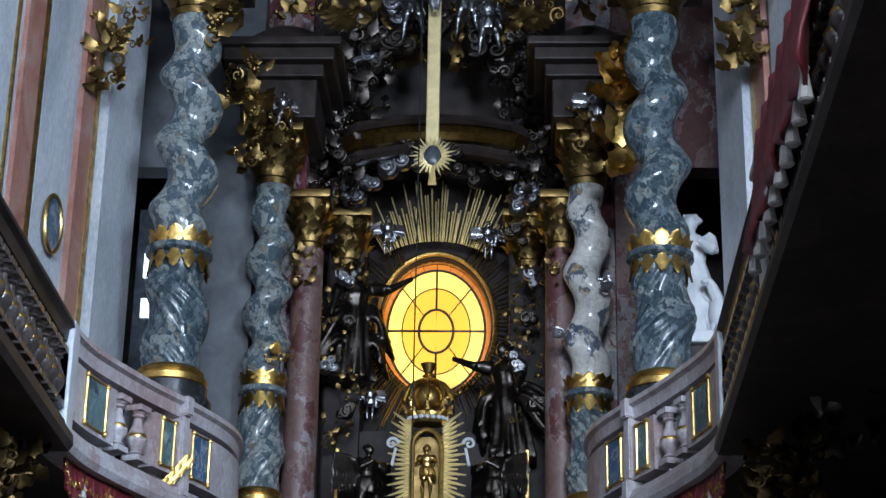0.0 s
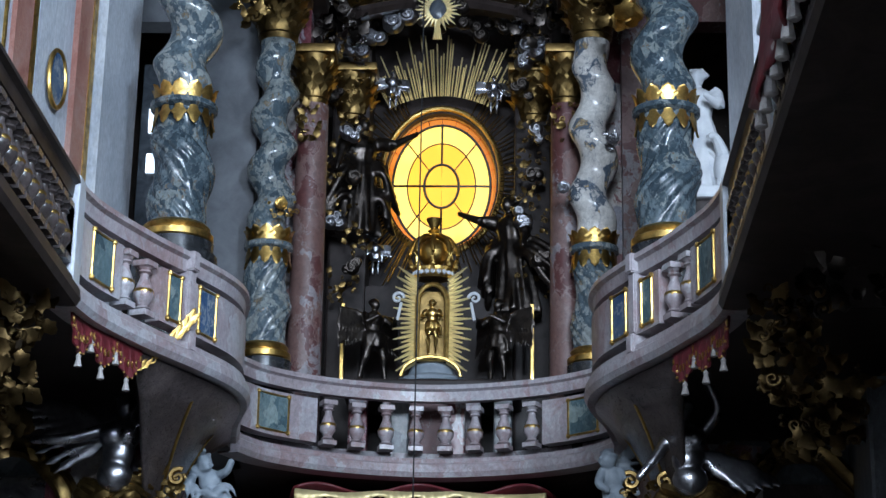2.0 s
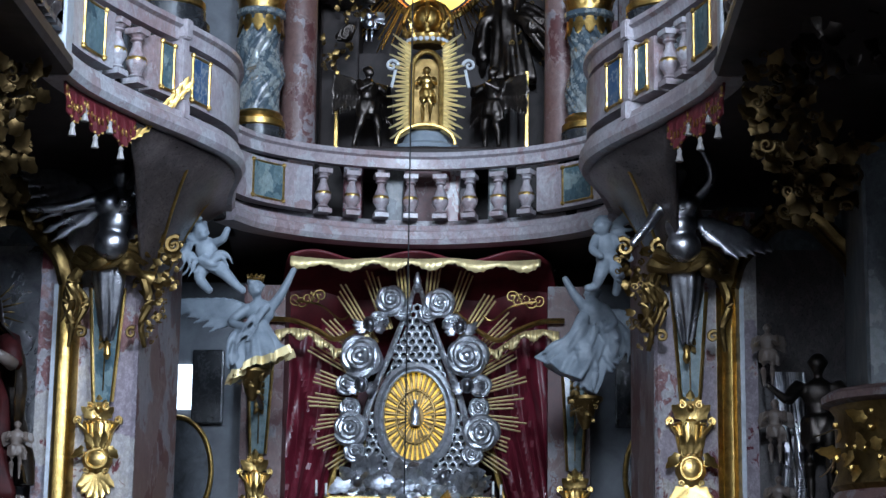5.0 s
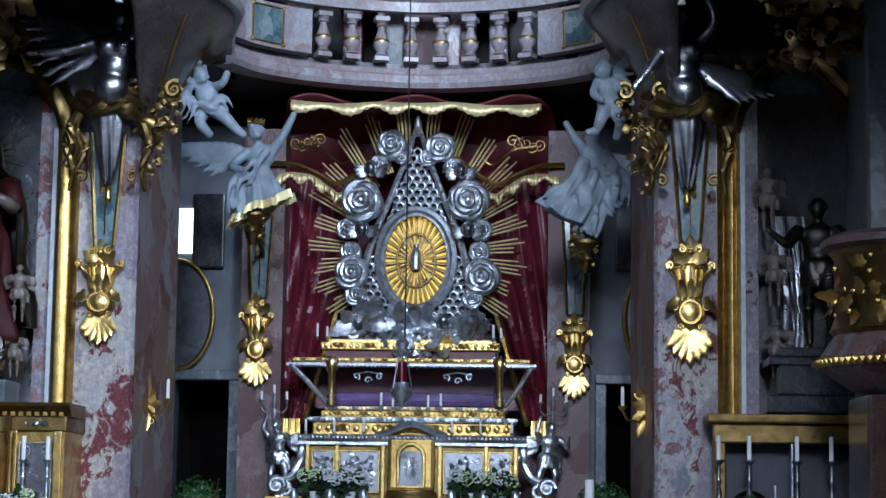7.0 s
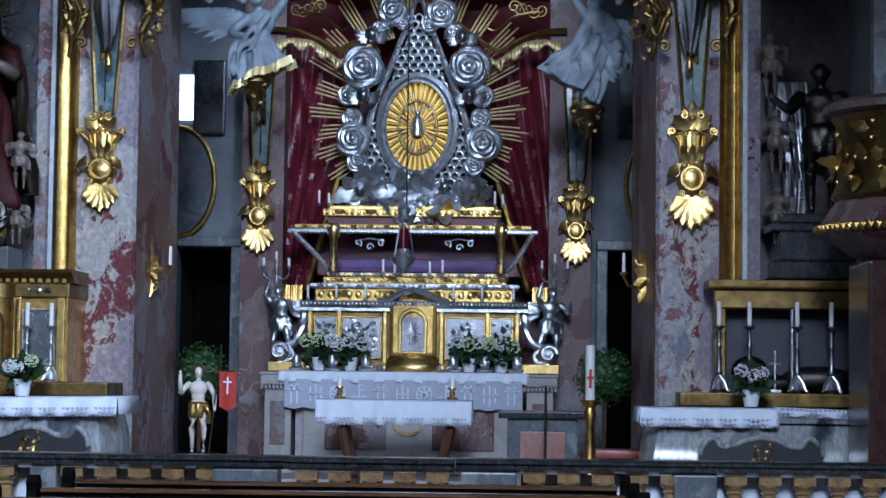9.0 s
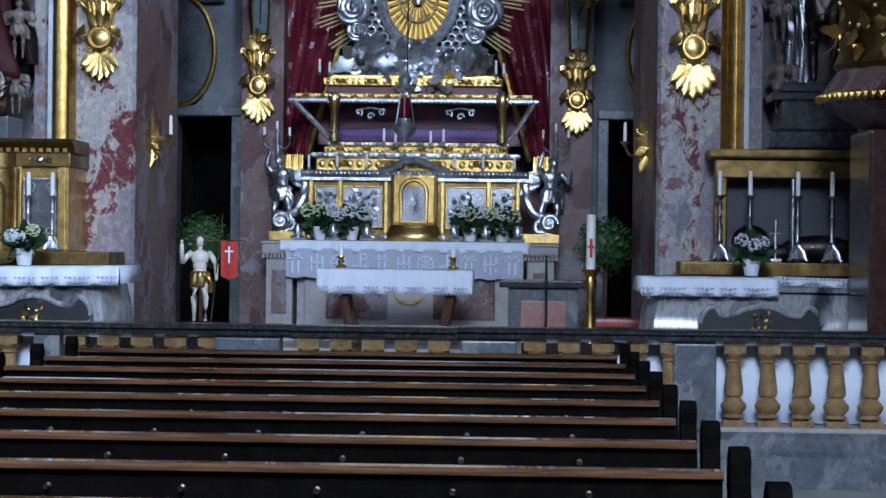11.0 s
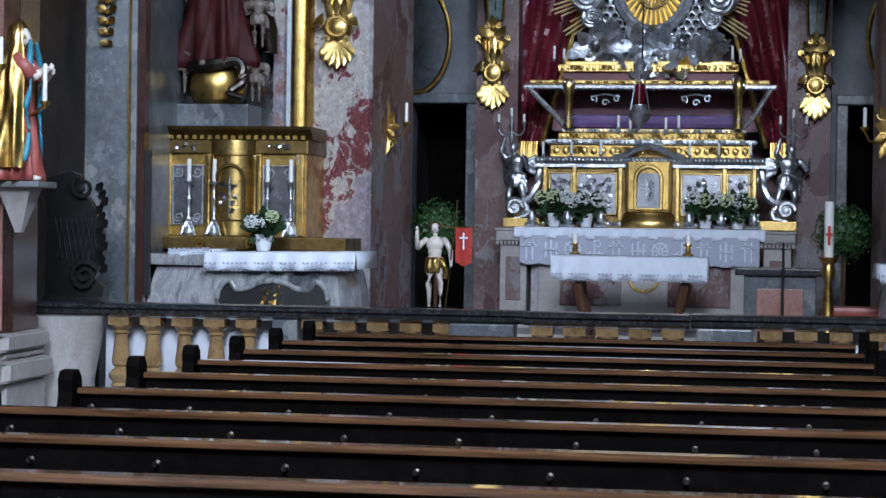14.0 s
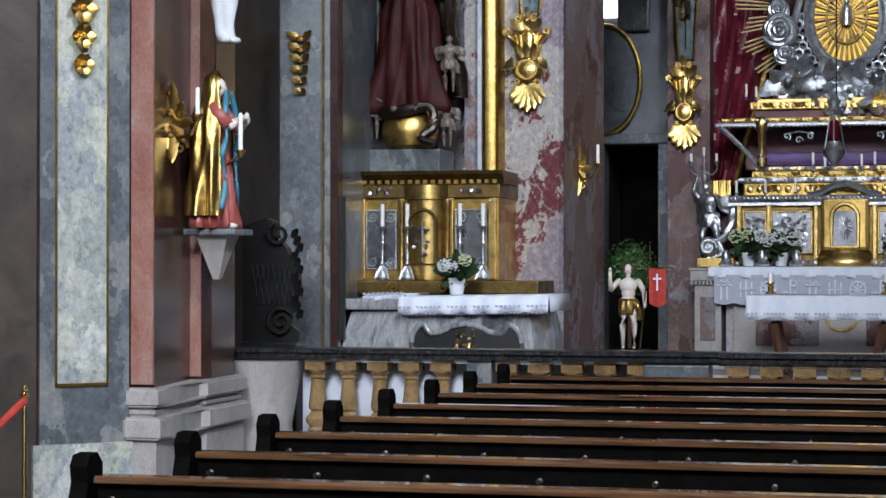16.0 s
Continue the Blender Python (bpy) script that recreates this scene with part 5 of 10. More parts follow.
def wall_ornament(name, x, y, z0, z1, w, label, seed, group="gilt wall ornaments", mat=None):
    """Gilt carving hung on a pier: crest, broad scrolled body, bowl and shell tip."""
    o = thing(name, (x, y, z0), label, "wall ornament", group)
    H = z1 - z0
    mat = mat or GOLDBRIGHT
    bm = bmesh.new()
    for i in range(7):
        a = radians(-60 + 20 * i)
        leaf(bm, (x + 0.05 * w * math.sin(a), y - 0.03, z0 + 0.27 * H), (math.sin(a) * 0.8, 0, -math.cos(a)), (0, -1, 0), 0.26 * H * (1 - 0.25 * abs(math.sin(a))), 0.09 * H, 0.12)
    part("shell", bm, mat, o, "gilt shell tip", True)
    bm = bmesh.new()
    lathe(bm, [(0.10 * w, z0 + 0.26 * H), (0.30 * w, z0 + 0.30 * H), (0.44 * w, z0 + 0.38 * H), (0.42 * w, z0 + 0.46 * H), (0.28 * w, z0 + 0.50 * H), (0.34 * w, z0 + 0.58 * H), (0.42 * w, z0 + 0.72 * H), (0.36 * w, z0 + 0.76 * H), (0.16 * w, z0 + 0.78 * H), (0.12 * w, z0 + 0.9 * H)], 18, Matrix.Translation((x, y, 0)), 0.55)
    for i in range(7):
        a = radians(-90 + 180 * (i + 0.5) / 7)
        q = Vector((math.sin(a), -math.cos(a) * 0.55, 0))
        tube(bm, [Vector((x, y, z0 + 0.5 * H)) + q * 0.29 * w, Vector((x, y, z0 + 0.6 * H)) + q * 0.37 * w, Vector((x, y, z0 + 0.73 * H)) + q * 0.45 * w], 0.022 * w + 0.006, 6)
    tube(bm, [Vector((x + 0.30 * w * math.cos(a), y - 0.20 * w, z0 + 0.41 * H + 0.085 * H * math.sin(a))) for a in [2 * math.pi * i / 20 for i in range(20)]], 0.05 * w, 6, True, Vector((0, 1, 0)))
    for i in range(9):
        a = radians(-80 + 160 * i / 8)
        ball(bm, (x + 0.44 * w * math.sin(a), y - 0.25 * w * math.cos(a), z0 + 0.745 * H), 0.05 * w, 1)
    for q in (-1, 0, 1):
        leaf(bm, (x + 0.14 * w * q, y - 0.24 * w, z0 + 0.52 * H), (0.35 * q, 0, 1), (0, -1, 0), 0.15 * H, 0.2 * w, 0.4)
    part("body", bm, mat, o, "ribbed gilt body", True)
    bm = bmesh.new()
    for s in (-1, 1):
        tube(bm, [(x + s * 0.36 * w, y - 0.03, z0 + 0.66 * H), (x + s * 0.55 * w, y - 0.05, z0 + 0.72 * H), (x + s * 0.66 * w, y - 0.04, z0 + 0.78 * H), (x + s * 0.58 * w, y - 0.03, z0 + 0.8 * H)], lambda t: 0.06 * w * (1.2 - t * 0.7), 6)
        scroll(bm, (x + s * 0.46 * w, y - 0.06, z0 + 0.45 * H), (s, 0, 0), (0, 0, 1), 0.11 * w, 0.035 * w, 1.4, 2.5)
        scroll(bm, (x + s * 0.3 * w, y - 0.06, z0 + 0.30 * H), (s, 0, 0), (0, 0, -1), 0.09 * w, 0.03 * w, 1.4, 2.0)
        scroll(bm, (x + s * 0.58 * w, y - 0.06, z0 + 0.76 * H), (s, 0, 0), (0, 0, 1), 0.12 * w, 0.045 * w, 1.5, -1.0)
        scroll(bm, (x + s * 0.24 * w, y - 0.08, z0 + 0.88 * H), (s, 0, 0), (0, 0, 1), 0.12 * w, 0.04 * w, 1.5, 1.0)
        leaf(bm, (x + s * 0.40 * w, y - 0.08, z0 + 0.52 * H), (s * 0.5, 0, -1), (s * 0.4, -1, 0), 0.15 * H, 0.06 * H, 0.5)
        leaf(bm, (x + s * 0.14 * w, y - 0.06, z0 + 0.77 * H), (s * 0.7, 0, 0.7), (0, -1, 0), 0.16 * H, 0.07 * H, 0.3)
    part("scrolls", bm, mat, o, "gilt side scrolls", True)
    bm = bmesh.new()
    for i in range(5):
        a = radians(-50 + 25 * i)
        leaf(bm, (x, y - 0.02, z0 + 0.8 * H), (math.sin(a), 0, math.cos(a)), (0, -1, 0.1), 0.2 * H * (1 - 0.4 * abs(math.sin(a))), 0.08 * H, 0.25)
    ball(bm, (x, y - 0.07, z0 + 0.86 * H), 0.10 * w, 2)
    part("crest", bm, mat, o, "gilt leafy crest", True)
    return o


def sconce(x, y, z, s, side, label):
    """Leafy gilt wall bracket with one curved arm and a candle."""
    o = thing("wall_sconce", (x, y, z - 0.28 * s), label, "wall sconce", "wall sconces")
    rng = random.Random(int(100 * (x + 20)))
    bm = bmesh.new()
    for i in range(9):
        a = 2 * math.pi * i / 9
        leaf(bm, (x, y - 0.02, z), (math.cos(a) * 0.6, 0, math.sin(a)), (0, -1, 0), 0.26 * s if abs(math.cos(a)) < 0.6 else 0.16 * s, 0.07 * s, 0.2)
    for q in range(4):
        ball(bm, (x, y - 0.03, z - 0.2 * s + 0.13 * s * q), 0.03 * s, 1)
        scroll(bm, (x + 0.06 * s * (-1) ** q, y - 0.03, z - 0.15 * s + 0.1 * s * q), (1, 0, 0), (0, 0, 1), 0.05 * s, 0.012 * s, 1.3, q)
    part("backplate", bm, GOLD, o, "pierced leafy backplate", True)
    ex = x + side * 0.22 * s
    bm = tube(bmesh.new(), [(x, y - 0.04, z - 0.02), (x + side * 0.08 * s, y - 0.12, z - 0.10 * s), (x + side * 0.18 * s, y - 0.16, z - 0.08 * s), (ex, y - 0.16, z)], 0.012, 6)
    lathe(bm, [(0.012, 0), (0.04, 0.03), (0.042, 0.04), (0.015, 0.03)], 10, Matrix.Translation((ex, y - 0.16, z)))
    part("arm", bm, GOLD, o, "", True)
    part("candle", lathe(bmesh.new(), [(0.016, z + 0.03), (0.015, z + 0.2), (0.008, z + 0.21)], 8, Matrix.Translation((ex, y - 0.16, 0))), WAX, o, "white candle", True)
    return o


def cloud(bm, c, r, rng, n=7):
    """A billowing cloud of swirled lobes."""
    c = Vector(c)
    for i in range(n):
        d = Vector((rng.uniform(-1, 1), rng.uniform(-0.5, 0.2), rng.uniform(-1, 1)))
        p, q = c + d * r * 0.55, r * rng.uniform(0.3, 0.6)
        ball(bm, p, q, 2, (1, 0.8, 0.95))
        for turn in (0.95, 0.55):
            scroll(bm, p + Vector((0, -q * 0.62 - (0.95 - turn) * q * 0.4, 0)), (1, 0, 0.2), (-0.2, 0, 1), q * turn * 0.85, q * 0.16, 1.2, rng.uniform(0, 6))


def moulding_frame(parent, name, pts, mat, w, d, up=Vector((0, 1, 0)), closed=False, label=""):
    sec = [(-w, 0), (-w, -0.4 * d), (-0.6 * w, -d), (-0.2 * w, -0.7 * d), (0.2 * w, -0.7 * d), (0.55 * w, -d), (w, -0.5 * d), (w, 0)]
    return part(name, sweep(bmesh.new(), pts, sec, closed, up), mat, parent, label, True)

# ---------- high altar ----------
AX = -1.04
altar = thing("high_altar", (AX, 20.4, 0.62), "pink and grey marble high altar table with panelled front", "altar")
part("table_body", B(-2.2, 0.08, 20.12, 20.9, 0.62, 1.56), PINKGREY, altar)
for x0, x1, y0 in ((-2.55, -2.2, 20.02), (0.08, 0.43, 20.02)):
    part("end_pier", B(x0 + 0.04, x1 - 0.04, y0 + 0.03, 20.9, 0.72, 1.46, bevel=0.01), STONE, altar, "pale stone end pier")
    part("pier_foot", B(x0, x1, y0, 20.9, 0.62, 0.74, bevel=0.012), STONE, altar)
    part("pier_cap", B(x0, x1, y0 - 0.01, 20.9, 1.50, 1.6, bevel=0.015), STONE, altar)
    part("pier_panel", B(x0 + 0.1, x1 - 0.1, y0 + 0.015, y0 + 0.04, 0.9, 1.34, bevel=0.008), PIERRED, altar, "mottled red marble field")
    bm = bmesh.new()
    for i in range(9):
        xx = x0 + 0.02 + i * (x1 - x0 - 0.04) / 8
        box(bm, xx - 0.012, xx + 0.012, y0 - 0.02, y0 + 0.03, 1.462, 1.498)
    part("dentils", bm, STONE, altar)
part("front_frame", B(-2.12, 0.0, 20.07, 20.125, 0.72, 1.5, bevel=0.01), STONE, altar, "pale stone moulded front")
part("front_panel", B(-1.9, -1.28, 20.045, 20.075, 0.86, 1.28, bevel=0.008), PIERRED, altar, "red marble front panel")
part("front_panel", B(-0.82, -0.2, 20.045, 20.075, 0.86, 1.28, bevel=0.008), PIERRED, altar, "red marble front panel")
part("medallion", tube(bmesh.new(), [(AX - 0.02 + 0.14 * math.cos(a), 20.05, 1.12 + 0.11 * math.sin(a)) for a in [2 * math.pi * i / 24 for i in range(24)]], 0.014, 6, True, Vector((0, 1, 0))), GOLD, altar, "gilt oval ring", True)
part("table_slab", B(-2.56, 0.44, 20.0, 20.92, 1.602, 1.63, bevel=0.008), STONE, altar)

cloth = draped_cloth("altar_cloth", -2.36, 0.14, 19.99, 20.85, 1.642, 0.10, "white linen altar cloth with a deep patterned lace border", False)
bm = bmesh.new()
n = 80
g = [[bm.verts.new((-2.30 + 2.38 * i / n, 19.962 + 0.006 * math.sin(i * 0.9), z - (0.022 * abs(math.sin(i * 0.48)) if z < 1.3 else 0))) for i in range(n + 1)] for z in (1.56, 1.43, 1.285)]
for a_, b_ in zip(g, g[1:]):
    for i in range(n):
        bm.faces.new((a_[i], a_[i + 1], b_[i + 1], b_[i]))
lace = part("lace_border", bm, LACE, cloth, "net lace border")
bm = bmesh.new()


def bar(x, z, w, h, a=0.0):
    m_ = pose(x, 19.945, z, 0, a, 0) @ Matrix.Diagonal((w, 0.008, h, 1))
    bmesh.ops.create_cube(bm, size=1, matrix=m_)


for i in range(11):  # crosses, letter forms and wheels worked in white
    x = -2.2 + i * 0.217
    z = 1.415
    kind = (0, 1, 2, 3, 0, 1, 2, 3, 0, 1, 0)[i]
    if kind == 0:
        bar(x - 0.03, z, 0.014, 0.20), bar(x + 0.03, z, 0.014, 0.20), bar(x, z + 0.045, 0.15, 0.016), bar(x, z + 0.07, 0.10, 0.012)
    elif kind == 1:
        for q in (-0.055, 0.0, 0.055):
            bar(x + q, z, 0.014, 0.15 if q else 0.2)
        bar(x, z, 0.15, 0.014)
    elif kind == 2:
        tube(bm, [(x + 0.075 * math.cos(a), 19.945, z + 0.08 * math.sin(a)) for a in [2 * math.pi * q / 16 for q in range(16)]], 0.009, 5, True, Vector((0, 1, 0)))
        bar(x, z, 0.012, 0.15), bar(x, z, 0.15, 0.012), bar(x, z, 0.012, 0.2, 45), bar(x, z, 0.012, 0.2, -45)
    else:
        bar(x, z, 0.014, 0.2), bar(x, z - 0.03, 0.18, 0.014), bar(x - 0.06, z - 0.05, 0.014, 0.09, 20), bar(x + 0.06, z - 0.05, 0.014, 0.09, -20)
        tube(bm, [(x + 0.03 + 0.03 * math.cos(a), 19.945, z + 0.065 + 0.03 * math.sin(a)) for a in [2 * math.pi * q / 10 for q in range(10)]], 0.008, 5, True, Vector((0, 1, 0)))
part("lace_pattern", bm, CLOTH, cloth, "white crosses and letter forms in the lace")["kind"] = "stuff"

# gilt tabernacle stage behind the mensa
tab = thing("tabernacle", (AX, 20.6, 1.632), "gilt and silver tabernacle stage with embossed silver panels", "tabernacle")
TX0, TX1 = -2.14, 0.07
part("plinth", B(TX0 - 0.03, TX1 + 0.03, 20.36, 20.95, 1.634, 1.72, bevel=0.015), GOLDDARK, tab)
part("body", B(TX0 + 0.06, TX1 - 0.06, 20.44, 20.95, 1.72, 2.3), GOLDDARK, tab)
part("cornice", sweep(bmesh.new(), [(TX0 - 0.06, 20.42, 2.36), (TX1 + 0.06, 20.42, 2.36)], [(0.10, 0), (0.08, -0.04), (0.05, -0.07), (0.05, -0.1), (-0.3, -0.1), (-0.3, 0)]), SILVER, tab, "embossed silver cornice", True)
part("upper_step", B(TX0 + 0.08, TX1 - 0.08, 20.46, 20.95, 2.362, 2.49, bevel=0.012), GOLD, tab)
part("upper_cornice", B(TX0 + 0.04, TX1 - 0.04, 20.42, 20.97, 2.494, 2.545, bevel=0.015), SILVER, tab, "silver moulding")
part("top_step", B(TX0 + 0.16, TX1 - 0.16, 20.48, 20.97, 2.548, 2.61, bevel=0.012), GOLD, tab)
rng = random.Random(7)
for x0, x1 in ((-2.05, -1.83), (-1.77, -1.37), (-0.71, -0.31), (-0.25, -0.03)):
    pnl = part("relief_panel", B(x0, x1, 20.415, 20.44, 1.78, 2.2, bevel=0.006), SILVERDARK, tab, "silver panel embossed with figures and leaves")
    bm = bmesh.new()
    cluster(bm, rng, ((x0 + x1) / 2, 20.41, 1.99), ((x1 - x0) * 0.36, 0.005, 0.15), 60 if x1 - x0 > 0.3 else 34)
    part("relief", bm, SILVER, pnl, "", True)
    part("panel_frame", tube(bmesh.new(), [(x0, 20.405, 1.78), (x1, 20.405, 1.78), (x1, 20.405, 2.2), (x0, 20.405, 2.2)], 0.013, 6, True, Vector((0, 1, 0))), GOLDBRIGHT, tab, "gilt frame")
for x in (-2.1, -1.8, -1.33, -0.75, -0.28, 0.02):
    part("pilaster", B(x - 0.022, x + 0.022, 20.39, 20.45, 1.72, 2.27, bevel=0.008), GOLDBRIGHT, tab)
# centre with the arched door
bm = lathe(bmesh.new(), [(0.32, 1.634), (0.34, 1.66), (0.33, 1.72), (0.28, 1.76), (0.26, 1.80)], 24, Matrix.Translation((AX, 20.5, 0)), 0.75)
part("centre_foot", bm, GOLDBRIGHT, tab, "rounded gilt foot", True)
part("centre_body", B(AX - 0.24, AX + 0.24, 20.33, 20.6, 1.80, 2.34, bevel=0.04), GOLD, tab)
arch = [(AX - 0.13, 20.32, 1.84), (AX - 0.13, 20.32, 2.14)] + [(AX + 0.13 * math.cos(radians(a)), 20.32, 2.14 + 0.13 * math.sin(radians(a))) for a in range(165, 0, -15)] + [(AX + 0.13, 20.32, 2.14), (AX + 0.13, 20.32, 1.84)]
door = part("door", B(AX - 0.125, AX + 0.125, 20.318, 20.335, 1.84, 2.2, bevel=0.004), SILVERDARK, tab, "arched door with a shining host in relief")
part("door_frame", tube(bmesh.new(), arch, 0.022, 6, True, Vector((0, 1, 0))), GOLDBRIGHT, door, "gilt arch moulding", True)
bm = bmesh.new()
for i in range(16):
    a = 2 * math.pi * i / 16
    tube(bm, [(AX + 0.02 * math.cos(a), 20.312, 2.03 + 0.03 * math.sin(a)), (AX + 0.08 * math.cos(a), 20.31, 2.03 + 0.12 * math.sin(a))], lambda t: 0.01 * (1 - 0.6 * t), 5)
part("rays", bm, SILVER, door, "", True)
part("pediment", sweep(bmesh.new(), [(AX - 0.36, 20.34, 2.36), (AX - 0.24, 20.32, 2.38), (AX - 0.12, 20.31, 2.45), (AX, 20.3, 2.475), (AX + 0.12, 20.31, 2.45), (AX + 0.24, 20.32, 2.38), (AX + 0.36, 20.34, 2.36)], [(0.03, 0.03), (0.05, 0.0), (0.03, -0.03), (-0.1, -0.03), (-0.1, 0.03)]), SILVER, tab, "curved silver pediment", True)
for s in (-1, 1):
    bm = bmesh.new()
    x = TX0 - 0.02 if s < 0 else TX1 + 0.02
    tube(bm, smooth_path([(x, 20.5, 2.28), (x + s * 0.02, 20.46, 2.1), (x + s * 0.08, 20.44, 1.95), (x + s * 0.2, 20.43, 1.88), (x + s * 0.26, 20.43, 1.78), (x + s * 0.18, 20.43, 1.73)], 5), 0.045, 8)
    scroll(bm, (x + s * 0.17, 20.4, 1.8), (s, 0, 0), (0, 0, 1), 0.1, 0.03, 1.5, -1)
    part("side_volute", bm, SILVER, tab, "silver scroll volute", True)
    part("side_foot", B(*sorted((x - s * 0.02, x + s * 0.36)), 20.3, 20.7, 1.634, 1.73, bevel=0.01), GOLDBRIGHT, tab)

# glass casket
cas = thing("glass_casket", (AX, 20.75, 2.612), "gilt and silver framed glass casket flaring upwards", "reliquary casket")
CB, CT = (-1.90, -0.12), (-2.32, 0.20)
Z0, Z1, Z2 = 2.66, 3.08, 3.30
part("casket_base", B(CB[0] - 0.05, CB[1] + 0.05, 20.5, 21.2, 2.614, 2.66, bevel=0.012), GOLDBRIGHT, cas)
bm = bmesh.new()
va = [bm.verts.new(p) for p in ((CB[0], 20.53, Z0), (CB[1], 20.53, Z0), (CT[1], 20.42, Z1), (CT[0], 20.42, Z1))]
bm.faces.new(va)
gl = part("glass_pane", bm, GLASS, cas, "clear front pane")
gl.modifiers.new("thick", "SOLIDIFY").thickness = 0.006
gl.visible_shadow = False
part("inner_back", B(CB[0] - 0.2, CB[1] + 0.2, 21.1, 21.14, Z0, Z1), REDDULL, cas, "dark inner back")
purple = plain("violet_cushion", (0.035, 0.012, 0.06), (0.10, 0.05, 0.15), 0.6, 7.0)
part("cushion", B(CB[0] + 0.04, CB[1] - 0.04, 20.62, 21.05, Z0 + 0.004, Z0 + 0.15, bevel=0.06), purple, cas, "violet cushion")
for s, xb, xt in ((-1, CB[0], CT[0]), (1, CB[1], CT[1])):
    part("corner_bar", tube(bmesh.new(), smooth_path([(xb, 20.5, Z0), (xb + s * 0.14, 20.46, Z0 + 0.16), (xt - s * 0.02, 20.42, Z1)], 5), 0.028, 8), SILVER, cas, "embossed silver corner bar", True)
    xp = xb + s * (-0.03)
    part("post", lathe(bmesh.new(), [(0.05, Z0), (0.055, Z0 + 0.09), (0.035, Z0 + 0.11), (0.04, Z0 + 0.34), (0.065, Z0 + 0.37), (0.07, Z0 + 0.46), (0.045, Z0 + 0.5)], 12, Matrix.Translation((xp, 20.42, 0))), GOLDBRIGHT, cas, "gilt post", True)
    bm = bmesh.new()
    cluster(bm, rng, (xp, 20.37, Z1 + 0.03), (0.06, 0.02, 0.07), 14)
    cluster(bm, rng, (xp, 20.37, Z0 + 0.07), (0.045, 0.02, 0.05), 10)
    part("post_ornament", bm, SILVER, cas, "silver leaf clasp", True)
for z, x0, x1, y, w, mt in ((Z1, CT[0] - 0.03, CT[1] + 0.03, 20.40, 0.022, SILVERDARK), (Z1 + 0.05, CT[0] + 0.04, CT[1] - 0.04, 20.44, 0.022, GOLDBRIGHT), (Z2 - 0.02, -2.0, -0.15, 20.52, 0.04, GOLDBRIGHT), (Z2 + 0.03, -1.96, -0.19, 20.55, 0.025, GOLDBRIGHT)):
    part("lid_rail", B(x0, x1, y, y + 0.1, z - w, z + w, bevel=0.012), mt, cas)
bm = bmesh.new()
for z in (Z1,):
    for i in range(60):
        ball(bm, (CT[0] + (CT[1] - CT[0]) * i / 59, 20.392, z - 0.02), 0.014, 1)
part("beading", bm, SILVER, cas, "silver beading", True)
part("lid_body", prism(bmesh.new(), [(CT[0] + 0.1, 20.46), (CT[1] - 0.1, 20.46), (CT[1] - 0.1, 21.2), (CT[0] + 0.1, 21.2)], Z1 + 0.01, Z1 + 0.07), GOLDDARK, cas)
part("lid_dark", B(-1.95, -0.2, 20.57, 21.15, Z1 + 0.07, Z2 - 0.06), REDDULL, cas, "dark lid panel")
for x in (-1.5, -0.58):
    bm = bmesh.new()
    for q in (-1, 0, 1):
        scroll(bm, (x + q * 0.12, 20.44, Z1 - 0.12 - 0.04 * (q == 0)), (1, 0, 0), (0, 0, 1), 0.04, 0.007, 1.1, q)
    tube(bm, [(x - 0.15, 20.44, Z1 - 0.1), (x, 20.44, Z1 - 0.07), (x + 0.15, 20.44, Z1 - 0.1)], 0.008, 5)
    part("scrollwork", bm, SILVER, cas, "silver scrollwork", True)

# silver reliquary with oval glory, clouds and rays
mon = thing("silver_glory", (AX, 20.85, 3.34), "tall silver openwork glory with amber oval and gilt rays", "reliquary")
OC, ORX, ORZ, OY = Vector((AX, 20.75, 4.20)), 0.36, 0.50, 20.75
rng = random.Random(21)
for i in range(22):
    a = radians(90 + (i - 10.5) * 13.0)
    d = Vector((math.cos(a), 0, math.sin(a)))
    side = Vector((-d.z, 0, d.x))
    up_ = max(0, d.z)
    L0 = 1.10 + 0.55 * up_ ** 2 + (0.06 if i % 2 else 0)
    for q in (-1.5, -0.5, 0.5, 1.5):
        st = OC + Vector((0, 0.12, 0.08)) + d * (0.62 + 0.35 * up_ ** 3) + side * q * 0.028
        en = OC + Vector((0, 0.10, 0.08)) + d * (L0 + rng.uniform(-0.07, 0.05) - abs(q) * 0.03) + side * q * 0.046
        part("ray", tube(bmesh.new(), [st, en], lambda t: 0.0125 * (1 - 0.2 * t), 4, up=Vector((0, 1, 0.3))), GOLDRAY, mon)
pts = [OC + Vector((ORX * 1.06 * math.cos(a), -0.03, ORZ * 1.04 * math.sin(a))) for a in [2 * math.pi * i / 40 for i in range(40)]]
part("oval_frame", sweep(bmesh.new(), pts, [(-0.055, 0.0), (-0.04, -0.05), (0.0, -0.065), (0.03, -0.04), (0.055, -0.05), (0.06, 0.02)], True, Vector((0, 1, 0))), SILVER, mon, "embossed silver oval frame", True)
bm = bmesh.new()
for i in range(64):
    a = 2 * math.pi * i / 64
    ball(bm, OC + Vector((ORX * 1.16 * math.cos(a), -0.06, ORZ * 1.12 * math.sin(a))), 0.016, 1)
part("oval_beading", bm, SILVER, mon, "", True)
bm = bmesh.new()
vs = [bm.verts.new(OC + Vector((ORX * math.cos(a), 0.05, ORZ * math.sin(a)))) for a in [2 * math.pi * i / 40 for i in range(40)]]
bm.faces.new(vs)
back = part("oval_back", bm, DUSKGOLD, mon, "dark gilt back of the oval")
back.modifiers.new("thick", "SOLIDIFY").thickness = 0.01


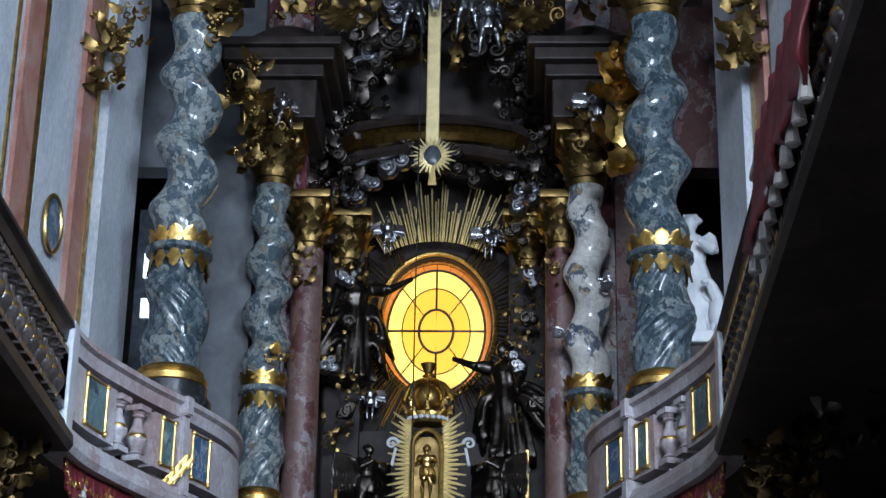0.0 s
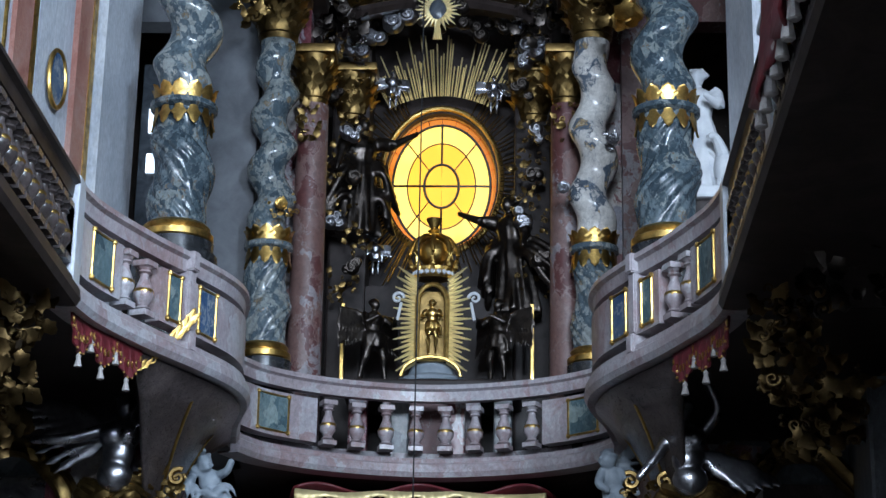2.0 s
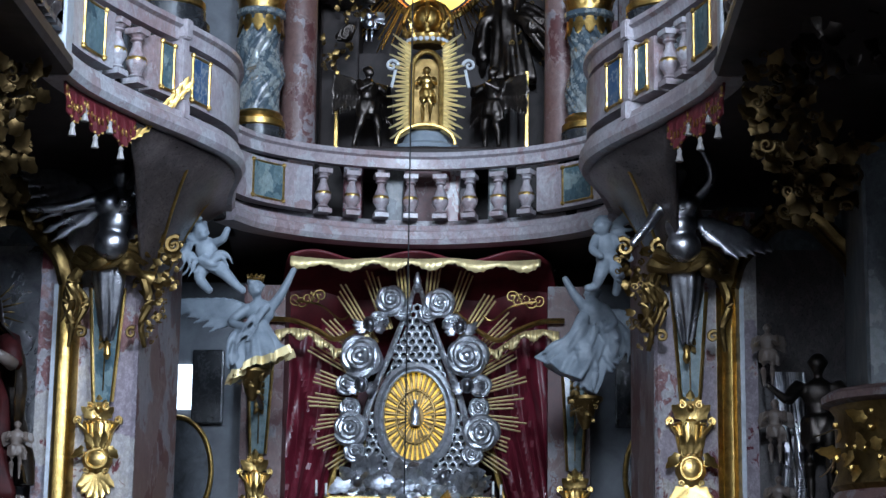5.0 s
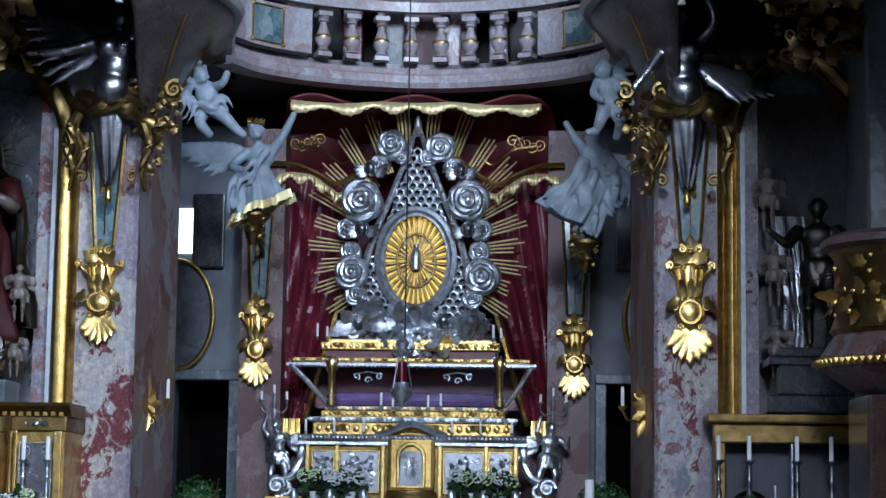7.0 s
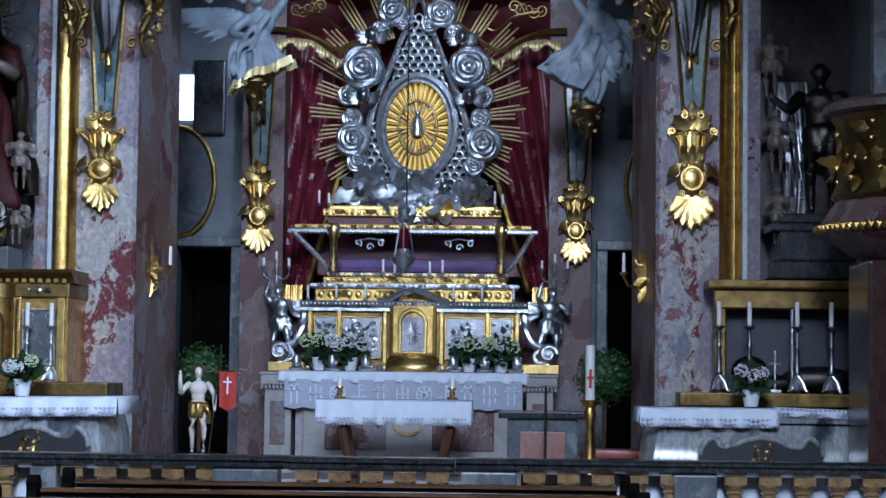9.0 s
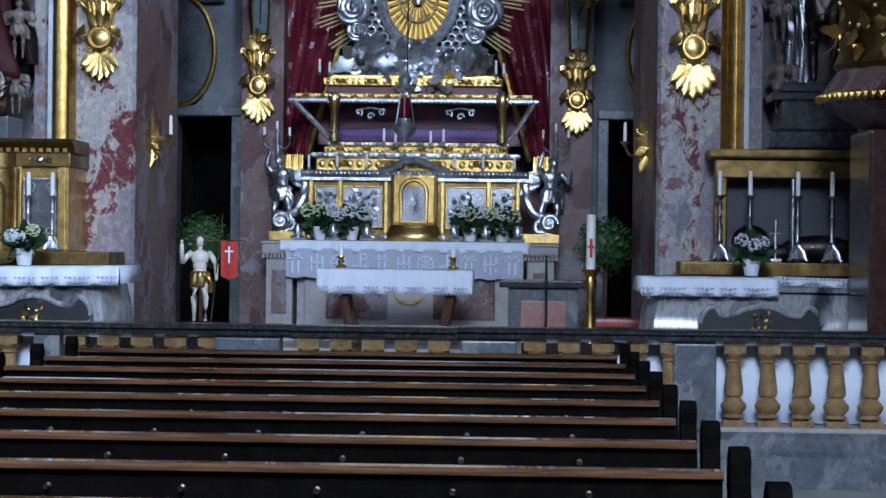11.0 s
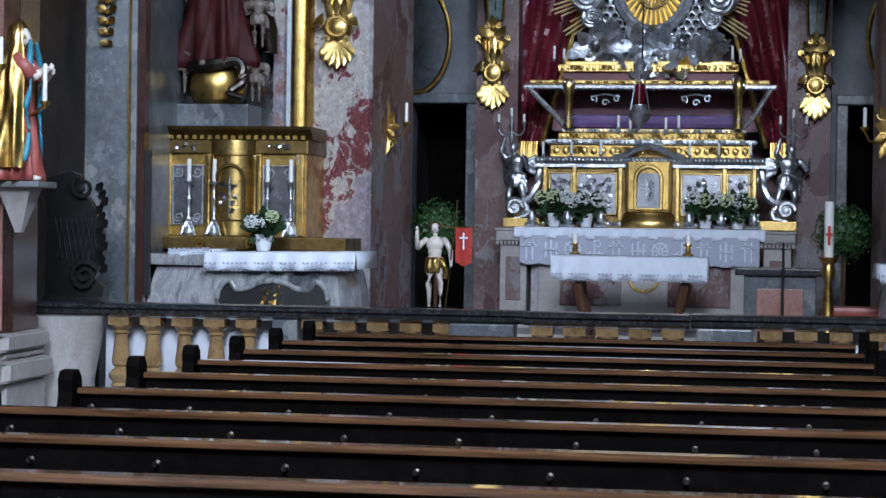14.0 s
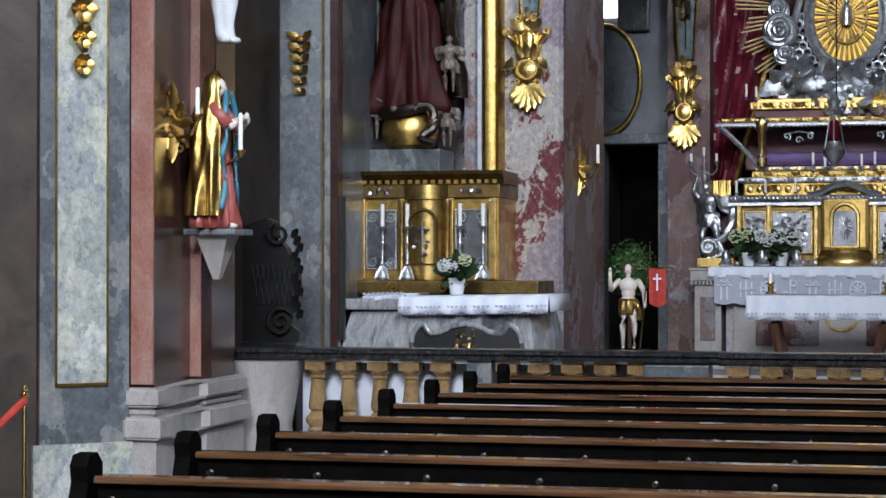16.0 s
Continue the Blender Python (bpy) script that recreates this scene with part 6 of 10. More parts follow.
def ray_strip(bm, a, r0, r1, w0, w1, y):
    """A flat tapering strip set radially in the oval."""
    c, s_ = math.cos(a), math.sin(a)
    p0, p1 = OC + Vector((ORX * r0 * c, y, ORZ * r0 * s_)), OC + Vector((ORX * r1 * c, y, ORZ * r1 * s_))
    sd = Vector((-s_, 0, c))
    v = [bm.verts.new(q_) for q_ in (p0 - sd * w0, p0 + sd * w0, p1 + sd * w1, p1 - sd * w1)]
    v2 = [bm.verts.new(q_.co + Vector((0, 0.012, 0))) for q_ in v]
    bm.faces.new(v), bm.faces.new(v2[::-1])
    for k_ in range(4):
        bm.faces.new((v[k_], v[(k_ + 1) % 4], v2[(k_ + 1) % 4], v2[k_]))
    return bm


# strips emit by themselves, in place of a light behind the glass
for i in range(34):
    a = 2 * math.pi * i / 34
    part("amber_strip", ray_strip(bmesh.new(), a, 0.60, 0.95, 0.007, 0.0145, 0.03), AMBERGLOW, mon, "amber glass strip, backlight put into its glow")
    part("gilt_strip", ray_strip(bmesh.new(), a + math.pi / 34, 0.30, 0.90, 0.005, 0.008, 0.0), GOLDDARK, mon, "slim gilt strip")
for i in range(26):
    part("amber_strip", ray_strip(bmesh.new(), 2 * math.pi * i / 26, 0.24, 0.46 + 0.07 * (i % 2), 0.005, 0.009, 0.02), AMBERGLOW, mon, "amber glass strip, backlight put into its glow")
part("cherub_ring", tube(bmesh.new(), [OC + Vector((ORX * 0.56 * math.cos(a), -0.01, ORZ * 0.56 * math.sin(a))) for a in [2 * math.pi * i / 28 for i in range(28)]], 0.009, 6, True, Vector((0, 1, 0))), GOLDDARK, mon, "dark gilt ring", True)
part("statuette", lathe(bmesh.new(), [(0.05, -0.12), (0.055, -0.02), (0.045, 0.06), (0.02, 0.1), (0.028, 0.125), (0.02, 0.15)], 12, Matrix.Translation(OC + Vector((0, -0.05, 0.02)))), SILVER, mon, "small silver standing image", True)

# openwork: honeycomb lattice filling a pointed silhouette around the oval
bm = bmesh.new()


OUTLINE = ((3.30, 0.66), (3.42, 0.64), (3.8, 0.58), (4.2, 0.50), (4.6, 0.37), (4.81, 0.28), (5.1, 0.17), (5.3, 0.09), (5.5, 0.03))


def half_width(z):
    for (z0, w0), (z1, w1) in zip(OUTLINE, OUTLINE[1:]):
        if z <= z1:
            return w0 + (w1 - w0) * (z - z0) / (z1 - z0)
    return 0.03


st = 0.088
row = 0
z = 3.48
while z < 5.36:
    hw = half_width(z) - 0.03
    k = int(hw / st)
    for i in range(-k - 1, k + 2):
        x = (i + 0.5 * (row % 2)) * st
        if abs(x) > hw:
            continue
        e = (x / (ORX * 1.16)) ** 2 + ((z - OC.z) / (ORZ * 1.12)) ** 2
        if e < 1.0:
            continue
        tube(bm, [(AX + x + 0.041 * math.cos(a), OY + 0.02, z + 0.041 * math.sin(a)) for a in [math.pi / 6 + math.pi * q / 3 for q in range(6)]], 0.015, 5, True, Vector((0, 1, 0)))
    z += st * 0.82
    row += 1
part("lattice", bm, SILVER, mon, "silver honeycomb openwork", True)["kind"] = "stuff"
# black sheet added behind the lattice so its openings stay dark
bm = bmesh.new()
bm.faces.new([bm.verts.new((AX + x, OY + 0.09, z)) for x, z in ((-0.62, 3.42), (0.62, 3.42), (0.46, 4.2), (0.25, 4.81), (0.09, 5.25), (-0.09, 5.25), (-0.25, 4.81), (-0.46, 4.2))])
bk = part("back_plate", bm, BLACK, mon, "black sheet darkening the lattice openings")
bk.modifiers.new("thick", "SOLIDIFY").thickness = 0.01
bm = bmesh.new()
for s in (-1, 1):
    edge = smooth_path([(AX + s * (w_ + 0.02), OY, z_) for z_, w_ in OUTLINE[1:]] + [(AX + s * 0.015, OY, 5.62)], 5)
    tube(bm, edge, lambda t: 0.045 * (1 - 0.5 * t), 8)
    for p in edge[::2]:
        ball(bm, p + Vector((0, -0.03, 0)), 0.022, 1)
lathe(bm, [(0.03, 5.52), (0.05, 5.56), (0.03, 5.6), (0.045, 5.64), (0.015, 5.74)], 10, Matrix.Translation((AX, OY, 0)))
part("edge_ribs", bm, SILVER, mon, "silver edge ribs rising to a finial", True)


def rose_cloud(bm, c, r, rng):
    """A cloud rolled up like a rose: a domed core wrapped in curling lips."""
    c = Vector(c)
    ball(bm, c, r * 0.92, 3, (1, 0.55, 1))
    for ring_, (q, th, lift, k_) in enumerate(((0.88, 0.20, 0.22, 5), (0.60, 0.16, 0.42, 4), (0.32, 0.13, 0.55, 3))):
        a_ = rng.uniform(0, 6.28)
        for i in range(k_):
            a_ += 2 * math.pi / k_ * rng.uniform(0.85, 1.15)
            span, qq = 2 * math.pi / k_ * 1.25, q * rng.uniform(0.9, 1.08)
            pts_ = [c + Vector((r * qq * (1 - 0.16 * t) * math.cos(a_ + span * t), -r * (lift + 0.10 * t), r * qq * (1 - 0.16 * t) * math.sin(a_ + span * t))) for t in [u / 7 for u in range(8)]]
            tube(bm, pts_, lambda t: r * th * (0.35 + math.sin(math.pi * t)) * 0.75, 7, up=Vector((0, 1, 0)))
    ball(bm, c + Vector((0, -r * 0.55, 0)), r * 0.2, 2)


for x, z, rr in ((-1.62, 4.81, 0.235), (-1.71, 4.06, 0.19), (-1.315, 5.42, 0.175), (-0.504, 4.82, 0.235), (-0.353, 4.02, 0.205), (-0.80, 5.39, 0.165), (-1.76, 4.52, 0.12), (-0.36, 4.52, 0.12), (-1.72, 4.28, 0.12), (-0.38, 4.28, 0.12), (-1.66, 3.82, 0.12), (-0.44, 3.80, 0.12), (-1.44, 5.2, 0.11), (-0.66, 5.18, 0.11), (-1.2, 5.30, 0.10), (-0.92, 5.28, 0.10)):
    bm = bmesh.new()
    rose_cloud(bm, (x, OY - 0.05, z), rr, rng)
    part("cloud", bm, SILVER, mon, "swirling silver cloud", True)
for x, z in ((-1.60, 4.50), (-0.50, 4.50), (-1.52, 5.14), (-0.58, 5.12), (-1.62, 3.52), (-0.42, 3.52), (AX, 3.62), (AX - 0.3, 3.55), (AX + 0.3, 3.55)):
    bm = bmesh.new()
    ball(bm, (x, OY - 0.18, z), 0.07, 3, (0.85, 0.95, 1.1))
    ball(bm, (x, OY - 0.245, z - 0.005), 0.016, 1)
    for i in range(9):
        a = radians(-20 + 220 * i / 8)
        ball(bm, (x + 0.055 * math.cos(a), OY - 0.17, z + 0.01 + 0.065 * math.sin(a)), 0.026, 1)
    for s in (-1, 1):
        for q in range(4):
            leaf(bm, (x + 0.04 * s, OY - 0.14, z - 0.03), (s, 0, 0.6 - 0.4 * q), (0, -1, 0), 0.18 - 0.02 * q, 0.05, 0.25)
    part("winged_head", bm, SILVERDARK, mon, "tarnished silver winged head", True)
bm = bmesh.new()
cluster(bm, rng, (AX, OY - 0.12, 3.45), (0.66, 0.04, 0.10), 110)
cluster(bm, rng, (AX, OY - 0.2, 3.28), (0.16, 0.04, 0.2), 40)
part("leaf_work", bm, SILVER, mon, "silver leaf work", True)["kind"] = "stuff"
bm = bmesh.new()
for q in range(9):
    tube(bm, [(AX + 0.16 + 0.02 * q, OY - 0.2, 3.22 + 0.012 * q), (AX + 0.36 + 0.01 * q, OY - 0.22, 3.42 - 0.022 * q)], 0.008, 4)
part("front_rays", bm, GOLDBRIGHT, mon, "small bundle of gilt rays")

# silver putti with branched candelabra on the corners
for s, x in ((-1, -2.36), (1, 0.30)):
    pt = figure("putto_statue", (x, 20.5, 1.735), 0.78, 20 * s, [SILVER, SILVER, SILVER, SILVER], "silver winged putto holding up a branched candelabrum", "statue", ((( -0.2, -0.05, 0.86), (-0.14, -0.05, 1.05)), ((0.22, -0.1, 0.66), (0.2, -0.18, 0.8))), robe=False, wings=(0.3, 0.02, 0.3), bare=True, group="silver putti", seed=5, stout=1.12, lean=(0.12 * s, 0), legs=((-0.16, -0.05, 0.0), (0.14, -0.1, 0.06)))
    base = thing("scroll_base", (x, 20.5, 1.732), "round silver scroll at the putto's feet", "ornament", "silver scrolls")
    bm = bmesh.new()
    ball(bm, (x + 0.04 * s, 20.42, 1.84), 0.11, 3)
    scroll(bm, (x + 0.04 * s, 20.31, 1.84), (1, 0, 0), (0, 0, 1), 0.09, 0.02, 1.6, 0)
    part("volute", bm, SILVER, base, "", True)
    cd = thing("candelabrum", (x + 0.1 * s, 20.45, 2.5), "small silver candelabrum with white candles", "candelabrum", "candelabra")
    bm = bmesh.new()
    cx_ = x + 0.1 * s
    lathe(bm, [(0.015, 2.5), (0.03, 2.56), (0.012, 2.62), (0.02, 2.78)], 8, Matrix.Translation((cx_, 20.45, 0)))
    for dx in (-0.13, 0.13):
        tube(bm, smooth_path([(cx_, 20.45, 2.62), (cx_ + dx * 0.6, 20.44, 2.58), (cx_ + dx, 20.44, 2.63), (cx_ + dx, 20.44, 2.7)], 4), 0.01, 6)
        lathe(bm, [(0.01, 2.69), (0.03, 2.71), (0.03, 2.72)], 8, Matrix.Translation((cx_ + dx, 20.44, 0)))
    part("branches", bm, SILVER, cd, "", True)
    for dx, z in ((-0.13, 2.715), (0, 2.78), (0.13, 2.715)):
        part("candle", lathe(bmesh.new(), [(0.014, z), (0.014, z + 0.08), (0.008, z + 0.085)], 8, Matrix.Translation((cx_ + dx, 20.445, 0))), WAX, cd, "", True)

# rows of embossed lobes and leaves along the metal steps
def lobes(parent, x0, x1, y, z, r, mat, label):
    bm = bmesh.new()
    n = int((x1 - x0) / (2.1 * r))
    for i in range(n):
        x = x0 + (x1 - x0) * (i + 0.5) / n
        if i % 5 == 2:
            for s in (-1, 1):
                leaf(bm, (x, y, z - 0.3 * r), (s, 0, 0.6), (0, -1, 0), 2.2 * r, 1.3 * r, 0.4)
            ball(bm, (x, y - 0.006, z), 0.8 * r, 1)
        else:
            ball(bm, (x, y, z), r, 1, (0.85, 0.5, 1.0))
    ob = part("embossed_row", bm, mat, parent, label, True)
    ob["kind"] = "stuff"


lobes(tab, TX0, TX1, 20.355, 1.68, 0.028, SILVER, "silver embossed row")
lobes(tab, TX0 + 0.1, TX1 - 0.1, 20.455, 2.43, 0.045, GOLDBRIGHT, "gilt embossed row")
lobes(tab, TX0 + 0.02, TX1 - 0.02, 20.415, 2.52, 0.02, SILVER, "silver beading")
lobes(tab, TX0 + 0.18, TX1 - 0.18, 20.475, 2.58, 0.026, GOLDBRIGHT, "gilt embossed row")
lobes(tab, TX0 - 0.05, TX1 + 0.05, 20.33, 2.33, 0.02, SILVER, "silver beading")
lobes(cas, CB[0] - 0.05, CB[1] + 0.05, 20.49, 2.637, 0.02, SILVER, "silver beading")
lobes(cas, -1.98, -0.17, 20.515, Z2 - 0.02, 0.03, GOLDBRIGHT, "gilt embossed row")
lobes(cas, CT[0] + 0.06, CT[1] - 0.06, 20.435, Z1 + 0.05, 0.016, GOLDBRIGHT, "gilt beading")

# candles along the tabernacle and casket
for x, y, z, h, c_ in ((-2.12, 20.36, 2.362, 0.03, 0.12), (-1.83, 20.36, 2.362, 0.03, 0.12), (-1.53, 20.36, 2.362, 0.03, 0.12), (-0.63, 20.36, 2.362, 0.03, 0.12), (-0.34, 20.36, 2.362, 0.03, 0.12), (-0.02, 20.36, 2.362, 0.03, 0.12),
                       (-1.36, 20.44, 2.61, 0.06, 0.12), (-1.24, 20.44, 2.61, 0.04, 0.12), (-0.88, 20.44, 2.61, 0.04, 0.12), (-0.75, 20.44, 2.61, 0.06, 0.12), (-2.03, 20.46, 3.34, 0.03, 0.13), (-1.93, 20.46, 3.34, 0.03, 0.10), (-0.22, 20.46, 3.34, 0.03, 0.13), (-0.14, 20.46, 3.34, 0.03, 0.10)):
    c = thing("altar_candle", (x, y, z), "slim white candle in a small silver socket", "candle", "altar candles")
    part("socket", lathe(bmesh.new(), [(0.022, 0), (0.012, h * 0.5), (0.024, h)], 8, Matrix.Translation((x, y, z))), SILVER, c, "", True)
    part("stick", lathe(bmesh.new(), [(0.013, h), (0.013, h + c_), (0.006, h + c_ + 0.006)], 8, Matrix.Translation((x, y, z))), WAX, c, "", True)
for i, (x, mats) in enumerate(((-1.98, [FLOWERGREEN, FLOWERGREEN, FLOWERWHITE]), (-1.66, [FLOWERWHITE]), (-0.46, [FLOWERWHITE, FLOWERGREEN]), (-0.14, [FLOWERGREEN, FLOWERWHITE]))):
    bouquet((x, 20.2, 1.648), 0.19, mats, "hydrangea in a white pot on the altar, pale blooms", 30 + i)
for x in (-2.2, -1.84, -1.5, -0.62, -0.30, 0.02):
    b = thing("silver_bust", (x, 20.12, 1.648), "small silver leafy reliquary stand on the altar", "ornament", "small silver stands")
    bm = bmesh.new()
    lathe(bm, [(0.07, 0), (0.075, 0.02), (0.04, 0.05), (0.05, 0.1), (0.02, 0.16)], 10, Matrix.Translation((x, 20.12, 1.648)))
    cluster(bm, random.Random(int(x * 100)), (x, 20.08, 1.74), (0.05, 0.01, 0.06), 9)
    part("stand", bm, SILVER, b, "", True)

# crimson drapery, canopy and gilt fringe
for s in (-1, 1):
    dr = thing("drapery", (AX + s * 1.2, 21.3, 2.5), "carved crimson drapery falling in heavy folds beside the altar", "drapery", "crimson draperies")
    bm = bmesh.new()
    n, mrow = 84, 40
    grid = []
    for r_ in range(mrow + 1):
        v = r_ / mrow
        z = 5.25 - 2.75 * v
        rowv = []
        inner = 0.62 + 0.10 * v if v < 0.25 else 0.645 + 0.75 * (v - 0.25) ** 1.1
        outer_ = 1.46 - 0.02 * v
        inner = min(inner, 1.22)
        for i in range(n + 1):
            u = i / n
            x = inner + (outer_ - inner) * u
            w = 0.16 * (abs(math.sin(u * 7.5 + 3.2 * v + 0.9 * math.sin(5 * v + s))) ** 0.7 - 0.6) + 0.07 * abs(math.sin(u * 15 - 6 * v + s)) + 0.05 * math.sin(u * 5 - 15 * v)
            w *= 0.5 + 0.7 * v
            rowv.append(bm.verts.new((AX + s * x, 21.25 + w - 0.22 * math.sin(math.pi * v) * (1 - u), z)))
        grid.append(rowv)
    for a_, b_ in zip(grid, grid[1:]):
        for i in range(n):
            bm.faces.new((a_[i], a_[i + 1], b_[i + 1], b_[i]))
    c = part("curtain", bm, RED, dr, "glossy crimson folds", True)
    c.modifiers.new("thick", "SOLIDIFY").thickness = 0.03
    bm = bmesh.new()
    path = []
    for r_ in range(mrow + 1):
        v = r_ / mrow
        inner = min(0.62 + 0.10 * v if v < 0.25 else 0.645 + 0.75 * (v - 0.25) ** 1.1, 1.22)
        path.append(Vector((AX + s * (inner - 0.02), 21.12 - 0.22 * math.sin(math.pi * v), 5.25 - 2.75 * v)))
    tube(bm, path[12:], lambda t: 0.035 + 0.008 * math.sin(60 * t), 6)
    part("gilt_hem", bm, GOLD, dr, "gilt fringed hem", True)
    bm = bmesh.new()
    for i in range(9):
        x = AX + s * (1.23 + 0.026 * i)
        tube(bm, [(x, 21.14 + 0.02 * math.sin(i * 2), 2.55), (x, 21.12, 2.36)], lambda t: 0.016 + 0.01 * t, 6)
    part("end_fringe", bm, GOLD, dr, "gilt fringe at the foot", True)

can = thing("canopy", (AX, 20.4, 5.0), "dark crimson carved canopy with gilt mouldings and scalloped gilt fringe", "canopy")
bm = bmesh.new()
n = 40
rowsg = []
for y, z, half in ((20.05, 5.78, 1.28), (20.9, 5.86, 1.42), (21.3, 5.6, 1.5), (21.42, 4.9, 1.52)):
    rowsg.append([bm.verts.new((AX + half * (2 * i / n - 1), y + 0.05 * math.cos(3 * math.pi * (2 * i / n - 1)), z + 0.06 * math.cos(2.5 * math.pi * (2 * i / n - 1)))) for i in range(n + 1)])
for a_, b_ in zip(rowsg, rowsg[1:]):
    for i in range(n):
        bm.faces.new((a_[i], a_[i + 1], b_[i + 1], b_[i]))
c = part("canopy_shell", bm, REDDULL, can, "crimson hollow", True)
c.modifiers.new("thick", "SOLIDIFY").thickness = 0.03


def scallop_fringe(parent, pts, drop, name="gilt_fringe", mat=None):
    """A hanging gilt fringe with a wavy lower edge and upright pleats."""
    bm = bmesh.new()
    pts = [Vector(p) for p in pts]
    fine = smooth_path(pts, 14)
    top, low = [], []
    for i, p in enumerate(fine):
        w = 0.016 * math.sin(i * 2.4)
        top.append(bm.verts.new(p + Vector((0, w * 0.4, 0))))
        low.append(bm.verts.new(p + Vector((0, w - 0.02, -drop * (0.78 + 0.3 * math.sin(i * 0.42) + 0.06 * math.sin(i * 2.4))))))
    for i in range(len(fine) - 1):
        bm.faces.new((top[i], top[i + 1], low[i + 1], low[i]))
    c_ = part(name, bm, mat or GOLDRAY, parent, "pleated gilt fringe", True)
    c_.modifiers.new("thick", "SOLIDIFY").thickness = 0.02
    return c_


scallop_fringe(can, [(-2.30, 19.9, 5.73), (-1.85, 19.95, 5.70), (-1.4, 20.0, 5.73), (AX, 20.0, 5.72), (-0.65, 20.0, 5.73), (-0.2, 19.95, 5.69), (0.24, 19.9, 5.70)], 0.12)
for s in (-1, 1):
    scallop_fringe(can, [(AX + s * 1.5, 20.75, 5.10), (AX + s * 1.3, 20.72, 5.12), (AX + s * 1.1, 20.7, 5.08), (AX + s * 0.92, 20.7, 4.96), (AX + s * 0.8, 20.7, 4.9), (AX + s * 0.6, 20.7, 5.03), (AX + s * 0.45, 20.72, 5.2)], 0.12)
    pts = smooth_path([(AX + s * 1.55, 20.72, 5.22), (AX + s * 1.3, 20.7, 5.2), (AX + s * 1.05, 20.68, 5.1), (AX + s * 0.85, 20.68, 5.0), (AX + s * 0.62, 20.7, 5.12), (AX + s * 0.4, 20.72, 5.3)], 6)
    part("gilt_moulding", tube(bmesh.new(), pts, 0.03, 6), GOLD, can, "gilt moulding", True)
    bm = bmesh.new()
    for q in range(5):
        scroll(bm, (AX + s * (1.0 + 0.07 * q), 20.45 + 0.05 * q, 5.42 - 0.03 * (q % 2)), (s, 0, 0), (0, 0, 1), 0.07, 0.01, 1.4, q)
    tube(bm, smooth_path([(AX + s * 1.25, 20.5, 5.38), (AX + s * 1.0, 20.5, 5.33), (AX + s * 0.8, 20.6, 5.2), (AX + s * 0.7, 20.6, 5.25)], 5), 0.012, 5)
    part("embroidery", bm, GOLDDARK, can, "gilt scroll embroidery", True)

# hanging sanctuary lamp on its long cord
lamp = thing("sanctuary_lamp", (AX, 18.5, 2.55), "silver hanging sanctuary lamp with a red glass on a long cord", "hanging lamp")
part("cord", tube(bmesh.new(), [(AX + 0.02, 18.5, 3.2), (AX + 0.03, 18.5, 15.41)], 0.008, 6), BLACK, lamp, "thin dark cord")
m_ = Matrix.Translation((AX, 18.5, 0))
part("bowl", lathe(bmesh.new(), [(0.01, 2.55), (0.03, 2.58), (0.10, 2.66), (0.11, 2.70), (0.07, 2.74), (0.06, 2.78), (0.05, 2.78)], 14, m_), SILVER, lamp, "embossed silver bowl", True)
part("red_glass", lathe(bmesh.new(), [(0.035, 2.78), (0.045, 2.82), (0.045, 2.95), (0.038, 2.97)], 12, m_), REDGLASS, lamp, "red glass", True)
for i in range(3):
    a = radians(30 + 120 * i)
    part("chain", tube(bmesh.new(), [(AX + 0.105 * math.cos(a), 18.5 + 0.105 * math.sin(a), 2.7), (AX + 0.04 * math.cos(a), 18.5 + 0.04 * math.sin(a), 3.05), (AX, 18.5, 3.15)], 0.007, 5), SILVER, lamp)
bm = bmesh.new()
lathe(bm, [(0.02, 3.2), (0.06, 3.15), (0.05, 3.1), (0.08, 3.06), (0.03, 3.02)], 12, m_)
cluster(bm, random.Random(2), (AX, 18.48, 3.12), (0.07, 0.02, 0.06), 10)
part("crown", bm, SILVER, lamp, "silver leafy crown", True)

# free-standing altar table in front
tbl = thing("altar_table", (-1.1, 18.6, 0.402), "small walnut altar table with curved legs", "table")
part("tabletop", B(-1.78, -0.43, 18.35, 18.9, 1.33, 1.372, bevel=0.01), WOODTABLE, tbl)
part("apron", B(-1.62, -0.58, 18.42, 18.84, 1.24, 1.33), WOODTABLE, tbl)
for x, s in ((-1.55, -1), (-0.63, 1)):
    for y in (18.42, 18.82):
        pts = smooth_path([(x - s * 0.04, y, 1.30), (x + s * 0.03, y, 1.16), (x + s * 0.0, y, 0.95), (x - s * 0.07, y, 0.7), (x - s * 0.04, y, 0.5), (x + s * 0.05, y, 0.42)], 5)
        part("leg", tube(bmesh.new(), pts, lambda t: 0.055 - 0.02 * t, 8), WOODTABLE, tbl, "", True)
draped_cloth("table_cloth", -1.82, -0.39, 18.33, 18.92, 1.382, 0.21, "white linen cloth with lace edge on the altar table")
for x in (-1.63, -0.58):
    c = thing("table_candlestick", (x, 18.66, 1.388), "small gilt candlestick with a stout white candle", "candlestick", "table candlesticks")
    part("foot", lathe(bmesh.new(), [(0.05, 0), (0.055, 0.015), (0.02, 0.03), (0.028, 0.06), (0.018, 0.08), (0.04, 0.1), (0.038, 0.11)], 12, Matrix.Translation((x, 18.66, 1.388))), GOLDBRIGHT, c, "", True)
    part("candle", lathe(bmesh.new(), [(0.028, 0.11), (0.028, 0.19), (0.02, 0.2)], 10, Matrix.Translation((x, 18.66, 1.388))), WAX, c, "", True)

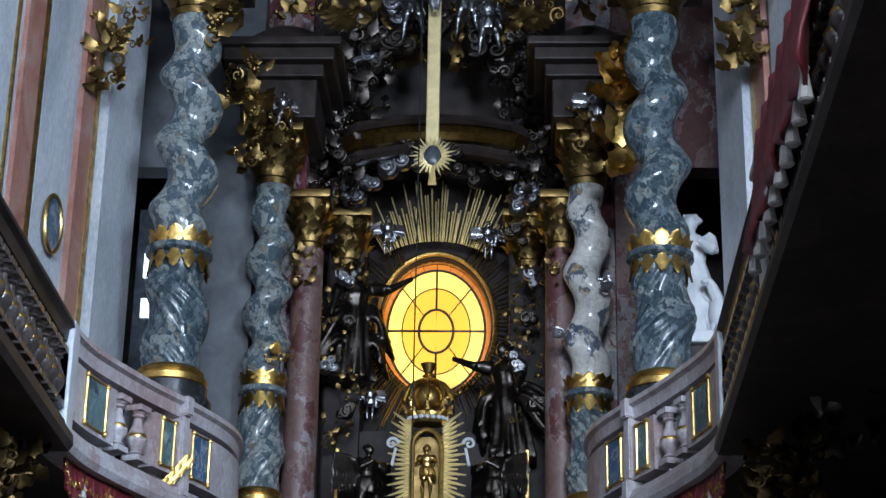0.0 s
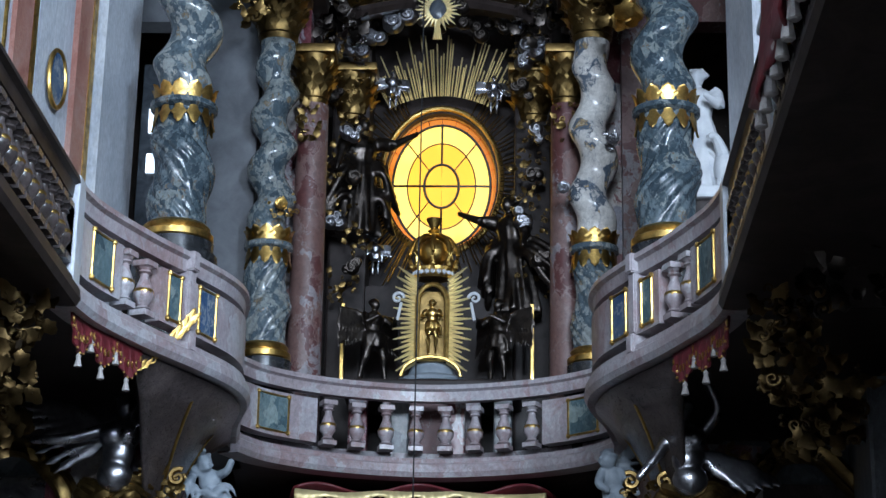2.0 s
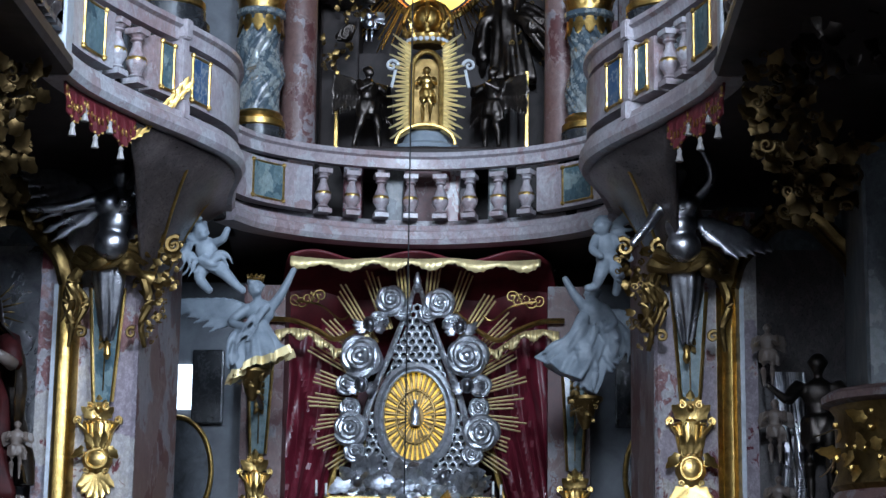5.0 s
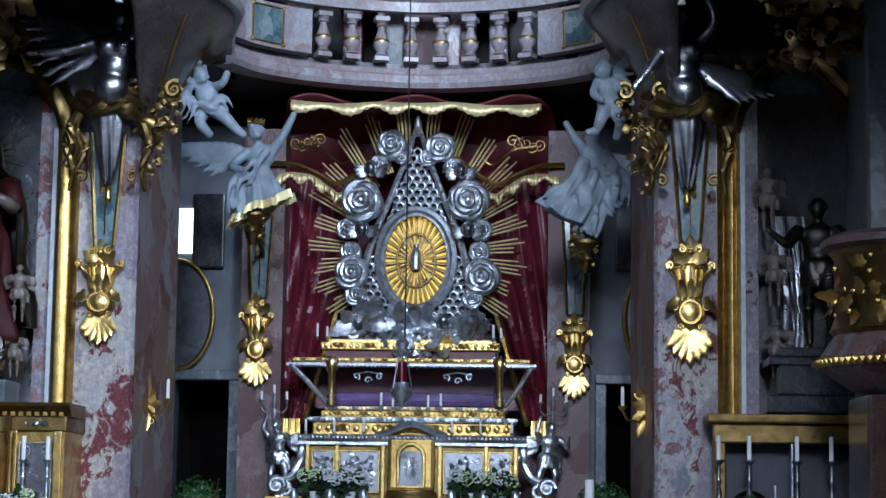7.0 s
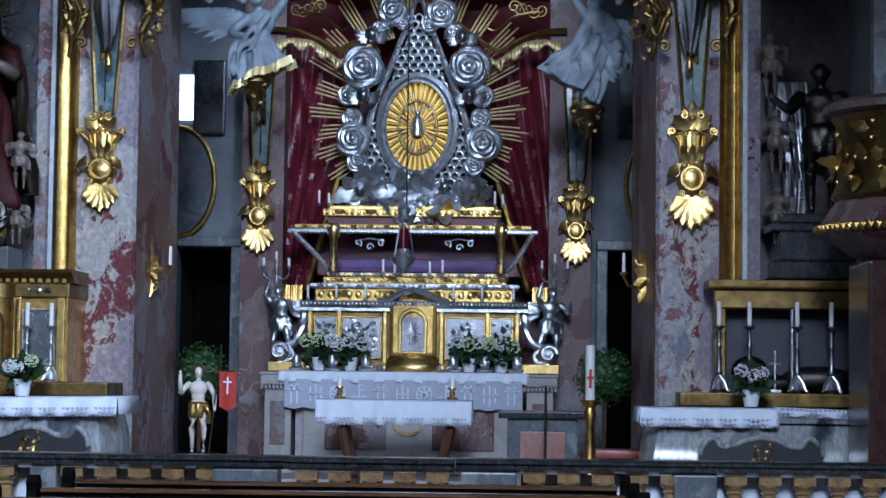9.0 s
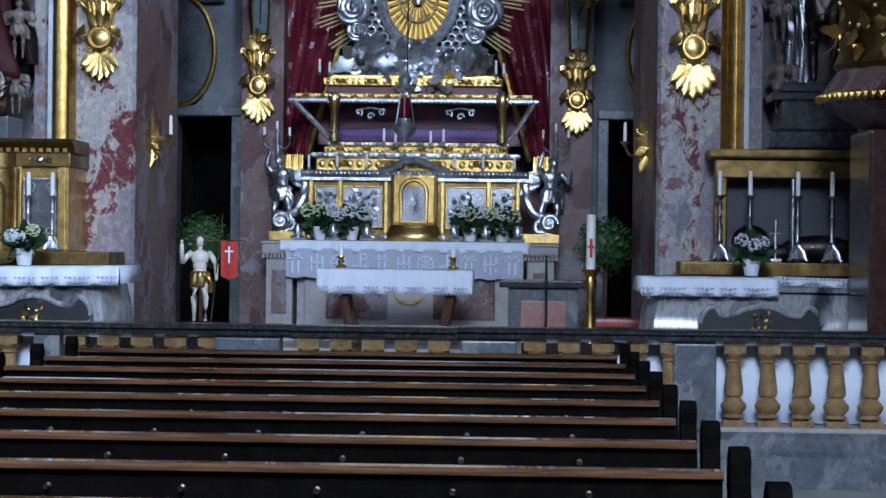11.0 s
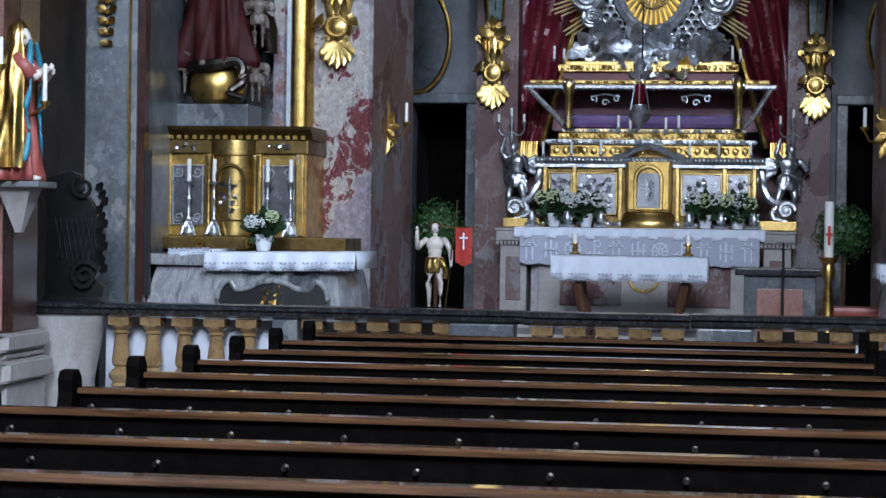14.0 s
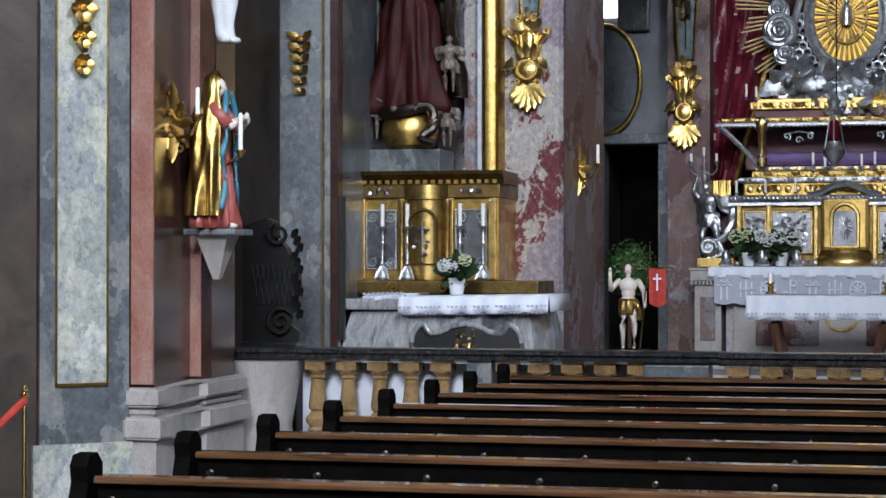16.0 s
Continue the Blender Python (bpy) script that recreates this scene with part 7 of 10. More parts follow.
# stone lectern block with a microphone stand
amb = thing("stone_lectern", (0.22, 17.7, 0.402), "grey and pink marble lectern block with a dark slab", "lectern")
part("body", B(-0.06, 0.56, 17.6, 18.0, 0.402, 1.24, bevel=0.01), GREY, amb)
part("front_panel", B(0.05, 0.45, 17.575, 17.605, 0.5, 1.13, bevel=0.008), REDPALE, amb, "pink marble panel")
part("slab", B(-0.14, 0.63, 17.54, 18.06, 1.244, 1.31, bevel=0.015), SLATE, amb, "dark slab")
mic = thing("microphone_stand", (0.27, 17.3, 0.402), "slim black microphone stand", "microphone stand")
part("pole", tube(bmesh.new(), [(0.27, 17.3, 0.41), (0.27, 17.3, 1.54)], 0.011, 8), BLACK, mic)
part("base", lathe(bmesh.new(), [(0.13, 0.402), (0.13, 0.42), (0.02, 0.44)], 16, Matrix.Translation((0.27, 17.3, 0))), BLACK, mic, "", True)
part("cross_arm", tube(bmesh.new(), [(0.10, 17.3, 1.53), (0.36, 17.3, 1.535)], 0.012, 6), SILVER, mic)

# ---------- pier dressings of the lower storey ----------
def tapered_panel(x, y, z0, z1, w0, w1, label):
    """Blue-green marble field, narrowing downwards, between gilt ribs."""
    o = thing("marble_panel", (x, y, z0), label, "wall panel", "tapered wall panels")
    bm = bmesh.new()
    f = [(x - w0 / 2, z0), (x + w0 / 2, z0), (x + w1 / 2, z1), (x - w1 / 2, z1)]
    a_ = [bm.verts.new((p, y, q)) for p, q in f]
    b_ = [bm.verts.new((p, y - 0.03, q)) for p, q in f]
    bm.faces.new(a_), bm.faces.new(b_[::-1])
    for i in range(4):
        bm.faces.new((a_[i], a_[(i + 1) % 4], b_[(i + 1) % 4], b_[i]))
    part("field", bm, GREEN, o, "polished blue-green marble field")
    for s in (-1, 1):
        part("gilt_rib", tube(bmesh.new(), [(x + s * w0 / 2, y - 0.035, z0), (x + s * w1 / 2, y - 0.035, z1)], 0.018, 6), GOLD, o, "gilt rib", True)
    bm = bmesh.new()
    rng = random.Random(int(x * 37))
    for i in range(7):
        zz = z1 - 0.05 - i * 0.07
        for s in (-1, 1):
            leaf(bm, (x + s * 0.01, y - 0.04, zz), (s * 0.5, 0, -1), (0, -1, 0), 0.09, 0.04, 0.3)
    tube(bm, [(x, y - 0.045, z1 - 0.4), (x, y - 0.045, z0 + 0.1)], 0.006, 5)
    part("pendant", bm, GOLDDARK, o, "gilt leaf pendant", True)
    return o


wall_ornament("wall_ornament", -3.60, 17.14, 2.97, 3.92, 0.30, "gilt carved ornament with shell tip on the marble pier", 1)
wall_ornament("wall_ornament", 1.50, 17.14, 2.85, 4.0, 0.30, "gilt carved ornament with shell tip on the marble pier", 2)
wall_ornament("wall_ornament", -2.70, 20.76, 2.83, 3.85, 0.26, "slender gilt carved ornament on the inner pilaster", 3)
wall_ornament("wall_ornament", 0.62, 20.76, 2.74, 3.68, 0.26, "slender gilt carved ornament on the inner pilaster", 4)
tapered_panel(-3.57, 17.12, 3.85, 4.85, 0.16, 0.30, "tapering blue-green marble panel with gilt ribs")
tapered_panel(1.50, 17.12, 3.9, 4.85, 0.16, 0.30, "tapering blue-green marble panel with gilt ribs")
tapered_panel(-2.68, 20.77, 3.8, 4.75, 0.16, 0.26, "tapering blue-green marble panel with gilt ribs")
tapered_panel(0.62, 20.77, 3.65, 4.75, 0.16, 0.26, "tapering blue-green marble panel with gilt ribs")
sconce(-3.28, 17.75, 2.52, 1.0, 1, "gilt leafy wall sconce with a candle on the pier")
sconce(1.17, 17.75, 2.5, 1.0, -1, "gilt leafy wall sconce with a candle on the pier")

# herm figures and gilt capitals at the pier tops, and stucco angels between them
for x, s in ((-3.52, -1), (1.46, 1)):
    bm = bmesh.new()
    xc, yc = (-3.44, 16.65) if s < 0 else (1.39, 16.65)
    carved_head(bm, (xc - 0.035 * s, yc - 0.02, 5.77), 0.10, -25 * s)
    limb(bm, [(xc - 0.03 * s, yc, 5.71), (xc - 0.01 * s, yc + 0.02, 5.60)], [0.05, 0.06])
    ball(bm, (xc, yc, 5.50), 0.165, 3, (1.05, 0.72, 0.95))
    for q in (-1, 1):
        ball(bm, (xc + 0.07 * q, yc - 0.075, 5.50), 0.085, 3, (1, 0.7, 0.9))
    ball(bm, (xc + 0.01 * s, yc, 5.34), 0.135, 3, (1, 0.78, 1.1))
    ball(bm, (xc + 0.03 * s, yc, 5.16), 0.145, 3, (1.05, 0.85, 1.0))
    limb(bm, [(xc + 0.14, yc, 5.58), (xc + 0.27, yc - 0.06, 5.76), (xc + 0.19, yc - 0.12, 5.96)], [0.062, 0.05, 0.04])
    if s < 0:
        limb(bm, [(xc - 0.14, yc, 5.56), (xc - 0.42, yc - 0.08, 5.46), (xc - 0.72, yc - 0.10, 5.44)], [0.062, 0.052, 0.036])
        plumed_wing(bm, (xc - 0.12, yc + 0.1, 5.5), (xc - 0.42, yc + 0.12, 5.74), (xc - 0.40, yc + 0.1, 5.02))
    else:
        limb(bm, [(xc - 0.14, yc, 5.55), (xc - 0.26, yc - 0.08, 5.34), (xc - 0.40, yc - 0.12, 5.16)], [0.062, 0.05, 0.036])
        plumed_wing(bm, (xc + 0.12, yc + 0.08, 5.4), (xc + 0.42, yc + 0.1, 5.34), (xc + 0.40, yc + 0.06, 4.98), 2, 6)
    sculpted("herm_statue", (xc, yc, 5.02), bm, SILVERDARK, "tarnished silver winged herm figure carrying the gallery", "herm figures", 0.016, 6)
    hp = thing("herm_pillar", (x, 16.98, 4.35), "tapering tarnished silver pillar under the herm", "pillar", "herm pillars")
    bm = bmesh.new()
    skirt(bm, [(x, 16.86, 5.14), (x, 16.86, 4.98), (x, 16.88, 4.82), (x, 16.9, 4.64), (x, 16.92, 4.48), (x, 16.94, 4.38)], [0.15, 0.155, 0.13, 0.10, 0.07, 0.04], 0.6, 5, 0.16, 0.0, random.Random(31 + int(s)))
    part("pillar", bm, SILVERDARK, hp, "pleated silver sheath", True)
    part("tassel", lathe(bmesh.new(), [(0.012, 4.36), (0.03, 4.33), (0.022, 4.30), (0.035, 4.24), (0.012, 4.20)], 10, Matrix.Translation((x, 16.94, 0))), GOLD, hp, "gilt tassel", True)
    o = thing("gilt_garland", (x, 16.85, 4.3), "gilt drapery and leaves round the herm's waist", "ornament", "gilt garlands")
    bm = bmesh.new()
    tube(bm, smooth_path([(x - 0.3, 16.9, 5.05), (x - 0.15, 16.75, 4.98), (x + 0.05, 16.72, 5.05), (x + 0.2, 16.75, 4.97), (x + 0.34, 16.9, 4.9)], 6), lambda t: 0.06 + 0.025 * math.sin(20 * t), 8)
    streamer(bm, [(x - 0.26, 16.86, 5.12), (x - 0.05, 16.70, 5.02), (x + 0.16, 16.70, 5.10), (x + 0.32, 16.86, 5.02)], 0.15, random.Random(8 + int(s)), 4)
    streamer(bm, [(x - 0.2, 16.84, 5.05), (x - 0.30, 16.80, 4.85), (x - 0.24, 16.82, 4.66), (x - 0.33, 16.84, 4.48)], 0.12, random.Random(18 + int(s)), 4)
    for q in (-1, 1):
        tube(bm, smooth_path([(x + q * 0.28, 16.88, 4.95), (x + q * 0.36, 16.85, 4.7), (x + q * 0.3, 16.85, 4.5), (x + q * 0.33, 16.9, 4.3)], 5), lambda t: 0.05 - 0.03 * t, 8)
        scroll(bm, (x + q * 0.22, 16.85, 4.42), (q, 0, 0), (0, 0, 1), 0.05, 0.02, 1.2, 1)
    part("garland", bm, GOLDDARK, o, "", True)
for x, s in ((-3.12, -1), (1.08, 1)):
    o = thing("pier_capital", (x, 17.1, 4.4), "gilt leafy capital hung with fruit and flowers", "capital", "pier capitals")
    rng = random.Random(50 + s)
    bm = bmesh.new()
    cluster(bm, rng, (x, 17.0, 5.05), (0.20, 0.1, 0.2), 60)
    cluster(bm, rng, (x, 16.98, 4.72), (0.11, 0.06, 0.2), 36, leafy=0.4)
    cluster(bm, rng, (x + 0.02 * s, 16.98, 4.45), (0.05, 0.04, 0.12), 14)
    part("leaf_mass", bm, GOLDDARK, o, "carved gilt leaves and fruit", True)["kind"] = "stuff"
    bm = bmesh.new()
    for q in (-1, 1):
        scroll(bm, (x + q * 0.15, 16.9, 5.2), (q, 0, 0), (0, 0, 1), 0.08, 0.028, 1.3, 1)
    part("volutes", bm, GOLDDARK, o, "gilt corner volutes", True)
# stucco angels lifting the curtain and putti on the pier capitals
rng = random.Random(3)
bm = bmesh.new()
Y = 18.8
carved_head(bm, (-2.495, Y - 0.06, 5.185), 0.088, 30)
limb(bm, [(-2.49, Y - 0.02, 5.12), (-2.46, Y, 5.02)], [0.042, 0.05])
ball(bm, (-2.45, Y, 4.95), 0.135, 3, (1.05, 0.72, 0.95))
ball(bm, (-2.465, Y, 4.82), 0.11, 3, (1, 0.8, 1.1))
limb(bm, [(-2.34, Y - 0.01, 5.0), (-2.245, Y - 0.05, 5.12), (-2.13, Y - 0.08, 5.345)], [0.055, 0.045, 0.03])
limb(bm, [(-2.57, Y - 0.02, 4.98), (-2.71, Y - 0.08, 4.84), (-2.58, Y - 0.16, 4.79)], [0.055, 0.045, 0.032])
hem = skirt(bm, [(-2.465, Y, 4.83), (-2.47, Y, 4.74), (-2.46, Y - 0.01, 4.64), (-2.445, Y - 0.02, 4.54), (-2.435, Y - 0.03, 4.46)], [0.11, 0.15, 0.19, 0.225, 0.25], 0.72, 8, 0.17, 0.46, rng)
streamer(bm, [(-2.36, Y - 0.1, 5.0), (-2.45, Y - 0.16, 4.88), (-2.52, Y - 0.17, 4.76), (-2.6, Y - 0.16, 4.66)], 0.09, rng, 3)
streamer(bm, [(-2.58, Y - 0.1, 4.8), (-2.66, Y - 0.14, 4.66), (-2.69, Y - 0.14, 4.5), (-2.66, Y - 0.12, 4.4)], 0.10, rng, 4)
plumed_wing(bm, (-2.54, Y + 0.12, 4.98), (-3.10, Y + 0.16, 5.06), (-2.86, Y + 0.12, 4.68))
sculpted("angel_statue", (-2.46, Y, 4.35), bm, STUCCOGREY, "grey-blue stucco angel with one arm raised lifting the curtain", "stucco angels", 0.0125)
fr = thing("gilt_hem", (-2.44, Y, 4.3), "pleated gilt fringe round the stucco angel's robe", "fringe")
bm = bmesh.new()
tp = [bm.verts.new(Vector((-2.435, Y - 0.03, 0)) + Vector(((p.x + 2.435) * 1.03, (p.y - Y + 0.03) * 1.03, p.z + 0.02))) for p in hem]
lw = [bm.verts.new(v.co + Vector(((v.co.x + 2.435) * 0.09, (v.co.y - Y) * 0.09, -0.075 - 0.012 * (i % 2)))) for i, v in enumerate(tp)]
for i in range(len(tp)):
    bm.faces.new((tp[i], tp[(i + 1) % len(tp)], lw[(i + 1) % len(tp)], lw[i]))
part("fringe", bm, GOLDRAY, fr, "", False).modifiers.new("thick", "SOLIDIFY").thickness = 0.012
cw = thing("gilt_circlet", (-2.495, Y - 0.05, 5.27), "small pierced gilt crown on the stucco angel's head", "ornament")
bm = bmesh.new()
for i in range(10):
    a = 2 * math.pi * i / 10
    o = Vector((math.cos(a), math.sin(a), 0))
    scroll(bm, Vector((-2.495, Y - 0.05, 5.275)) + o * 0.075, o * 0.3 + Vector((0, 0, 1)), o.cross(Vector((0, 0, 1))), 0.026, 0.007, 1.2, 0)
tube(bm, [(-2.495 + 0.072 * math.cos(a), Y - 0.05 + 0.072 * math.sin(a), 5.25) for a in [2 * math.pi * i / 16 for i in range(16)]], 0.012, 6, True)
part("circlet", bm, GOLD, cw, "", True)

rng = random.Random(4)
bm = bmesh.new()
carved_head(bm, (0.735, Y + 0.05, 5.17), 0.085, -60)
limb(bm, [(0.73, Y + 0.02, 5.1), (0.735, Y, 5.0)], [0.042, 0.05])
ball(bm, (0.735, Y, 4.98), 0.13, 3, (1.05, 0.75, 1.0))
ball(bm, (0.74, Y, 4.85), 0.115, 3, (1, 0.8, 1.1))
limb(bm, [(0.64, Y - 0.03, 5.03), (0.56, Y - 0.08, 5.12), (0.47, Y - 0.10, 5.27)], [0.055, 0.044, 0.03])
limb(bm, [(0.84, Y - 0.02, 5.0), (0.93, Y - 0.1, 4.86), (0.86, Y - 0.18, 4.78)], [0.055, 0.044, 0.032])
skirt(bm, [(0.735, Y, 4.90), (0.72, Y, 4.80), (0.69, Y - 0.02, 4.68), (0.62, Y - 0.05, 4.55), (0.54, Y - 0.08, 4.43), (0.48, Y - 0.10, 4.34)], [0.12, 0.16, 0.20, 0.23, 0.25, 0.25], 0.7, 7, 0.2, -0.62, rng)
for pts, w in (([(0.80, Y - 0.1, 4.86), (0.90, Y - 0.12, 4.70), (0.88, Y - 0.1, 4.52), (0.97, Y - 0.08, 4.44)], 0.14), ([(0.84, Y, 4.9), (0.98, Y, 4.82), (1.05, Y, 4.66), (1.03, Y, 4.5)], 0.15), ([(0.66, Y - 0.14, 4.9), (0.56, Y - 0.2, 4.72), (0.42, Y - 0.2, 4.58), (0.30, Y - 0.15, 4.47)], 0.14), ([(0.72, Y - 0.15, 4.8), (0.66, Y - 0.2, 4.6), (0.68, Y - 0.2, 4.4), (0.64, Y - 0.18, 4.2)], 0.15)):
    streamer(bm, pts, w, rng, 4)
plumed_wing(bm, (0.84, Y + 0.12, 4.98), (1.12, Y + 0.16, 4.95), (1.05, Y + 0.12, 4.55), 2, 7)
sculpted("angel_statue", (0.62, Y, 4.2), bm, STUCCOGREY, "grey-blue stucco angel in wildly flowing robe lifting the curtain", "stucco angels", 0.0125)

Y = 17.75
rng = random.Random(6)
bm = bmesh.new()
carved_head(bm, (-2.875, Y - 0.05, 5.50), 0.088, 40)
ball(bm, (-2.82, Y, 5.34), 0.105, 3, (1, 0.8, 1.15))
ball(bm, (-2.77, Y, 5.22), 0.105, 3, (1.05, 0.85, 0.9))
limb(bm, [(-2.90, Y - 0.02, 5.41), (-3.0, Y - 0.10, 5.46), (-2.97, Y - 0.12, 5.58), (-2.88, Y - 0.12, 5.60)], [0.048, 0.04, 0.036, 0.03])
limb(bm, [(-2.74, Y - 0.02, 5.40), (-2.66, Y - 0.1, 5.42), (-2.62, Y - 0.12, 5.50)], [0.046, 0.038, 0.03])
limb(bm, [(-2.74, Y - 0.03, 5.19), (-2.63, Y - 0.10, 5.10), (-2.53, Y - 0.08, 5.0), (-2.47, Y - 0.09, 4.95)], [0.075, 0.06, 0.042, 0.036])
limb(bm, [(-2.83, Y - 0.03, 5.18), (-2.86, Y - 0.1, 5.06), (-2.78, Y - 0.05, 4.96)], [0.07, 0.055, 0.036])
streamer(bm, [(-2.95, Y - 0.05, 5.42), (-2.98, Y - 0.13, 5.3), (-2.95, Y - 0.13, 5.18), (-3.02, Y - 0.1, 5.08)], 0.10, rng, 3)
streamer(bm, [(-2.85, Y - 0.1, 5.24), (-2.75, Y - 0.14, 5.18), (-2.66, Y - 0.12, 5.22), (-2.62, Y - 0.1, 5.16)], 0.12, rng, 4)
sculpted("putto_statue", (-2.80, Y, 4.93), bm, STUCCOGREY, "grey-blue stucco putto leaning from the pier capital", "stucco putti", 0.011)
bm = bmesh.new()
carved_head(bm, (0.775, Y - 0.05, 5.575), 0.088, -55)
ball(bm, (0.81, Y, 5.40), 0.105, 3, (1, 0.8, 1.15))
ball(bm, (0.83, Y, 5.27), 0.105, 3, (1.05, 0.85, 0.9))
limb(bm, [(0.73, Y - 0.02, 5.46), (0.69, Y - 0.1, 5.34), (0.76, Y - 0.16, 5.27)], [0.048, 0.04, 0.03])
limb(bm, [(0.89, Y - 0.02, 5.46), (0.97, Y - 0.06, 5.36), (1.03, Y - 0.08, 5.26)], [0.048, 0.04, 0.03])
limb(bm, [(0.80, Y - 0.03, 5.22), (0.76, Y - 0.12, 5.12), (0.72, Y - 0.06, 5.02), (0.65, Y - 0.08, 4.99)], [0.075, 0.06, 0.042, 0.034])
limb(bm, [(0.88, Y - 0.02, 5.2), (0.93, Y - 0.1, 5.08), (0.90, Y - 0.05, 4.96)], [0.07, 0.055, 0.036])
plumed_wing(bm, (0.87, Y + 0.06, 5.44), (1.00, Y + 0.08, 5.72), (1.02, Y + 0.06, 5.34), 3, 7)
sculpted("putto_statue", (0.82, Y, 4.95), bm, STUCCOGREY, "grey-blue stucco putto with a raised wing on the pier capital", "stucco putti", 0.011)

for x in (-2.66, 0.62):
    k_ = thing("pilaster_capital", (x, 20.0, 4.2), "dusky marble bracket with gilt leaves under the stucco angel", "capital", "angel brackets")
    zt = 4.155 if x > 0 else 4.395
    xa = 0.66 if x > 0 else -2.5
    part("bracket", lathe(bmesh.new(), [(0.03, zt - 0.3), (0.08, zt - 0.2), (0.1, zt - 0.1), (0.17, zt - 0.03), (0.17, zt)], 14, Matrix.Translation((xa, 18.8, 0))), GOLDDARK, k_, "dusty gilt bracket", True)
    part("tie_bar", tube(bmesh.new(), [(xa, 18.8, zt - 0.12), (x, 20.82, zt - 0.12)], 0.025, 6), BLACK, k_, "iron tie bar")
    bm = bmesh.new()
    cluster(bm, random.Random(3), (xa, 18.68, zt - 0.12), (0.14, 0.03, 0.1), 24)
    part("leaves", bm, GOLDDARK, k_, "dusty gilt leaves", True)["kind"] = "stuff"

# passage window, oval pictures and door leaf beside the altar
for f_, nm, vis in ((lambda x: x, "north", True), (lambda x: 2 * CX + 0.04 - x, "south", False)):
    w = thing("window_2" if vis else "window_3", (f_(-3.55), 21.2, 4.3), "small bright passage window with glazing bars" if vis else "small dark passage window", "window", kind="structure")
    a, b = sorted((f_(-3.72), f_(-3.46)))
    for i in range(3):
        part("pane", B(a, b, 21.17, 21.19, 4.31 + 0.165 * i, 4.465 + 0.165 * i), DAYLIGHT if vis else DARKOIL, w)
    part("window_frame", B(*sorted((f_(-3.46), f_(-3.12))), 21.1, 21.2, 4.15, 4.95, bevel=0.02), SLATE, w, "dark deep reveal")
    pic = thing("oval_painting", (f_(-3.6), 21.15, 3.06), "dark oval oil painting in a thin gilt frame", "painting", "oval paintings")
    c = Vector((f_(-3.6), 21.14, 3.64))
    bm = bmesh.new()
    bm.faces.new([bm.verts.new(c + Vector((0.36 * math.cos(a), 0, 0.56 * math.sin(a)))) for a in [2 * math.pi * i / 36 for i in range(36)]])
    cv = part("canvas", bm, DARKOIL, pic, "dark blue-grey canvas")
    cv.modifiers.new("thick", "SOLIDIFY").thickness = 0.01
    part("frame", tube(bmesh.new(), [c + Vector((0.38 * math.cos(a), -0.02, 0.58 * math.sin(a))) for a in [2 * math.pi * i / 36 for i in range(36)]], 0.028, 8, True, Vector((0, 1, 0))), GOLD, pic, "thin gilt frame", True)
    d = thing("door_1" if vis else "door_2", (f_(-3.3), 21.4, 0.4), "dark wooden door standing in a grey stone frame", "door", kind="structure")
    part("door_leaf", B(*sorted((f_(-3.62), f_(-3.02))), 22.4, 22.45, 0.41, 2.94, bevel=0.01), WOODBLACK, d)
    part("passage_side", B(*sorted((f_(-3.66), f_(-3.63))), 21.51, 22.4, 0.41, 2.98), SHADOWSTONE, d)
    part("passage_side", B(*sorted((f_(-3.01), f_(-2.97))), 21.51, 22.4, 0.41, 2.98), SHADOWSTONE, d)
    part("passage_top", B(*sorted((f_(-3.66), f_(-2.97))), 21.51, 22.4, 2.985, 3.02), SHADOWSTONE, d)
    part("door_jamb", B(*sorted((f_(-3.03), f_(-2.91))), 21.12, 21.2, 0.41, 2.95, bevel=0.015), GREY, d, "grey stone jamb")
    part("door_head", B(*sorted((f_(-3.62), f_(-2.91))), 21.12, 21.2, 2.952, 3.06, bevel=0.015), GREY, d, "grey stone head")

# Risen-figure statue, bushes, paschal candle, stool
figure("wooden_statue", (-2.63, 16.6, 0.95), 0.72, 5, [FLESH, GOLDBRIGHT, GOLDBRIGHT, WOODTABLE], "painted wooden standing figure with a gilt loincloth and raised hand", "statue", (((-0.2, -0.08, 0.68), (-0.2, -0.16, 0.9)), ((0.19, -0.08, 0.66), (0.2, -0.16, 0.52))), robe=False, bare=True, seed=9, stout=0.92)
ped = thing("statue_stand", (-2.63, 16.6, 0.402), "plain dark stand under the painted statue", "stand")
part("stand_body", B(-2.8, -2.46, 16.45, 16.75, 0.402, 0.95, bevel=0.01), WOODBLACK, ped)
fl = thing("red_banner", (-2.46, 16.55, 0.95), "small red banner with a white cross on a staff", "banner")
part("staff", tube(bmesh.new(), [(-2.52, 16.5, 0.95), (-2.43, 16.5, 1.85)], 0.007, 6), BRASS, fl)
part("crossbar", tube(bmesh.new(), [(-2.56, 16.5, 1.63), (-2.24, 16.5, 1.625)], 0.006, 6), BRASS, fl)
bm = bmesh.new()
g = [[bm.verts.new((-2.44 + 0.14 * i / 8, 16.49 + 0.01 * math.sin(i), z + (0.035 * (abs(i - 4) / 4 - 0.6) if z < 1.4 else 0))) for i in range(9)] for z in (1.62, 1.5, 1.4, 1.32)]
for a_, b_ in zip(g, g[1:]):
    for i in range(8):
        bm.faces.new((a_[i], a_[i + 1], b_[i + 1], b_[i]))
fb = part("cloth", bm, REDCLOTH, fl, "red cloth")
fb.modifiers.new("thick", "SOLIDIFY").thickness = 0.004
part("cross_upright", B(-2.377, -2.363, 16.474, 16.482, 1.44, 1.58), CLOTH, fl, "white cross")
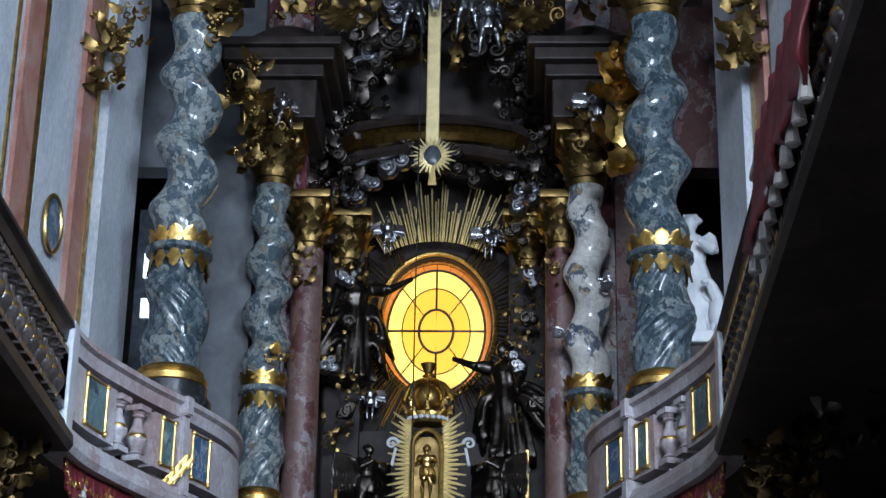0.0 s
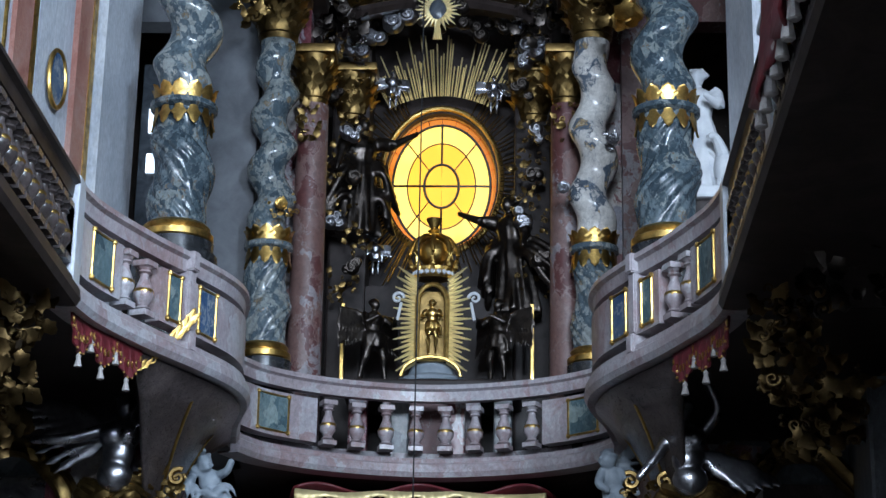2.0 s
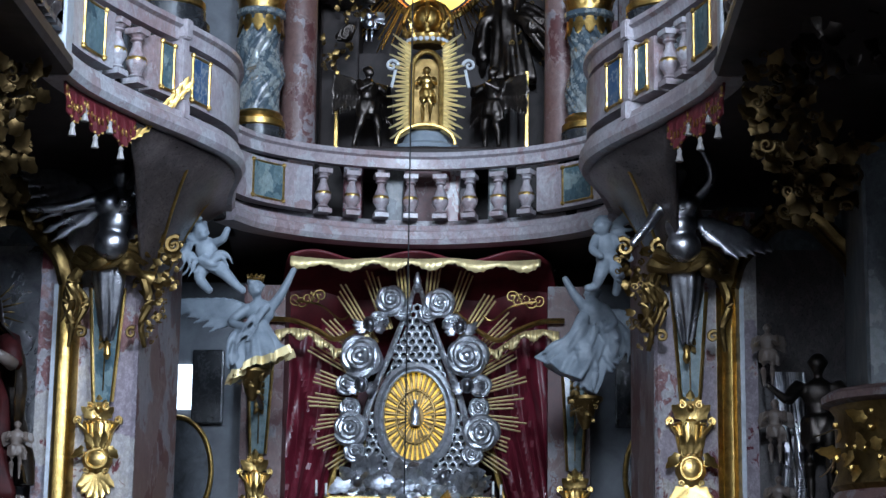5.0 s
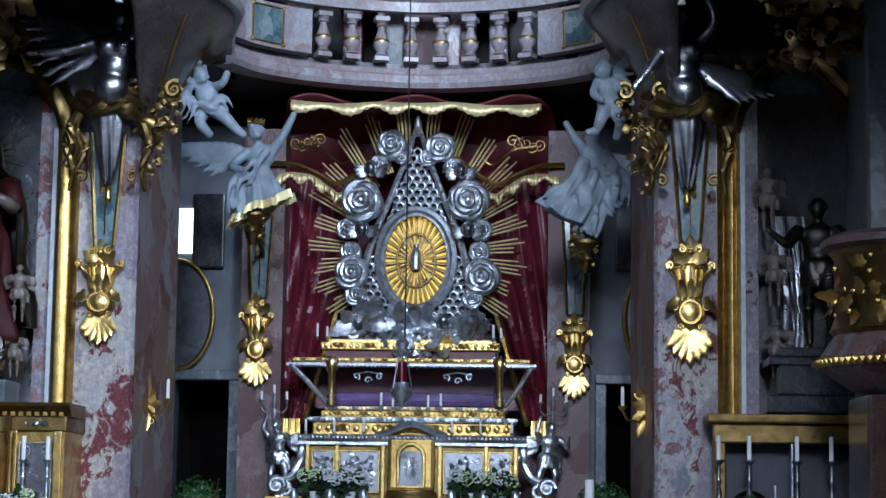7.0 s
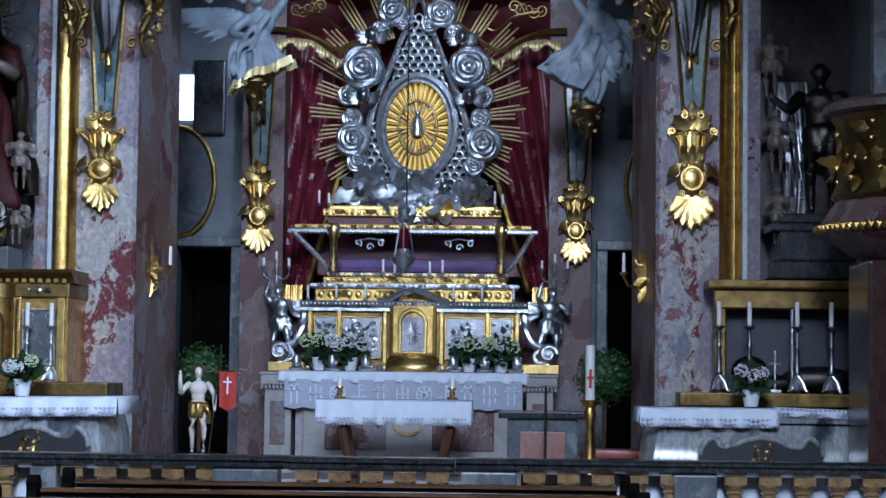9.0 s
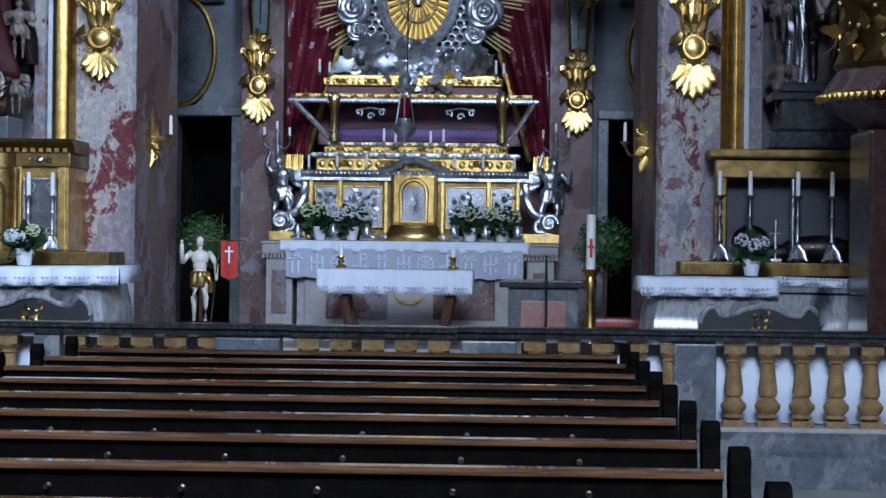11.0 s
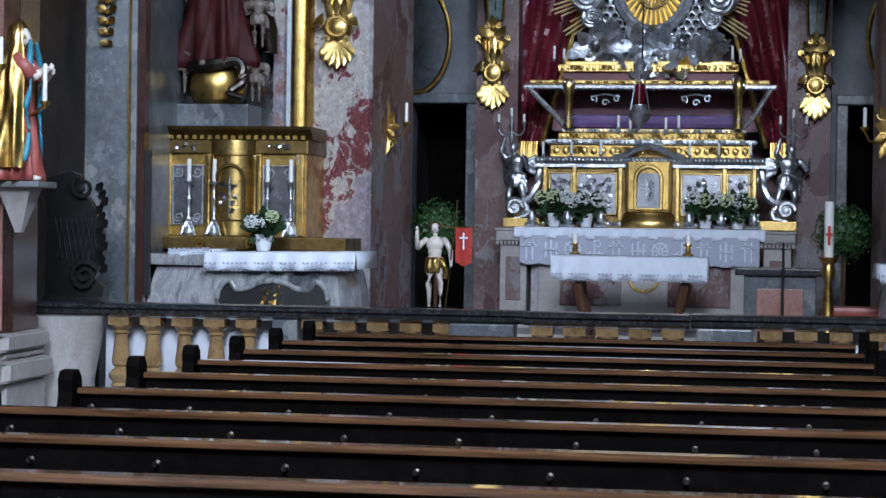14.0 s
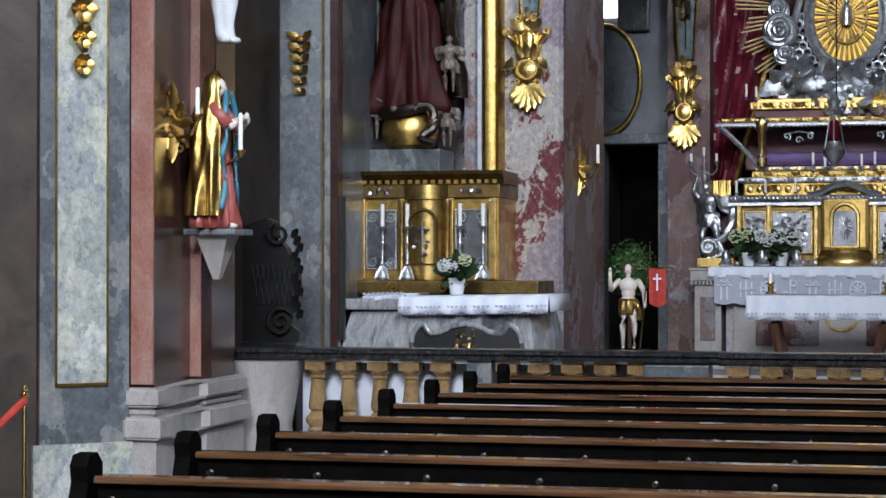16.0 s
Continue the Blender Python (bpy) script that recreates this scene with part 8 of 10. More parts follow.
part("cross_bar", B(-2.405, -2.335, 16.470, 16.474, 1.53, 1.545), CLOTH, fl)
for x, y in ((-3.05, 19.3), (0.82, 18.6)):
    b = thing("box_tree", (x, y, 0.402), "clipped round box tree in a dark tub", "potted shrub", "box trees")
    part("tub", lathe(bmesh.new(), [(0.16, 0.402), (0.2, 0.72), (0.21, 0.74), (0.18, 0.73)], 14, Matrix.Translation((x, y, 0))), WOODBLACK, b, "", True)
    part("trunk", tube(bmesh.new(), [(x, y, 0.72), (x + 0.01, y, 1.5)], 0.02, 6), WOODTABLE, b)
    rng = random.Random(int(x * 10))
    bm = bmesh.new()
    for i in range(1100):
        d = Vector((rng.gauss(0, 1), rng.gauss(0, 1), rng.gauss(0, 1))).normalized()
        p = Vector((x, y, 1.62)) + d * 0.27 * rng.uniform(0.72, 1.06)
        t = d.cross(Vector((rng.uniform(-1, 1), rng.uniform(-1, 1), rng.uniform(-1, 1)))).normalized()
        u = d.cross(t) * 0.016
        t = (t + d * 0.5) * 0.034
        bm.faces.new([bm.verts.new(p + q) for q in (-u, t * 0.5 - u * 0.2, t, u)])
    ball(bm, (x, y, 1.62), 0.2, 2)
    part("crown", bm, LEAF, b, "dense small green leaves")["kind"] = "stuff"
pc = thing("paschal_candle", (0.64, 17.0, 0.402), "tall white paschal candle with red marks on a gilt stand", "candle")
part("candle", lathe(bmesh.new(), [(0.04, 1.42), (0.04, 1.875), (0.03, 1.885)], 14, Matrix.Translation((0.64, 17.0, 0))), WAX, pc, "thick white candle", True)
part("red_cross", B(0.628, 0.652, 16.954, 16.962, 1.52, 1.68), REDCLOTH, pc, "red wax cross")
part("red_cross_arm", B(0.612, 0.668, 16.951, 16.955, 1.6, 1.62), REDCLOTH, pc)
part("stand", lathe(bmesh.new(), [(0.17, 0.402), (0.18, 0.43), (0.06, 0.5), (0.04, 0.6), (0.07, 0.68), (0.04, 0.75), (0.05, 1.0), (0.03, 1.2), (0.06, 1.3), (0.04, 1.36), (0.09, 1.42)], 14, Matrix.Translation((0.64, 17.0, 0))), GOLD, pc, "carved gilt stand", True)
st = thing("stool", (0.9, 17.25, 0.402), "stool with a dark red velvet seat", "stool")
part("seat", B(0.65, 1.1, 17.1, 17.45, 0.92, 1.0, bevel=0.03), REDROBE, st, "red velvet seat")
for x in (0.69, 1.06):
    for y in (17.14, 17.41):
        part("leg", lathe(bmesh.new(), [(0.025, 0.402), (0.02, 0.6), (0.035, 0.75), (0.025, 0.92)], 8, Matrix.Translation((x, y, 0))), GOLD, st, "", True)

# ---------- side altars ----------
def sarcophagus(x0, x1, y0, y1, ztop, label, off=0.0):
    """Bombe marble altar body with scrolled ends; black sheets stand for shaded hollows."""
    o = thing("side_altar", ((x0 + x1) / 2, (y0 + y1) / 2, 0.402), label, "altar", "side altars")
    xm = (x0 + x1) / 2
    w = (x1 - x0) / 2
    bm = bmesh.new()
    rings = []
    for k_ in range(9):
        t = k_ / 8
        z = 0.42 + (ztop - 0.12 - 0.42) * t
        bul = 0.18 * math.sin(math.pi * (0.05 + 0.8 * t))
        e = w * (0.86 + 0.14 * math.sin(math.pi * (0.1 + 0.75 * t)))
        rings.append([bm.verts.new(p) for p in ((xm - e, y1, z), (xm - e, y0 + 0.16 - bul * 0.3, z), (xm - e * 0.93, y0 + 0.10 - bul, z), (xm - 0.3 * w, y0 + 0.1 - bul * 1.2, z), (xm + 0.3 * w, y0 + 0.1 - bul * 1.2, z), (xm + e * 0.93, y0 + 0.10 - bul, z), (xm + e, y0 + 0.16 - bul * 0.3, z), (xm + e, y1, z))])
    for a_, b_ in zip(rings, rings[1:]):
        for i in range(8):
            bm.faces.new((a_[i], a_[(i + 1) % 8], b_[(i + 1) % 8], b_[i]))
    bm.faces.new(rings[0][::-1]), bm.faces.new(rings[-1])
    part("marble_body", bm, BANDED, o, "banded grey and white marble", True)
    part("slab", B(x0 - 0.02, x1 + 0.02, y0 - 0.06, y1, ztop - 0.11, ztop - 0.02, bevel=0.025), BANDED, o)
    xm += off
    top = [(-0.52, 0.45), (-0.52, 0.33), (-0.46, 0.25), (-0.40, 0.235), (-0.37, 0.27), (-0.33, 0.30), (-0.22, 0.285), (-0.14, 0.25), (0.0, 0.225)]
    for s in (-1, 1):
        bm = bmesh.new()
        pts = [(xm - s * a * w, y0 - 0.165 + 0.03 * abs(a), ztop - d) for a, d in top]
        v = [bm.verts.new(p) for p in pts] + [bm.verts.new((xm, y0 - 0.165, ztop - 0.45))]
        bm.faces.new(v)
        # flat black sheet paints the hollow's shade onto the body
        h = part("hollow", bm, BLACK, o, "black sheet in place of the hollow's shade")
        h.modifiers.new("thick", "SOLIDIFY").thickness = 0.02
        bm = tube(bmesh.new(), smooth_path([(x, y - 0.01, z + 0.012) for x, y, z in pts], 3), 0.022, 8)
        part("scroll_rib", bm, BANDED, o, "", True)
    bm = bmesh.new()
    cluster(bm, random.Random(4), (xm, y0 - 0.20, ztop - 0.34), (0.07, 0.015, 0.08), 26)
    part("gilt_badge", bm, GOLD, o, "gilt leafy badge", True)
    return o


sarcophagus(-4.82, -3.12, 15.45, 16.3, 1.40, "bulging side altar of banded grey and white marble", 0.26)
sarcophagus(1.02, 2.80, 15.75, 16.6, 1.38, "bulging side altar of banded grey and white marble")
draped_cloth("side_altar_cloth", -4.28, -3.06, 15.36, 16.25, 1.40, 0.13, "white linen cloth with lace edge on the side altar", skew=0.02)
draped_cloth("folded_cloth", -4.6, -4.25, 15.44, 16.2, 1.412, 0.035, "white lace-edged linen cloth folded back over the altar slab", skew=0.01)
draped_cloth("side_altar_cloth", 0.98, 2.05, 15.66, 16.5, 1.385, 0.13, "white linen cloth with lace edge on the side altar")
draped_cloth("side_altar_cloth", 2.07, 2.72, 15.7, 16.5, 1.395, 0.05, "white linen cloth lying askew on the side altar", skew=-0.02)

# gilt side tabernacle, north
s_t = thing("side_tabernacle", (-4.3, 16.6, 1.4), "gilt tabernacle with embossed silver panels and dark cornice", "tabernacle")
X0, X1, Y0 = -4.97, -3.72, 16.5
part("step", B(X0 - 0.05, X1 + 0.4, 16.22, 16.9, 1.405, 1.52, bevel=0.012), GOLDDARK, s_t, "tarnished gilt step")
part("body", B(X0, X1, Y0, 17.2, 1.522, 2.3), GOLD, s_t)
part("frieze", B(X0 - 0.02, X1 + 0.02, Y0 - 0.04, 17.2, 2.22, 2.34, bevel=0.01), GOLDDARK, s_t)
part("cornice", sweep(bmesh.new(), [(X0 - 0.06, Y0, 2.45), (X1 + 0.06, Y0, 2.45)], [(0.16, 0.0), (0.15, -0.03), (0.08, -0.06), (0.05, -0.11), (-0.5, -0.11), (-0.5, 0.0)]), GOLDDARK, s_t, "dark gilt cornice", True)
rng = random.Random(12)
for x in (X0 + 0.05, X0 + 0.42, X1 - 0.42, X1 - 0.05):
    part("pilaster", B(x - 0.035, x + 0.035, Y0 - 0.05, Y0, 1.53, 2.22, bevel=0.008), GOLDBRIGHT, s_t)
    bm = bmesh.new()
    cluster(bm, rng, (x, Y0 - 0.055, 2.17), (0.035, 0.005, 0.035), 8)
    part("pilaster_capital", bm, SILVER, s_t, "silver capital", True)
for x0, x1 in ((X0 + 0.10, X0 + 0.36), (X1 - 0.36, X1 - 0.10)):
    p = part("relief_panel", B(x0, x1, Y0 - 0.03, Y0 - 0.005, 1.62, 2.12, bevel=0.005), SILVERDARK, s_t, "tarnished panel with silver corner scrolls")
    bm = bmesh.new()
    for cx_ in (x0 + 0.05, x1 - 0.05):
        for cz in (1.68, 2.06):
            scroll(bm, (cx_, Y0 - 0.04, cz), (1, 0, 0), (0, 0, 1), 0.045, 0.012, 1.5, cx_ + cz)
            cluster(bm, rng, (cx_, Y0 - 0.035, cz), (0.035, 0.003, 0.035), 5)
    cluster(bm, rng, ((x0 + x1) / 2, Y0 - 0.035, 1.86), (0.05, 0.003, 0.05), 9)
    tube(bm, [(x0, Y0 - 0.035, 1.62), (x1, Y0 - 0.035, 1.62), (x1, Y0 - 0.035, 2.12), (x0, Y0 - 0.035, 2.12)], 0.015, 6, True, Vector((0, 1, 0)))
    part("silver_border", bm, SILVER, p, "silver scroll border", True)
XC = (X0 + X1) / 2
part("door_case", lathe(bmesh.new(), [(0.2, 1.53), (0.2, 2.2), (0.22, 2.21), (0.22, 2.33)], 20, Matrix.Translation((XC, Y0 + 0.06, 0))), GOLDBRIGHT, s_t, "rounded gilt door case", True)
bm = bmesh.new()
arch = [(XC - 0.12, Y0 - 0.15, 1.66), (XC - 0.12, Y0 - 0.15, 2.0)] + [(XC + 0.12 * math.cos(radians(q)), Y0 - 0.155, 2.0 + 0.12 * math.sin(radians(q))) for q in range(165, 0, -15)] + [(XC + 0.12, Y0 - 0.15, 2.0), (XC + 0.12, Y0 - 0.15, 1.66)]
tube(bm, arch, 0.014, 6, True, Vector((0, 1, 0)))
part("door_arch", bm, GOLDDARK, s_t, "", True)
bm = bmesh.new()
cluster(bm, rng, (XC - 0.02, Y0 - 0.155, 1.86), (0.05, 0.004, 0.14), 16)
tube(bm, [(XC, Y0 - 0.16, 1.68), (XC, Y0 - 0.16, 2.02)], 0.008, 5)
tube(bm, [(XC - 0.06, Y0 - 0.16, 1.95), (XC + 0.06, Y0 - 0.16, 1.95)], 0.008, 5)
part("door_relief", bm, SILVERDARK, s_t, "silver crucifix relief", True)
for x in (-4.70, -4.48, -4.02, -3.82):
    candle_holder("altar_candlestick", (x, 16.35, 1.522), 0.46, 0.19, (SILVER,), "tall silver candlestick with a white candle on the side altar", "side altar candlesticks")
bouquet((-3.9, 15.75, 1.41), 0.14, [FLOWERWHITE, FLOWERWHITE, FLOWERGREEN], "small white flowers in a white pot", 77)

# glass shrine, south
sh = thing("glass_shrine", (2.3, 16.9, 1.4), "gilt framed glass shrine with a dark interior", "shrine")
part("step", B(1.35, 3.0, 16.45, 16.9, 1.385, 1.5, bevel=0.012), GOLDDARK, sh, "gilt step")
part("shrine_side", B(1.70, 1.74, 16.87, 17.1, 1.502, 2.2), WOODBLACK, sh)
# black back puts the shrine's inner shade into colour
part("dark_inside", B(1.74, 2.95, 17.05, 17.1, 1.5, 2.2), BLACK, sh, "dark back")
for x0, x1, z0, z1 in ((1.66, 1.76, 1.502, 2.2), (2.88, 2.98, 1.502, 2.2), (1.66, 2.98, 2.2, 2.36), (2.30, 2.32, 1.502, 2.2)):
    part("frame_bar", B(x0, x1, 16.75, 16.86, z0, z1, bevel=0.012), GOLDDARK if x1 - x0 > 0.05 else SILVER, sh, "gilt frame")
part("frame_cornice", B(1.6, 3.04, 16.68, 17.1, 2.362, 2.44, bevel=0.02), GOLDDARK, sh)
bm = B(1.76, 2.88, 16.80, 16.806, 1.505, 2.19)
g_ = part("glass_pane", bm, GLASS, sh, "clear pane")
g_.visible_shadow = False
rl = thing("shrine_relic", (2.2, 16.95, 1.5), "reclining bundle inside the glass shrine, darkened for its shade", "relic")
bm = bmesh.new()
ball(bm, (1.98, 16.95, 1.68), 0.13, 3, (1.2, 0.7, 1))
ball(bm, (2.55, 16.95, 1.62), 0.2, 3, (1.6, 0.6, 0.55))
ball(bm, (2.2, 16.95, 1.58), 0.12, 3, (1.4, 0.6, 0.6))
# bundle takes a dark metal colour for the shade inside the shrine
part("bundle", bm, BRONZE, rl, "", True)
for x in (1.68, 1.93, 2.32, 2.60):
    candle_holder("altar_candlestick", (x, 16.55, 1.502), 0.55, 0.2, (SILVERDARK,), "tall tarnished silver candlestick with a white candle", "side altar candlesticks")
bouquet((1.88, 16.0, 1.395), 0.14, [FLOWERPINK, FLOWERWHITE], "pale pink flowers in a white pot on the side altar", 78)
cx = thing("altar_cross", (2.14, 16.56, 1.502), "small silver standing cross", "cross")
part("cross_stem", tube(bmesh.new(), [(2.14, 16.56, 1.51), (2.14, 16.56, 1.85)], 0.009, 6), SILVER, cx)
part("cross_foot", B(2.09, 2.19, 16.52, 16.6, 1.503, 1.53, bevel=0.006), SILVER, cx)
part("cross_arm", tube(bmesh.new(), [(2.09, 16.56, 1.74), (2.19, 16.56, 1.74)], 0.008, 6), SILVER, cx)


def gilt_frame(f, label):
    """Tall moulded gilt frame with an arched, eared head round a side altar niche."""
    o = thing("niche_surround", (f(-4.5), 17.3, 2.44), label, "surround", "gilt niche surrounds")
    sec = [(-0.10, 0.0), (-0.10, 0.05), (-0.06, 0.09), (-0.02, 0.06), (0.03, 0.06), (0.06, 0.1), (0.10, 0.04), (0.10, 0.0)]
    for x0 in (-3.92, -5.08):
        pts = [(f(x0), 17.2, 2.45), (f(x0), 17.2, 4.9)]
        part("upright", sweep(bmesh.new(), pts, sec, False, Vector((0, -1, 0))), GOLD, o, "fluted gilt upright", True)
    part("inner_strip", B(*sorted((f(-4.06), f(-4.02))), 17.16, 17.5, 2.45, 4.9), WHITEBLUE, o, "pale marble inner strip")
    pts = smooth_path([(f(-3.92), 17.2, 4.9), (f(-4.0), 17.18, 5.15), (f(-4.15), 17.16, 5.32), (f(-4.35), 17.15, 5.5), (f(-4.65), 17.15, 5.5), (f(-4.85), 17.16, 5.32), (f(-5.0), 17.18, 5.15), (f(-5.08), 17.2, 4.9)], 5)
    part("arched_head", sweep(bmesh.new(), pts, sec, False, Vector((0, -1, 0))), GOLDDARK, o, "gilt arched head", True)
    bm = bmesh.new()
    cluster(bm, random.Random(9), (f(-4.1), 17.05, 5.45), (0.25, 0.05, 0.12), 26)
    part("corner_leaves", bm, GOLDDARK, o, "gilt leaf corner", True)
    return o


gilt_frame(lambda x: x, "tall moulded gilt frame round the side altar niche")
gilt_frame(lambda x: 2 * CX + 0.02 - x, "tall moulded gilt frame round the side altar niche")

for x in (X0 + 0.22, XC, X1 - 0.22):
    bm = bmesh.new()
    cluster(bm, rng, (x, Y0 - 0.05, 2.285), (0.10, 0.004, 0.022), 12)
    part("frieze_leaf", bm, SILVERDARK, s_t, "tarnished silver frieze leaf", True)
for i in range(19):
    x = X0 + 0.02 + (X1 - X0 - 0.04) * i / 18
    part("dentil", B(x - 0.018, x + 0.018, Y0 - 0.075, Y0 - 0.04, 2.342, 2.375), GOLD, s_t)
for s_ in (-1, 1):
    part("door_column", lathe(bmesh.new(), [(0.03, 1.53), (0.022, 1.58), (0.022, 2.12), (0.034, 2.16), (0.034, 2.2)], 12, Matrix.Translation((XC + 0.2 * s_, Y0 - 0.09, 0))), GOLDBRIGHT, s_t, "slim gilt column", True)
    part("step_scroll", tube(bmesh.new(), spiral((XC + 0.22 * s_, 16.2, 1.46), (s_, 0, 0), (0, 0, 1), 0.05, 0.01, 1.5), 0.012, 6, up=Vector((0, 1, 0))), GOLD, s_t, "", True)

# niche sculpture, north
npd = thing("niche_pedestal", (-4.62, 16.95, 2.455), "grey marble block carrying a gilt globe", "pedestal")
part("block", B(-4.98, -4.3, 16.75, 17.25, 2.456, 2.66, bevel=0.012), GREY, npd)
part("globe", lathe(bmesh.new(), [(0.16, 2.662), (0.22, 2.7), (0.25, 2.8), (0.24, 2.9), (0.2, 2.98)], 24, Matrix.Translation((-4.62, 16.95, 0))), GOLD, npd, "gilt globe", True)
bm = bmesh.new()
tube(bm, smooth_path([(-4.82, 16.8, 2.98), (-4.6, 16.68, 2.99), (-4.4, 16.75, 3.02), (-4.35, 16.75, 2.85), (-4.45, 16.68, 2.75), (-4.32, 16.66, 2.7)], 6), lambda t: 0.06 - 0.03 * t, 8)
part("serpent", bm, BRONZE, npd, "dark coiled serpent", True)
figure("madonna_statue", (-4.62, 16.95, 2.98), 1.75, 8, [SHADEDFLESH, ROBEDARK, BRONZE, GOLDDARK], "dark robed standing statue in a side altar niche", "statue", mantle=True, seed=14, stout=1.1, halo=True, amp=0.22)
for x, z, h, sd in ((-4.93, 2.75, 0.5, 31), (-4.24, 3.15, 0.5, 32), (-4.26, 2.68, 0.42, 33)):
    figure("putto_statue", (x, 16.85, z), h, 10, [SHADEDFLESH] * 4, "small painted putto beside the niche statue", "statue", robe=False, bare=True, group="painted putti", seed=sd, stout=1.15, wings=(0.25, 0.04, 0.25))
rl = thing("niche_relief", (-4.2, 17.45, 2.46), "silvery stucco cloud relief with dashes of gilt rain", "relief")
part("ground", B(-5.0, -4.06, 17.44, 17.495, 2.46, 5.3), SILVERDARK, rl, "tarnished silver ground")
rng = random.Random(40)
bm = bmesh.new()
for i in range(120):
    x, z = rng.uniform(-4.3, -4.08), rng.uniform(2.5, 5.1)
    if rng.random() < 0.5:
        x = rng.uniform(-4.95, -4.1)
    tube(bm, [(x, 17.43, z), (x + 0.02, 17.43, z + 0.055)], 0.008, 4)
part("dashes", bm, SILVER, rl, "silver dashes")["kind"] = "stuff"

# niche sculpture, south
npd = thing("niche_pedestal", (2.5, 17.0, 2.45), "grey moulded stone pedestal in the side altar niche", "pedestal")
for x0, x1, z0, z1 in ((2.1, 2.95, 2.45, 2.6), (2.2, 2.9, 2.6, 2.85), (2.12, 2.95, 2.85, 2.92), (2.2, 2.9, 2.92, 3.0)):
    part("course", B(x0, x1, 16.7, 17.4, z0, z1, bevel=0.02), SLATE, npd)
figure("saint_statue", (2.58, 17.0, 3.0), 1.3, -10, [BRONZE, BRONZE, BRONZE, BRONZE], "dark carved saint statue with short tunic in the niche", "statue", (((-0.2, -0.1, 0.68), (-0.3, -0.16, 0.76)), ((0.2, -0.1, 0.66), (0.14, -0.2, 0.7))), seed=15, robe=False)
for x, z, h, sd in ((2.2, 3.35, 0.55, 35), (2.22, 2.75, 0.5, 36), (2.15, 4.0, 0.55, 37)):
    figure("putto_statue", (x, 16.95, z), h, -15, [SHADEDFLESH] * 4, "small stucco putto beside the niche statue, coloured as in shade", "statue", robe=False, bare=True, group="painted putti", seed=sd, stout=1.15, wings=(0.25, 0.04, 0.25))
rl = thing("niche_relief", (2.3, 17.45, 2.46), "grey stucco ground with a streak of silver light", "relief")
part("ground", B(1.96, 3.1, 17.44, 17.495, 2.46, 5.3), DUSKY, rl)
bm = bmesh.new()
for i in range(14):
    x = 2.3 + 0.02 * i
    tube(bm, smooth_path([(x, 17.4, 3.0), (x + 0.03 * math.sin(i), 17.38, 3.5), (x - 0.05, 17.4, 4.2)], 4), 0.014, 5)
part("light_streak", bm, SILVERDARK, rl, "silver streaks", True)["kind"] = "stuff"

# pulpit on the south side
pu = thing("pulpit", (3.0, 15.3, 2.4), "gilt relief pulpit with a swelling brown stone base", "pulpit")
m_ = Matrix.Translation((3.05, 15.2, 0))
part("parapet", lathe(bmesh.new(), [(0.62, 2.95), (0.66, 3.0), (0.62, 3.1), (0.62, 3.55), (0.66, 3.6)], 32, m_), GOLDDARK, pu, "gilt relief parapet", True)
part("pulpit_rail", lathe(bmesh.new(), [(0.64, 3.6), (0.72, 3.63), (0.72, 3.68), (0.66, 3.72)], 32, m_), PIERRED, pu, "moulded rail", True)
part("base", lathe(bmesh.new(), [(0.2, 2.45), (0.5, 2.55), (0.72, 2.7), (0.74, 2.8), (0.66, 2.92), (0.63, 2.96)], 32, m_), PIERRED, pu, "swelling brown stone base", True)
bm = bmesh.new()
rng = random.Random(60)
for i in range(26):
    a = radians(180 + 120 * i / 25 - 10)
    o = Vector((math.cos(a), math.sin(a), 0))
    p = Vector((3.05, 15.2, rng.uniform(3.12, 3.52))) + o * 0.64
    leaf(bm, p, (rng.uniform(-1, 1), 0, rng.uniform(-1, 1)), o, 0.14, 0.08, 0.4)
    ball(bm, p + Vector((rng.uniform(-0.05, 0.05), 0, rng.uniform(-0.08, 0.08))), 0.03, 1)
    ball(bm, Vector((3.05, 15.2, 2.75)) + o * 0.76, 0.04, 1)
part("relief", bm, GOLD, pu, "gilt figures and leaves", True)["kind"] = "stuff"
part("pier_shaft", B(2.58, 3.5, 14.7, 15.6, 0.402, 2.5, bevel=0.03), REDDARK, pu, "dark marble pier below")

# ---------- north nave pier dressings ----------
npier = thing("pier_dressing", (-5.1, 11.4, 0), "marble facings, gilt panel and stone base of the nave pier", "pier facing", kind="structure")


def slab_on(p0, p1, off, th, z0, z1, mat, name, label=""):
    (x0, y0), (x1, y1) = p0, p1
    d = math.hypot(x1 - x0, y1 - y0)
    nx, ny = (y1 - y0) / d, -(x1 - x0) / d
    bm = prism(bmesh.new(), [(x0 + nx * off, y0 + ny * off), (x1 + nx * off, y1 + ny * off), (x1 + nx * (off + th), y1 + ny * (off + th)), (x0 + nx * (off + th), y0 + ny * (off + th))], z0, z1)
    return part(name, bm, mat, npier, label)


